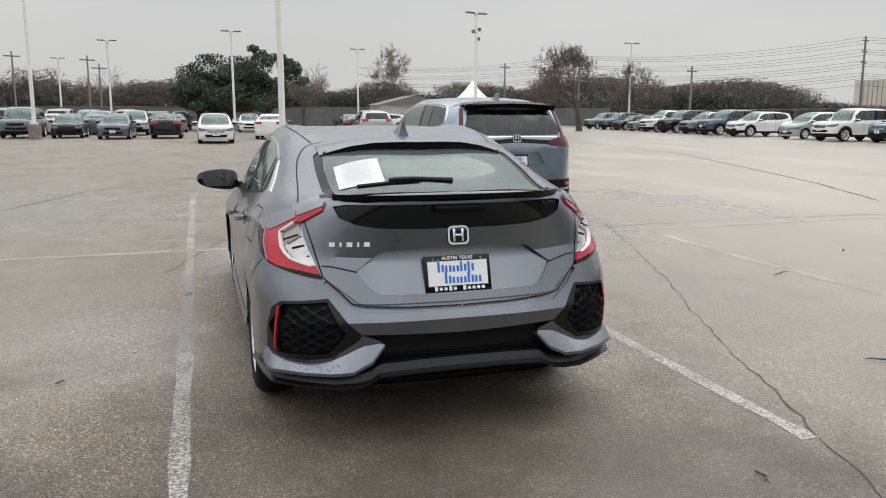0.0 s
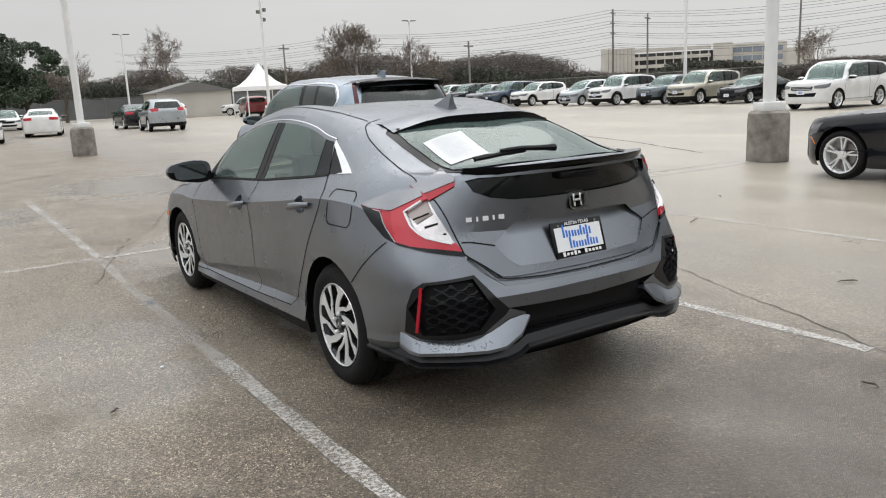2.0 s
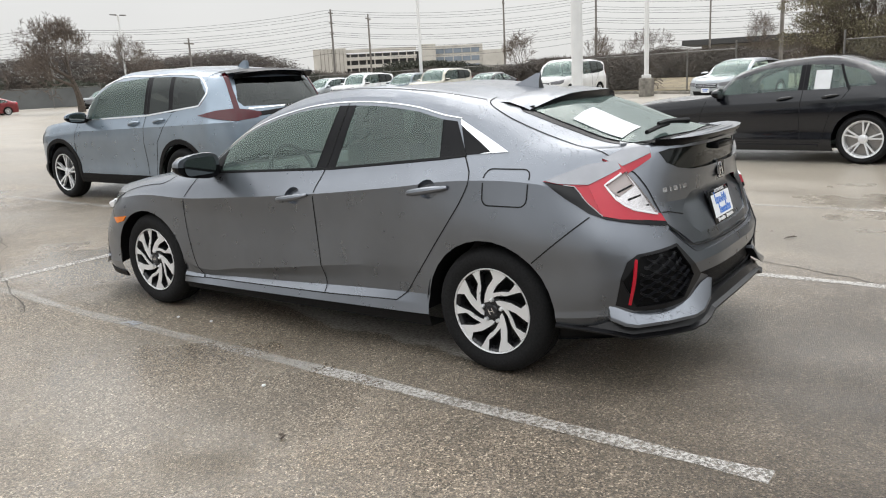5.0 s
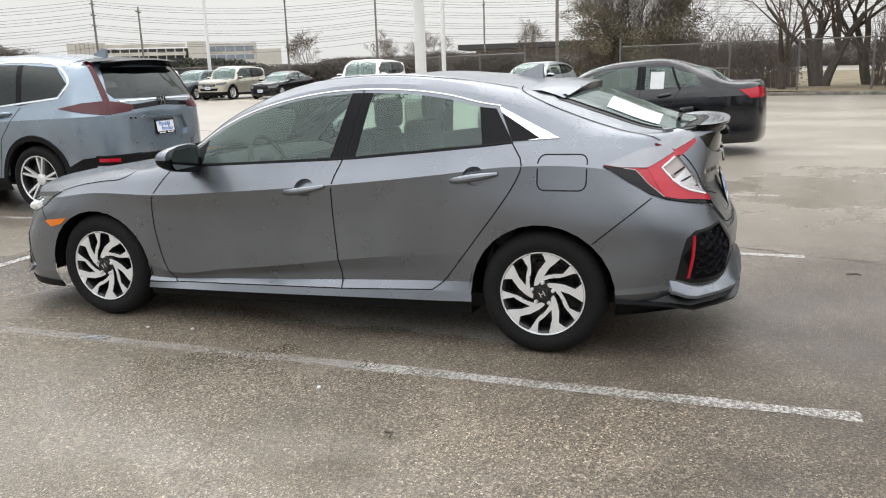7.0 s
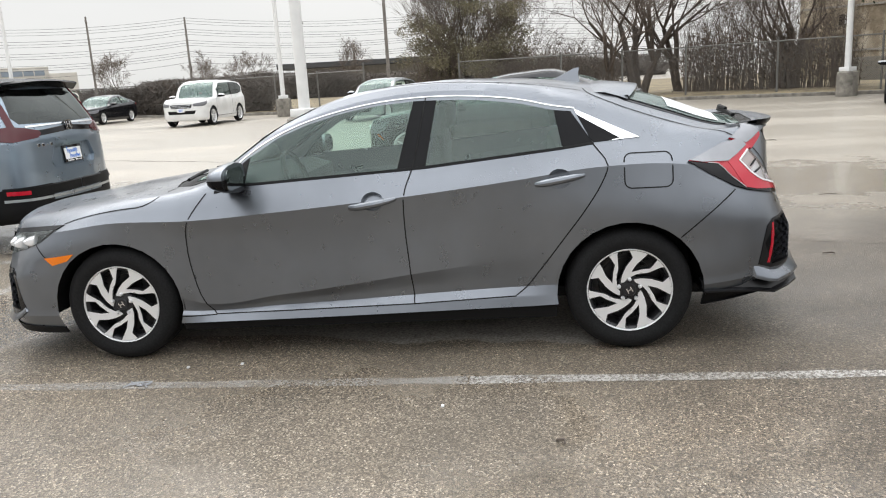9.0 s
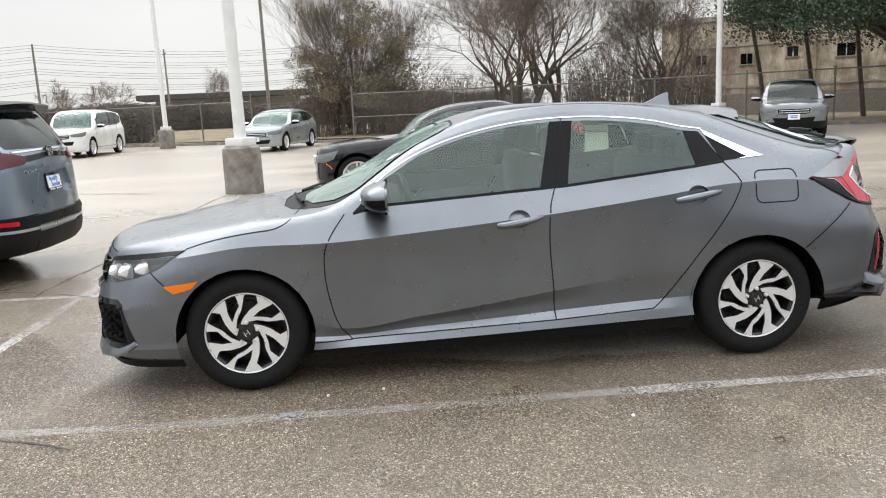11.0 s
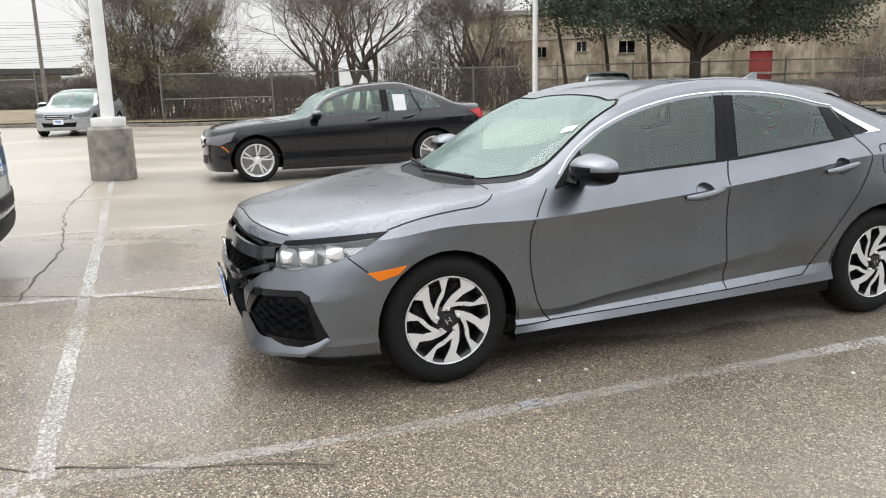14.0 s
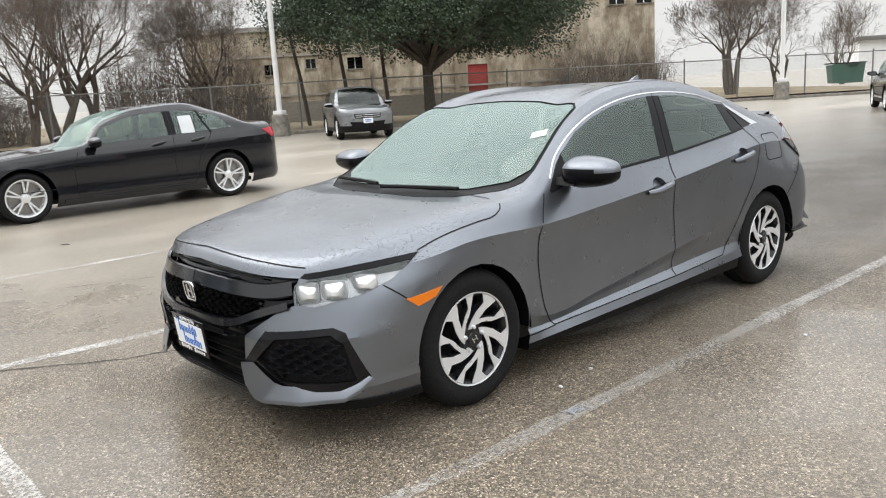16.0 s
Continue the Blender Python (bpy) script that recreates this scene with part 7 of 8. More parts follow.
bm = bmesh.new()
rows = []
for (a, b, c) in zip(EDGE, shifted(EDGE, .16), shifted(EDGE, .17)):
    z = gz(*a)
    rows.append([bm.verts.new(p) for p in ((*a, z - .02), (a[0], a[1], z + .11), (a[0] + (b[0] - a[0]) * .15, a[1] + (b[1] - a[1]) * .15, z + .13), (*b, z + .13), (*c, z - .02))])
for r, q in zip(rows, rows[1:]):
    for i in range(4):
        bm.faces.new((r[i], r[i + 1], q[i + 1], q[i]))
bmesh.ops.recalc_face_normals(bm, faces=bm.faces[:])
tagged(part("kerb", bm, M["concrete"], smooth=30), "low weathered concrete kerb along the lot", "kerb", kind="structure")
bm = bmesh.new()
rows = []
rng = random.Random(2)
for d in (.16, 1.0, 2.5, 5, 9, 15, 40):
    rows.append([bm.verts.new((x, y, gz(x, y) + .11 + rng.uniform(0, .10))) for x, y in shifted(EDGE, d)])
for r, q in zip(rows, rows[1:]):
    for i in range(len(r) - 1):
        bm.faces.new((r[i], r[i + 1], q[i + 1], q[i]))
bmesh.ops.recalc_face_normals(bm, faces=bm.faces[:])
for f in bm.faces:
    if f.normal.z < 0:
        f.normal_flip()
tagged(part("verge", bm, M["dry_grass"], smooth=60), "strip of dry winter grass behind the kerb", "grass", kind="structure")


def fence(pts, h, mid=False, screen=False, gap=2.9):
    """Posts, a top rail and woven wire along plan points."""
    thing = bpy.data.objects.new("chain_link_fence", None)
    scene.collection.objects.link(thing)
    tagged(thing, "weathered chain-link fence with a steel top rail", "fence", kind="structure")
    fine = []
    for a, b in zip(pts, pts[1:]):
        n = max(1, round(math.hypot(b[0] - a[0], b[1] - a[1]) / gap))
        fine += [(a[0] + (b[0] - a[0]) * i / n, a[1] + (b[1] - a[1]) * i / n) for i in range(n)]
    fine.append(pts[-1])
    for i, (x, y) in enumerate(fine):
        bm = bmesh.new()
        tall = h + (.12 if i else .35)
        tube(bm, [(x, y, gz(x, y)), (x, y, gz(x, y) + tall)], .038, 7)
        part("post", bm, M["galv"], thing, smooth=40)
    bm = bmesh.new()
    tube(bm, [(x, y, gz(x, y) + h) for x, y in fine], .026, 6)
    part("top_rail", bm, M["galv"], thing, smooth=40)
    if mid:
        bm = bmesh.new()
        tube(bm, [(x, y, gz(x, y) + h * .52) for x, y in fine[:2]], .024, 6)
        part("mid_rail", bm, M["galv"], thing, smooth=40)
    bm = bmesh.new()
    for (ax, ay), (bx, by) in zip(fine, fine[1:]):
        ln = math.hypot(bx - ax, by - ay)
        z = gz(ax, ay) + .12
        n = int(ln / .075)
        if screen:
            bm.faces.new([bm.verts.new(p) for p in ((ax, ay, z), (bx, by, z), (bx, by, z + h - .2), (ax, ay, z + h - .2))])
            continue
        ux, uy = (bx - ax) / ln, (by - ay) / ln
        for k in range(-int(h / .075), n):
            for sgn in (1, -1):
                s0, s1 = k * .075, k * .075 + h - .12
                c0, c1 = max(0, s0), min(ln, s1)
                if c1 <= c0:
                    continue
                za, zb = c0 - s0, c1 - s0
                if sgn < 0:
                    za, zb = h - .12 - za, h - .12 - zb
                p, q = Vector((ax + ux * c0, ay + uy * c0, z + za)), Vector((ax + ux * c1, ay + uy * c1, z + zb))
                w = Vector((0, 0, .0028))
                bm.faces.new([bm.verts.new(v) for v in (p - w, q - w, q + w, p + w)])
    if screen:
        part("screen", bm, M["screen_cloth"], thing, "grey privacy cloth")
    else:
        part("wire_mesh", bm, M["galv"], thing, "woven wire", kind="stuff")
    return thing


F_LINE = shifted(EDGE, .7)
fence(F_LINE[5::-1], 2.0, mid=True)
fence(F_LINE[6:], 1.9)
fence([(47, 82), (20, 84), (-10, 88), (-45, 92)], 2.2, screen=True, gap=6)


# ---- trees ----
def grow(bm_big, bm_small, p, d, length, radius, level, rng, up=.12, spread=.55, kids=(2, 3), wander=.22, smallest=.008):
    """One limb and what springs from it."""
    steps = 4 if level > 1 else 3
    pts, rad, dirs = [p.copy()], [radius], [d.copy()]
    for i in range(steps):
        d = (d + Vector((rng.uniform(-1, 1), rng.uniform(-1, 1), rng.uniform(-.6, 1))) * wander + Vector((0, 0, up))).normalized()
        p = p + d * length / steps
        pts.append(p.copy())
        dirs.append(d.copy())
        rad.append(max(smallest * .6, radius * (1 - .5 * (i + 1) / steps)))
    tube(bm_big if radius > .05 else bm_small, pts, rad, 7 if radius > .08 else (4 if radius > .02 else 3), cap=False)
    if level <= 0:
        return
    n = rng.randint(*kids) + (1 if level > 2 else 0)
    for i in range(n):
        k = rng.choice(range(max(1, steps - 2), steps + 1)) if i else steps
        side = dirs[k].orthogonal().normalized()
        side.rotate(Matrix.Rotation(rng.uniform(0, 6.28), 3, dirs[k]))
        nd = (dirs[k] * (1 - spread) + side * spread * rng.uniform(.7, 1.3)).normalized()
        grow(bm_big, bm_small, pts[k], nd, length * rng.uniform(.58, .82), rad[k] * rng.uniform(.55, .8), level - 1, rng, up, spread, kids, wander, smallest)


def bare_tree(x, y, h, seed, levels=6, r=.22, stems=1, spread=.5, label="leafless grey-brown tree with fine winter twigs", lean=0.0, kids=(2, 3), smallest=.008):
    rng = random.Random(seed)
    tree = bpy.data.objects.new("bare_tree", None)
    scene.collection.objects.link(tree)
    tree.location = (x, y, gz(x, y) + .05)
    tagged(tree, label, "tree", "bare trees")
    big, small = bmesh.new(), bmesh.new()
    for s in range(stems):
        a = rng.uniform(0, 6.28)
        d = Vector((math.cos(a) * (.35 if stems > 1 else .05) + lean, math.sin(a) * (.35 if stems > 1 else .05), 1)).normalized()
        grow(big, small, Vector((math.cos(a) * .15 * (stems > 1), math.sin(a) * .15 * (stems > 1), -.1)), d, h * .34, r, levels, rng, .06, spread, kids, .16, smallest)
    part("trunk", big, M["bark"], tree, smooth=50)
    part("crown", small, M["twig"], tree, "crown of bare twigs", smooth=50)
    return tree


def leaf_cloud(bm, centre, size, count, rng, leaf=.09):
    for _ in range(count):
        u = Vector((rng.gauss(0, 1), rng.gauss(0, 1), rng.gauss(0, 1))).normalized() * rng.uniform(.25, 1) ** .5
        c = Vector(centre) + Vector((u.x * size[0], u.y * size[1], u.z * size[2]))
        n = Vector((rng.uniform(-1, 1), rng.uniform(-1, 1), rng.uniform(-.3, 1))).normalized()
        a = n.orthogonal().normalized() * leaf * rng.uniform(.6, 1.4)
        b = n.cross(a) * .55
        bm.faces.new([bm.verts.new(c + q) for q in (-a, b, a, -b)])


def leafy_tree(x, y, h, rad, crown_z, seed, clumps=60, leaves=140, leaf=.10, stems=1, r=.24, label="dark green live oak with a dense spreading crown", mat="leaf"):
    rng = random.Random(seed)
    tree = bpy.data.objects.new("oak_tree", None)
    scene.collection.objects.link(tree)
    tree.location = (x, y, gz(x, y) + .05)
    tagged(tree, label, "tree", "evergreen trees")
    big, small = bmesh.new(), bmesh.new()
    tube(big, [(0, 0, -.1), (.05, 0, crown_z * .45), (0, .05, crown_z * .9)], [r, r * .8, r * .75], 10)
    crown = bmesh.new()
    for i in range(clumps):
        a, q = rng.uniform(0, 6.28), math.sqrt(rng.uniform(0, 1))
        zz = crown_z + (h - crown_z) * rng.uniform(0, 1) * math.sqrt(max(.05, 1 - q * q * .85))
        c = (rad * q * math.cos(a), rad * q * math.sin(a), zz)
        s = rad * rng.uniform(.16, .28)
        leaf_cloud(crown, c, (s, s, s * .6), leaves, rng, leaf)
        if i % 3 == 0:
            tube(small, [(0, 0, crown_z * rng.uniform(.6, .95)), (c[0] * .5, c[1] * .5, (crown_z + zz) * .5), c], [r * .38, r * .2, .02], 5, cap=False)
    part("trunk", big, M["bark"], tree, smooth=50)
    part("limb_tangle", small, M["bark"], tree, "dark crooked limbs", smooth=50)
    part("crown", crown, M[mat], tree, "crown of small dark leaves")
    return tree


def scrub(x, y, w, d, h, seed, count=260, leaves=1500, mat="dead_leaf", yaw=0.0):
    """A tangle of thin stems and dead leaves."""
    rng = random.Random(seed)
    bush = bpy.data.objects.new("thicket", None)
    scene.collection.objects.link(bush)
    bush.matrix_world = pose(x, y, gz(x, y), 0, 0, yaw)
    tagged(bush, "brown winter thicket of tangled stems and vines", "bush", "thickets")
    st, lf = bmesh.new(), bmesh.new()
    for i in range(count):
        px, py = rng.uniform(-w / 2, w / 2), rng.uniform(-d / 2, d / 2)
        top = h * rng.uniform(.45, 1.0) * (1 - .5 * abs(px) / (w / 2) * rng.uniform(.3, 1))
        pts, p = [], Vector((px, py, 0))
        dx, dy = rng.uniform(-.5, .5), rng.uniform(-.4, .4)
        for k in range(5):
            pts.append(Vector((px + dx * (k / 4) ** 1.5 * top * .6, py + dy * (k / 4) ** 1.5 * top * .5, top * math.sin(k / 4 * 1.45))))
        tube(st, pts, [.016, .013, .010, .007, .004], 3, cap=False)
        for _ in range(3):
            q = pts[rng.randint(2, 4)]
            e = q + Vector((rng.uniform(-.6, .6), rng.uniform(-.6, .6), rng.uniform(-.1, .7)))
            tube(st, [q, q.lerp(e, .5) + Vector((0, 0, .08)), e], [.007, .005, .003], 3, cap=False)
    for i in range(leaves // 30):
        px = rng.uniform(-w / 2, w / 2)
        leaf_cloud(lf, (px, rng.uniform(-d / 2, d / 2), h * rng.uniform(.06, .50)), (w * .09 + .2, d * .2, h * .15), 30, rng, .05)
    part("stem_tangle", st, M["twig"], bush, "tangled brown stems", kind="stuff")
    part("dead_foliage", lf, M[mat], bush, "dead brown leaves", kind="stuff")
    return bush


def far_wood(name, label, pts, h, depth, seed, mat, per_m=60, size=.55, twiggy=True):
    """A distant belt of trees: a ragged dense heart and many fine sprays with an uneven top."""
    rng = random.Random(seed)
    bm = bmesh.new()

    def top(x, y):
        return h * max(.3, .62 + .40 * noise.noise(Vector((x * .10, y * .10, seed))) + .20 * noise.noise(Vector((x * .45, y * .45, seed))))
    for a, b in zip(pts, pts[1:]):
        ln = math.hypot(b[0] - a[0], b[1] - a[1])
        n = int(ln / .7)
        back = None
        for i in range(n + 1):
            x, y = a[0] + (b[0] - a[0]) * i / n, a[1] + (b[1] - a[1]) * i / n
            e = top(x, y) * (.55 if twiggy else .72)
            col = [bm.verts.new((x + rng.uniform(-.5, .5), y + rng.uniform(-.5, .5), e * f + (rng.uniform(-.35, .35) if f else -.3))) for f in (0, .35, .7, 1.0)]
            if back:
                for k in range(3):
                    bm.faces.new((back[k], col[k], col[k + 1], back[k + 1]))
            back = col
        for i in range(int(ln * per_m)):
            t = rng.random()
            x, y = a[0] + (b[0] - a[0]) * t, a[1] + (b[1] - a[1]) * t
            z = top(x, y) * rng.uniform(0.02, 1) ** .55
            c = Vector((x + rng.uniform(-depth, depth), y + rng.uniform(-depth, depth), z))
            s = size * rng.uniform(.5, 1.4)
            if twiggy:
                u = Vector((rng.uniform(-1, 1), rng.uniform(-1, 1), rng.uniform(-.1, 1))).normalized() * s * .85
                v = u.cross(Vector((rng.uniform(-1, 1), rng.uniform(-1, 1), rng.uniform(-.5, .5)))).normalized() * s * .085
                bm.faces.new([bm.verts.new(c + q) for q in (-u - v, -u + v, u)])
            else:
                n = Vector((rng.uniform(-1, 1), rng.uniform(-1, 1), rng.uniform(-.5, .5))).normalized()
                u = n.orthogonal().normalized()
                u.rotate(Matrix.Rotation(rng.uniform(0, 6.28), 3, n))
                v = n.cross(u)
                bm.faces.new([bm.verts.new(c + q) for q in (u * s, v * s * .5, -u * s * .8, -v * s * .45)])
    tagged(part(name, bm, M[mat]), label, "trees", kind="stuff")


far_wood("far_woods", "distant belt of leafless brown winter woods", [(-70, 118), (-20, 122), (20, 124), (60, 115), (95, 100)], 9.4, 3, 1, "far_wood", 900, .50)
far_wood("far_woods", "distant belt of leafless brown winter woods", [(95, 100), (120, 70), (130, 20), (110, -20)], 4.4, 3, 2, "far_wood", 600, .42)
far_wood("far_hedge", "distant dark evergreen hedge and scrub", [(46, 90), (62, 84), (76, 70), (90, 58)], 4.9, 1.6, 3, "far_green", 520, .22, False)
far_wood("far_hedge", "distant dark evergreen hedge and scrub", [(14, 104), (30, 100), (42, 97)], 6.4, 1.6, 5, "far_green", 420, .22, False)
far_wood("far_hedge", "brown scrub along the fence of the lot", [(36.5, 14), (43, 24), (46, 36)], 3.2, 1.1, 6, "far_wood", 2200, .26)
far_wood("far_hedge", "brown scrub along the fence of the lot", [(60, 2), (66, 14), (70, 26)], 4.6, 1.6, 7, "far_wood", 1500, .34)
leafy_tree(1.8, 71, 6.7, 4.6, 1.9, 21, 90, 300, .10)
leafy_tree(5.4, 72, 8.0, 3.2, 2.2, 22, 55, 300, .10)
leafy_tree(-1.0, 73, 5.4, 2.6, 1.8, 23, 36, 260, .10)
for x, y, h, s, lv, rr in ((22, 88, 9.6, 5, 7, .25), (31.0, 58.6, 8.4, 9, 7, .32), (42.8, 70, 8.0, 3, 6, .2), (46, 72, 6.8, 8, 6, .18), (27, 64, 5.0, 12, 5, .12), (9.5, 80, 7.5, 6, 6, .2), (-24, 108, 9, 4, 6, .2), (-14, 106, 8.5, 2, 6, .2), (-36, 104, 9, 1, 6, .2), (70, 40, 6, 15, 6, .15), (78, 30, 6, 16, 6, .15), (84, 20, 6.5, 17, 6, .15), (64, 30, 5.5, 18, 6, .12)):
    bare_tree(x, y, h, s, lv, rr, smallest=.020)
# the scrubby corner behind the fence
scrub(33.2, 3.0, 4.8, 2.8, 4.6, 31, 420, 5200, "vine", yaw=90)
leafy_tree(33.4, 3.1, 7.0, 3.1, 1.6, 61, 110, 330, .038, r=.10, label="rounded tree overgrown with fine green-brown vines", mat="vine")
bare_tree(33.4, 4.0, 7.6, 41, 5, .075, 7, .28, "leafless multi-stemmed tree above a thicket", kids=(2, 4), smallest=.006)
bare_tree(33.8, 2.2, 7.0, 42, 5, .07, 7, .28, "leafless multi-stemmed tree above a thicket", kids=(2, 4), smallest=.006)
scrub(31.2, -1.0, 5.5, 2.0, 3.0, 33, 520, 4200, yaw=85)
bare_tree(30.9, -4.6, 9.8, 43, 7, .20, 3, .42, "tall leafless tree with many upright stems")
bare_tree(31.6, -6.6, 9.0, 44, 7, .18, 2, .42, "tall leafless tree with many upright stems")
bare_tree(28.6, -3.0, 7.5, 48, 6, .12, 2, .42, "tall leafless tree with many upright stems")
scrub(30.0, -8.6, 4.5, 2.5, 4.4, 35, 420, 3600, yaw=75)
bare_tree(29.2, -10.6, 7.4, 45, 7, .18, 3, .5, "leafless tree choked with brown vines")
scrub(28.4, -11.2, 3.0, 2.0, 3.6, 36, 200, 1800, yaw=70)
leafy_tree(22.6, -17.4, 8.2, 6.0, 3.3, 24, 220, 760, .055, r=.28)
for dx, s in ((0, 1), (1.3, 2), (2.5, 3)):
    bm = bmesh.new()
    tube(bm, [(27.6 - dx, -14.4 - dx * 1.1, 0), (27.1 - dx, -13.8 - dx * 1.1, 2.2), (26.8 - dx * 1.1, -13.2 - dx * 1.1, 4.4)], [.10, .085, .06], 7)
    tagged(part("leaning_trunk", bm, M["bark"], smooth=50), "bare leaning tree trunk by the old building", "tree", "leaning trunks")
scrub(24.4, -33.0, 6.5, 2.5, 4.2, 37, 460, 4200, yaw=55)
scrub(22.6, -26.6, 5.0, 1.2, 1.3, 38, 220, 1500, yaw=55)
bare_tree(19.0, -36.6, 7.6, 46, 7, .20, 3, .45, "spreading leafless tree beside the fence")
bare_tree(17.2, -38.6, 6.0, 47, 6, .14, 2, .45, "spreading leafless tree beside the fence")
bare_tree(21.5, -58, 6.5, 49, 6, .12, 3, .4)
bare_tree(14.0, -60, 8.5, 50, 6, .2, 2, .5)
far_wood("far_woods", "distant belt of leafless brown winter woods", [(20, -90), (0, -96), (-30, -92)], 10.0, 3, 8, "far_wood", 200, .6)

# added out of view: a dark belt for the car flanks to reflect
far_wood("far_woods", "added unseen belt of brown woods that darkens reflections", [(-62, -8), (-56, -42), (-30, -66), (4, -78)], 11.0, 3, 9, "far_wood", 70, .7)


# ---- buildings ----
def wall_frame(a, b):
    """A matrix whose x runs from a to b in plan and whose -y faces the lot."""
    d = Vector((b[0] - a[0], b[1] - a[1], 0))
    t = d.normalized()
    return Matrix(((t.x, -t.y, 0, a[0]), (t.y, t.x, 0, a[1]), (0, 0, 1, 0), (0, 0, 0, 1))), d.length


def old_building():
    """Stained cream commercial building with small windows and red shutters."""
    house = bpy.data.objects.new("old_building", None)
    scene.collection.objects.link(house)
    tagged(house, "stained cream rendered building with small windows", "building")
    m, ln = wall_frame((39.6, -14.2), (23.2, -35.4))
    # windows and shutters: position along the wall, foot, width, height
    holes = [(4.6, 2.75, .62, .55, "w"), (2.2, 2.85, .6, .5, "w"), (6.9, 3.0, .55, .5, "w"), (9.4, 2.85, .85, .62, "w"), (16.4, 1.15, 1.15, 1.55, "r"), (24.6, 5.6, .9, .9, "w"), (26.2, 5.6, .9, .9, "w"), (4.9, .55, .62, .55, "r")]
    bm = bmesh.new()
    xs = sorted({0, 22.0, ln} | {h[0] - h[2] / 2 for h in holes} | {h[0] + h[2] / 2 for h in holes})
    zs = sorted({0, 5.3, 9.5} | {h[1] for h in holes} | {h[1] + h[3] for h in holes})
    for x0, x1 in zip(xs, xs[1:]):
        for z0, z1 in zip(zs, zs[1:]):
            cx, cz = (x0 + x1) / 2, (z0 + z1) / 2
            if cx < 22.0 and cz > 5.3:
                continue
            hole = any(abs(cx - h[0]) < h[2] / 2 and h[1] < cz < h[1] + h[3] for h in holes)
            y = .22 if hole else 0
            bm.faces.new([bm.verts.new(m @ Vector(p)) for p in ((x0, y, z0), (x1, y, z0), (x1, y, z1), (x0, y, z1))])
            if hole:
                for p, q in (((x0, z0), (x1, z0)), ((x1, z0), (x1, z1)), ((x1, z1), (x0, z1)), ((x0, z1), (x0, z0))):
                    bm.faces.new([bm.verts.new(m @ Vector(v)) for v in ((p[0], 0, p[1]), (q[0], 0, q[1]), (q[0], .22, q[1]), (p[0], .22, p[1]))])
    for x0, x1, z in ((0, 22.0, 5.3), (22.0, ln, 9.5)):
        bm.faces.new([bm.verts.new(m @ Vector(p)) for p in ((x0, 0, z), (x1, 0, z), (x1, 12, z), (x0, 12, z))])
        bm.faces.new([bm.verts.new(m @ Vector(p)) for p in ((x0, 0, 0), (x0, 12, 0), (x0, 12, z), (x0, 0, z))])
        bm.faces.new([bm.verts.new(m @ Vector(p)) for p in ((x1, 0, 0), (x1, 12, 0), (x1, 12, z), (x1, 0, z))])
    bmesh.ops.recalc_face_normals(bm, faces=bm.faces[:])
    part("wall", bm, M["stucco"], house)
    bm = bmesh.new()
    box(bm, 11, -.05, 5.25, 22.2, .14, .28, .02, m)
    part("parapet", bm, M["brickwall"], house, "darker stained parapet")
    for z in (1.55, 3.75):
        bm = bmesh.new()
        box(bm, 11, -.03, z, 21.8, .08, .10, 0, m)
        part("string_course", bm, M["brickwall"], house)
    for x in (7.9, 11.8, 15.2, 19.0):
        bm = bmesh.new()
        box(bm, x, -.06, 2.6, .28, .14, 5.1, 0, m)
        part("pilaster", bm, M["stucco"], house)
    for x, z, w, h, kind in holes:
        if kind == "w":
            bm = bmesh.new()
            box(bm, x, .16, z + h / 2, w, .04, h, 0, m)
            win = part("window", bm, M["gloss_black"], house, "small dark window")
            bm = bmesh.new()
            box(bm, x, .12, z + h / 2, .05, .05, h, 0, m)
            part("mullion", bm, M["white_pole"], win)
            bm = bmesh.new()
            box(bm, x, -.03, z - .04, w + .16, .12, .07, 0, m)
            part("sill", bm, M["concrete"], win)
        else:
            bm = bmesh.new()
            box(bm, x, .17, z + h / 2, w, .03, h, 0, m)
            shutter = part("shutter", bm, M["red_door"], house, "faded red shutter")
            for i in range(6):
                bm = bmesh.new()
                box(bm, x, .14, z + h * (i + .5) / 6, w, .04, h / 6 - .02, .006, m)
                part("slat", bm, M["red_door"], shutter)
    # block wall at its foot, course by course
    base = bpy.data.objects.new("block_wall", None)
    scene.collection.objects.link(base)
    tagged(base, "low grey concrete block wall before the old building", "wall", kind="structure")
    shape = bmesh.new()
    box(shape, 0, 0, 0, .39, .16, .19, .008)
    me = bpy.data.meshes.new("block")
    shape.to_mesh(me)
    shape.free()
    me.materials.append(M["brickwall"])
    m2, l2 = wall_frame((33.6, -14.2), (23.0, -28.6))
    for row in range(6):
        for i in range(int(l2 / .4)):
            if row * 44 + i >= 300:
                continue
            blk = new("block", me)
            blk.parent = base
            blk.matrix_world = m2 @ pose(.2 + i * .4 + (.2 if row % 2 else 0), 0, .12 + row * .2)


old_building()


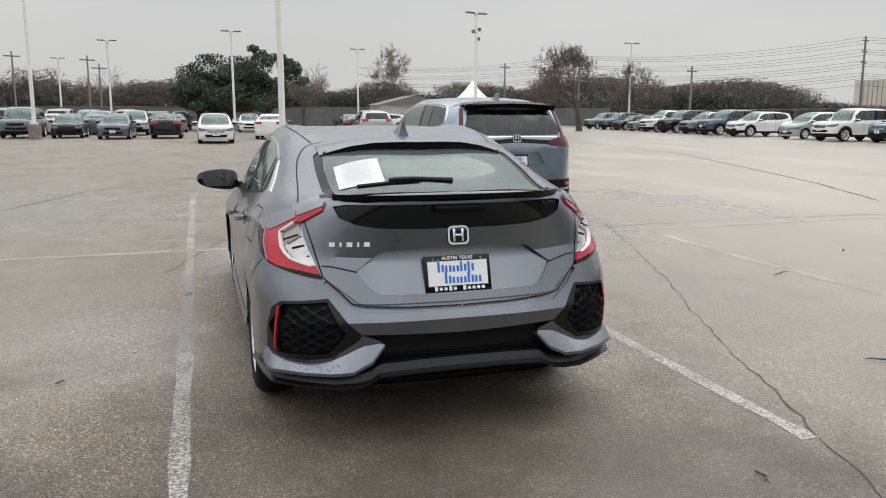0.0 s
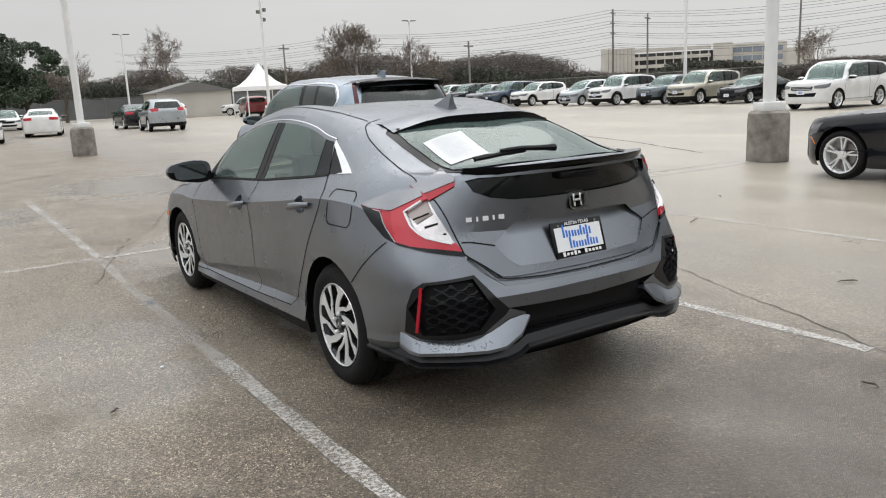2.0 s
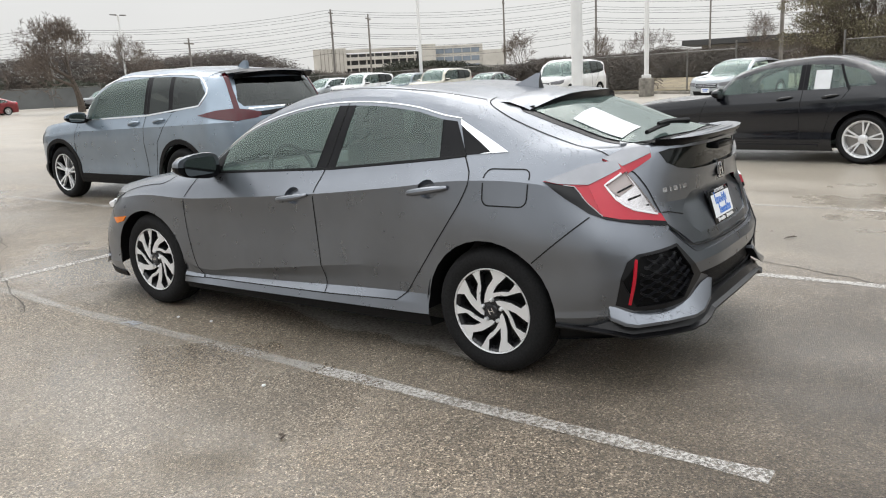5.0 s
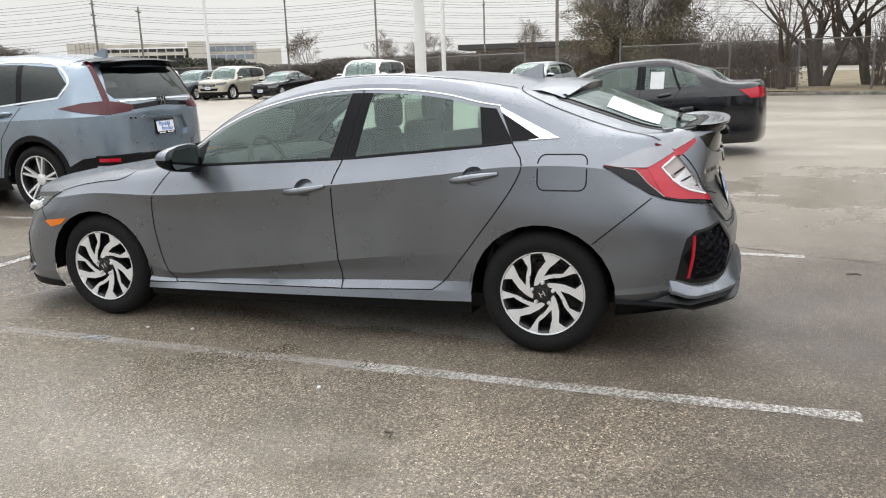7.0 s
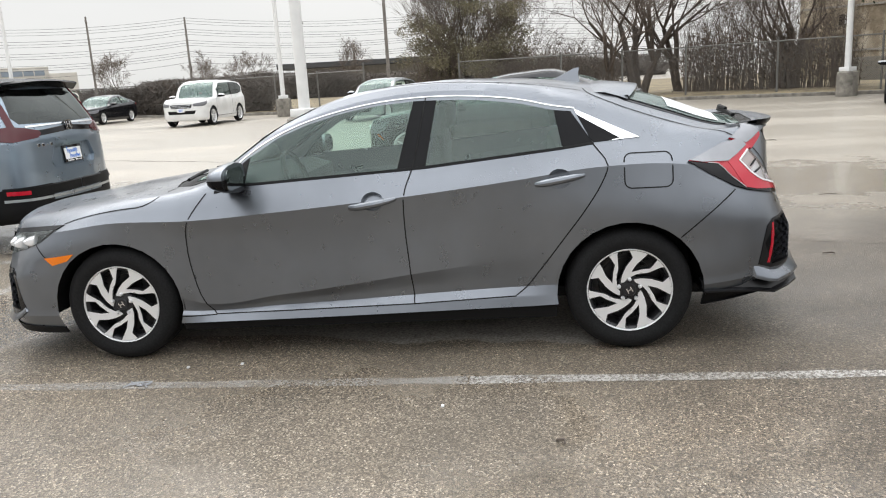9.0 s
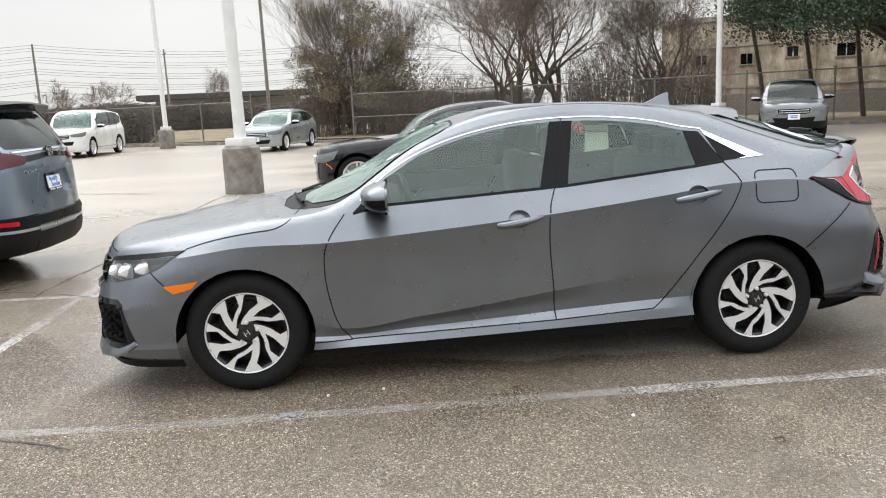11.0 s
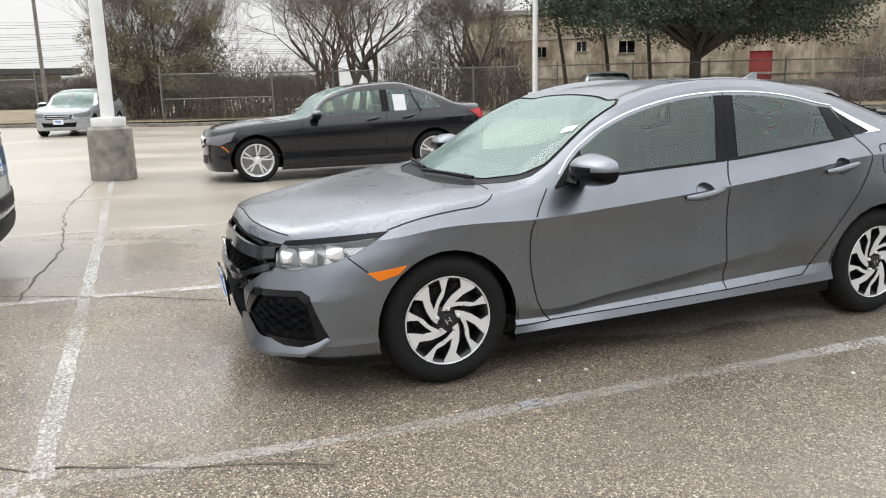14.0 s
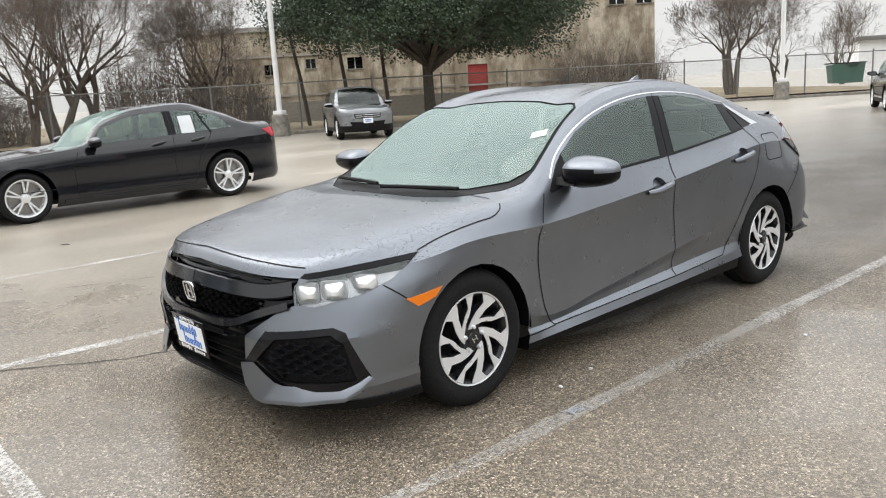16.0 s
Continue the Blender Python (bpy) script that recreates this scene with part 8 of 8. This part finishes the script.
def deck_garage():
    g = bpy.data.objects.new("parking_garage", None)
    scene.collection.objects.link(g)
    tagged(g, "far multi-level concrete parking garage", "building")
    m, ln = wall_frame((182.7, 179.0), (206.5, 151.5))
    bm = bmesh.new()
    box(bm, ln / 2, 8, 5.0, ln - .6, 14, 9.6, 0, m)
    part("deck_shadow", bm, M["dark_void"], g, "shaded parking decks")
    for i in range(5):
        bm = bmesh.new()
        box(bm, ln / 2 - 2, -.2, .9 + i * 2.45, ln - 6, .6, 1.05, .05, m)
        part("parapet", bm, M["garage"], g)
    for x in (0, ln - 3):
        bm = bmesh.new()
        box(bm, x + (3.5 if x == 0 else 1.5), .2, 5.9, 10.5 if x == 0 else 5.5, 2.5, 11.8, .1, m)
        part("stair_tower", bm, M["garage"], g)
    for i in range(9):
        bm = bmesh.new()
        box(bm, 10 + i * 2.6, -.1, 5, .35, .5, 9.8, 0, m)
        part("column", bm, M["garage"], g)
    for i in range(7):
        bm = bmesh.new()
        box(bm, .6 + i * 1.2, -1.15, 6.0, .12, .2, 11.0, 0, m)
        part("fin", bm, M["concrete"], g)
    o = bpy.data.objects.new("office_building", None)
    scene.collection.objects.link(o)
    tagged(o, "far blue-grey office block with ribbon windows", "building")
    m, ln = wall_frame((207.5, 154.5), (221, 134))
    bm = bmesh.new()
    box(bm, ln / 2 - 3, 6, 5.6, ln - 6, 12, 11.2, .1, m)
    box(bm, ln - 3, 5, 4.6, 9, 10, 9.2, .1, m)
    part("wall", bm, M["garage"], o)
    for i in range(4):
        for k in range(6):
            bm = bmesh.new()
            box(bm, 1.6 + k * 2.9, -.02, 1.6 + i * 2.6, 2.6, .3, 1.5, 0, m)
            part("window", bm, M["office"], o)
    low = bpy.data.objects.new("low_building", None)
    scene.collection.objects.link(low)
    tagged(low, "far low flat-roofed building with a deep canopy", "building")
    m, ln = wall_frame((104, 33), (108, 12))
    bm = bmesh.new()
    box(bm, ln / 2, 4, 1.9, ln - 2, 8, 3.8, .1, m)
    part("wall", bm, M["brickwall"], low)
    bm = bmesh.new()
    box(bm, ln / 2, 2, 4.0, ln + 2, 12, .7, .05, m)
    part("canopy", bm, M["dark_void"], low)
    # pale industrial sheds far behind the lane
    sh = bpy.data.objects.new("white_shed", None)
    scene.collection.objects.link(sh)
    tagged(sh, "long white industrial shed behind the fence", "building")
    m, ln = wall_frame((23.5, -66), (4, -75))
    bm = bmesh.new()
    box(bm, ln / 2, 6, 1.7, ln, 12, 3.4, .05, m)
    part("wall", bm, M["tent"], sh)
    bm = bmesh.new()
    box(bm, ln / 2, 5.8, 3.5, ln + .6, 12.6, .35, .05, m)
    part("roof", bm, M["galv"], sh)
    for k in range(3):
        bm = bmesh.new()
        box(bm, 4 + k * 9, -.05, 1.5, 2.6, .2, 2.6, 0, m)
        part("door", bm, M["office"], sh)
    bn = bpy.data.objects.new("waste_container", None)
    scene.collection.objects.link(bn)
    tagged(bn, "dark green steel waste container on the grass", "container")
    bm = bmesh.new()
    prism(bm, [(-.9, .15), (.9, .15), (1.05, 1.35), (-1.05, 1.5)], -.75, .75, "y", pose(18.6, -50.9, .1, 0, 0, 35))
    part("tub", bm, M["green_bin"], bn)
    bm = bmesh.new()
    box(bm, 18.6, -50.9, 1.55, 2.2, 1.6, .08, .02)
    part("lid", bm, M["trim"], bn)


deck_garage()


def tent():
    t = bpy.data.objects.new("canopy_tent", None)
    scene.collection.objects.link(t)
    t.location = (19.7, 55.0, gz(19.7, 55))
    tagged(t, "white peaked canopy tent on slim posts", "tent")
    bm = bmesh.new()
    n, k = 8, 6
    corners = [(-1.6, -1.6), (1.6, -1.6), (1.6, 1.6), (-1.6, 1.6)]
    edge = []
    for i in range(4):
        a, b = corners[i], corners[(i + 1) % 4]
        edge += [(a[0] + (b[0] - a[0]) * j / n, a[1] + (b[1] - a[1]) * j / n) for j in range(n)]
    rings = []
    for s in range(k + 1):
        f = 1 - s / k
        rings.append([bm.verts.new((x * f + (0.01 if s == k else 0) * x, y * f + (0.01 if s == k else 0) * y, 2.35 + 1.75 * (1 - f) ** 1.7)) for x, y in edge])
    skirt = [bm.verts.new((x * 1.01, y * 1.01, 2.05)) for x, y in edge]
    for a, b in zip([skirt] + rings, rings):
        for i in range(len(edge)):
            j = (i + 1) % len(edge)
            bm.faces.new((a[i], a[j], b[j], b[i]))
    part("canopy", bm, M["tent"], t, smooth=50)
    for x, y in corners:
        bm = bmesh.new()
        tube(bm, [(x, y, 0), (x, y, 2.3)], .05, 8)
        part("post", bm, M["white_pole"], t)
    hut = bpy.data.objects.new("low_hut", None)
    scene.collection.objects.link(hut)
    hut.location = (19.5, 74, gz(21, 70))
    tagged(hut, "low pale hut with a shallow gable roof", "building")
    bm = bmesh.new()
    box(bm, 0, 0, 1.2, 7, 5, 2.4, .03)
    part("wall", bm, M["garage"], hut)
    bm = bmesh.new()
    prism(bm, [(-3.8, 2.35), (3.8, 2.35), (0, 3.3)], -2.8, 2.8, "y")
    part("roof", bm, M["galv"], hut)


tent()


# ---- power lines ----
def power_pole(x, y, h, arms=2, r=.16):
    p = bpy.data.objects.new("power_pole", None)
    scene.collection.objects.link(p)
    p.location = (x, y, 0)
    p.rotation_euler = (0, 0, radians(25))
    tagged(p, "tall weathered wooden power pole with crossarms", "power pole", "power poles")
    bm = bmesh.new()
    tube(bm, [(0, 0, 0), (0, 0, h)], [r, r * .65], 8)
    part("pole", bm, M["wood_pole"], p, smooth=40)
    for i in range(arms):
        bm = bmesh.new()
        box(bm, 0, 0, h - .5 - i * 1.3, 1.7, .12, .14)
        part("crossarm", bm, M["wood_pole"], p)


LINE = [(30, 150), (57, 110), (76.7, 73.4), (97, 44), (112, 5), (122, -40)]
for x, y in LINE[1:]:
    power_pole(x, y, 11.0, 3, .18)
for x, y, h in ((73.4, 44.3, 9.5), (44.7, 8.8, 12.5), (44.6, 62, 6.2), (34, 84, 7.6), (-20, 92, 8.2), (-13, 96, 8.2), (-12, 98, 7.4), (88, 26, 9.0), (64, 56, 8.5)):
    power_pole(x, y, h, 1, .13 if h < 12 else .12)
for k in range(13):
    off, z = ((-1.1, 0, 1.1)[k % 3]), 10.8 - (k // 3) * 1.4 - (k % 3) * .25
    bm = bmesh.new()
    for a, b in zip(LINE, LINE[1:]):
        pts = []
        for i in range(13):
            t = i / 12
            pts.append((a[0] + (b[0] - a[0]) * t + off, a[1] + (b[1] - a[1]) * t + off * .4, z - 1.1 * (1 - (2 * t - 1) ** 2)))
        tube(bm, pts, .022, 3, cap=False)
    tagged(part("power_line", bm, M["wire"]), "sagging dark overhead power cable", "cable", "power cables")
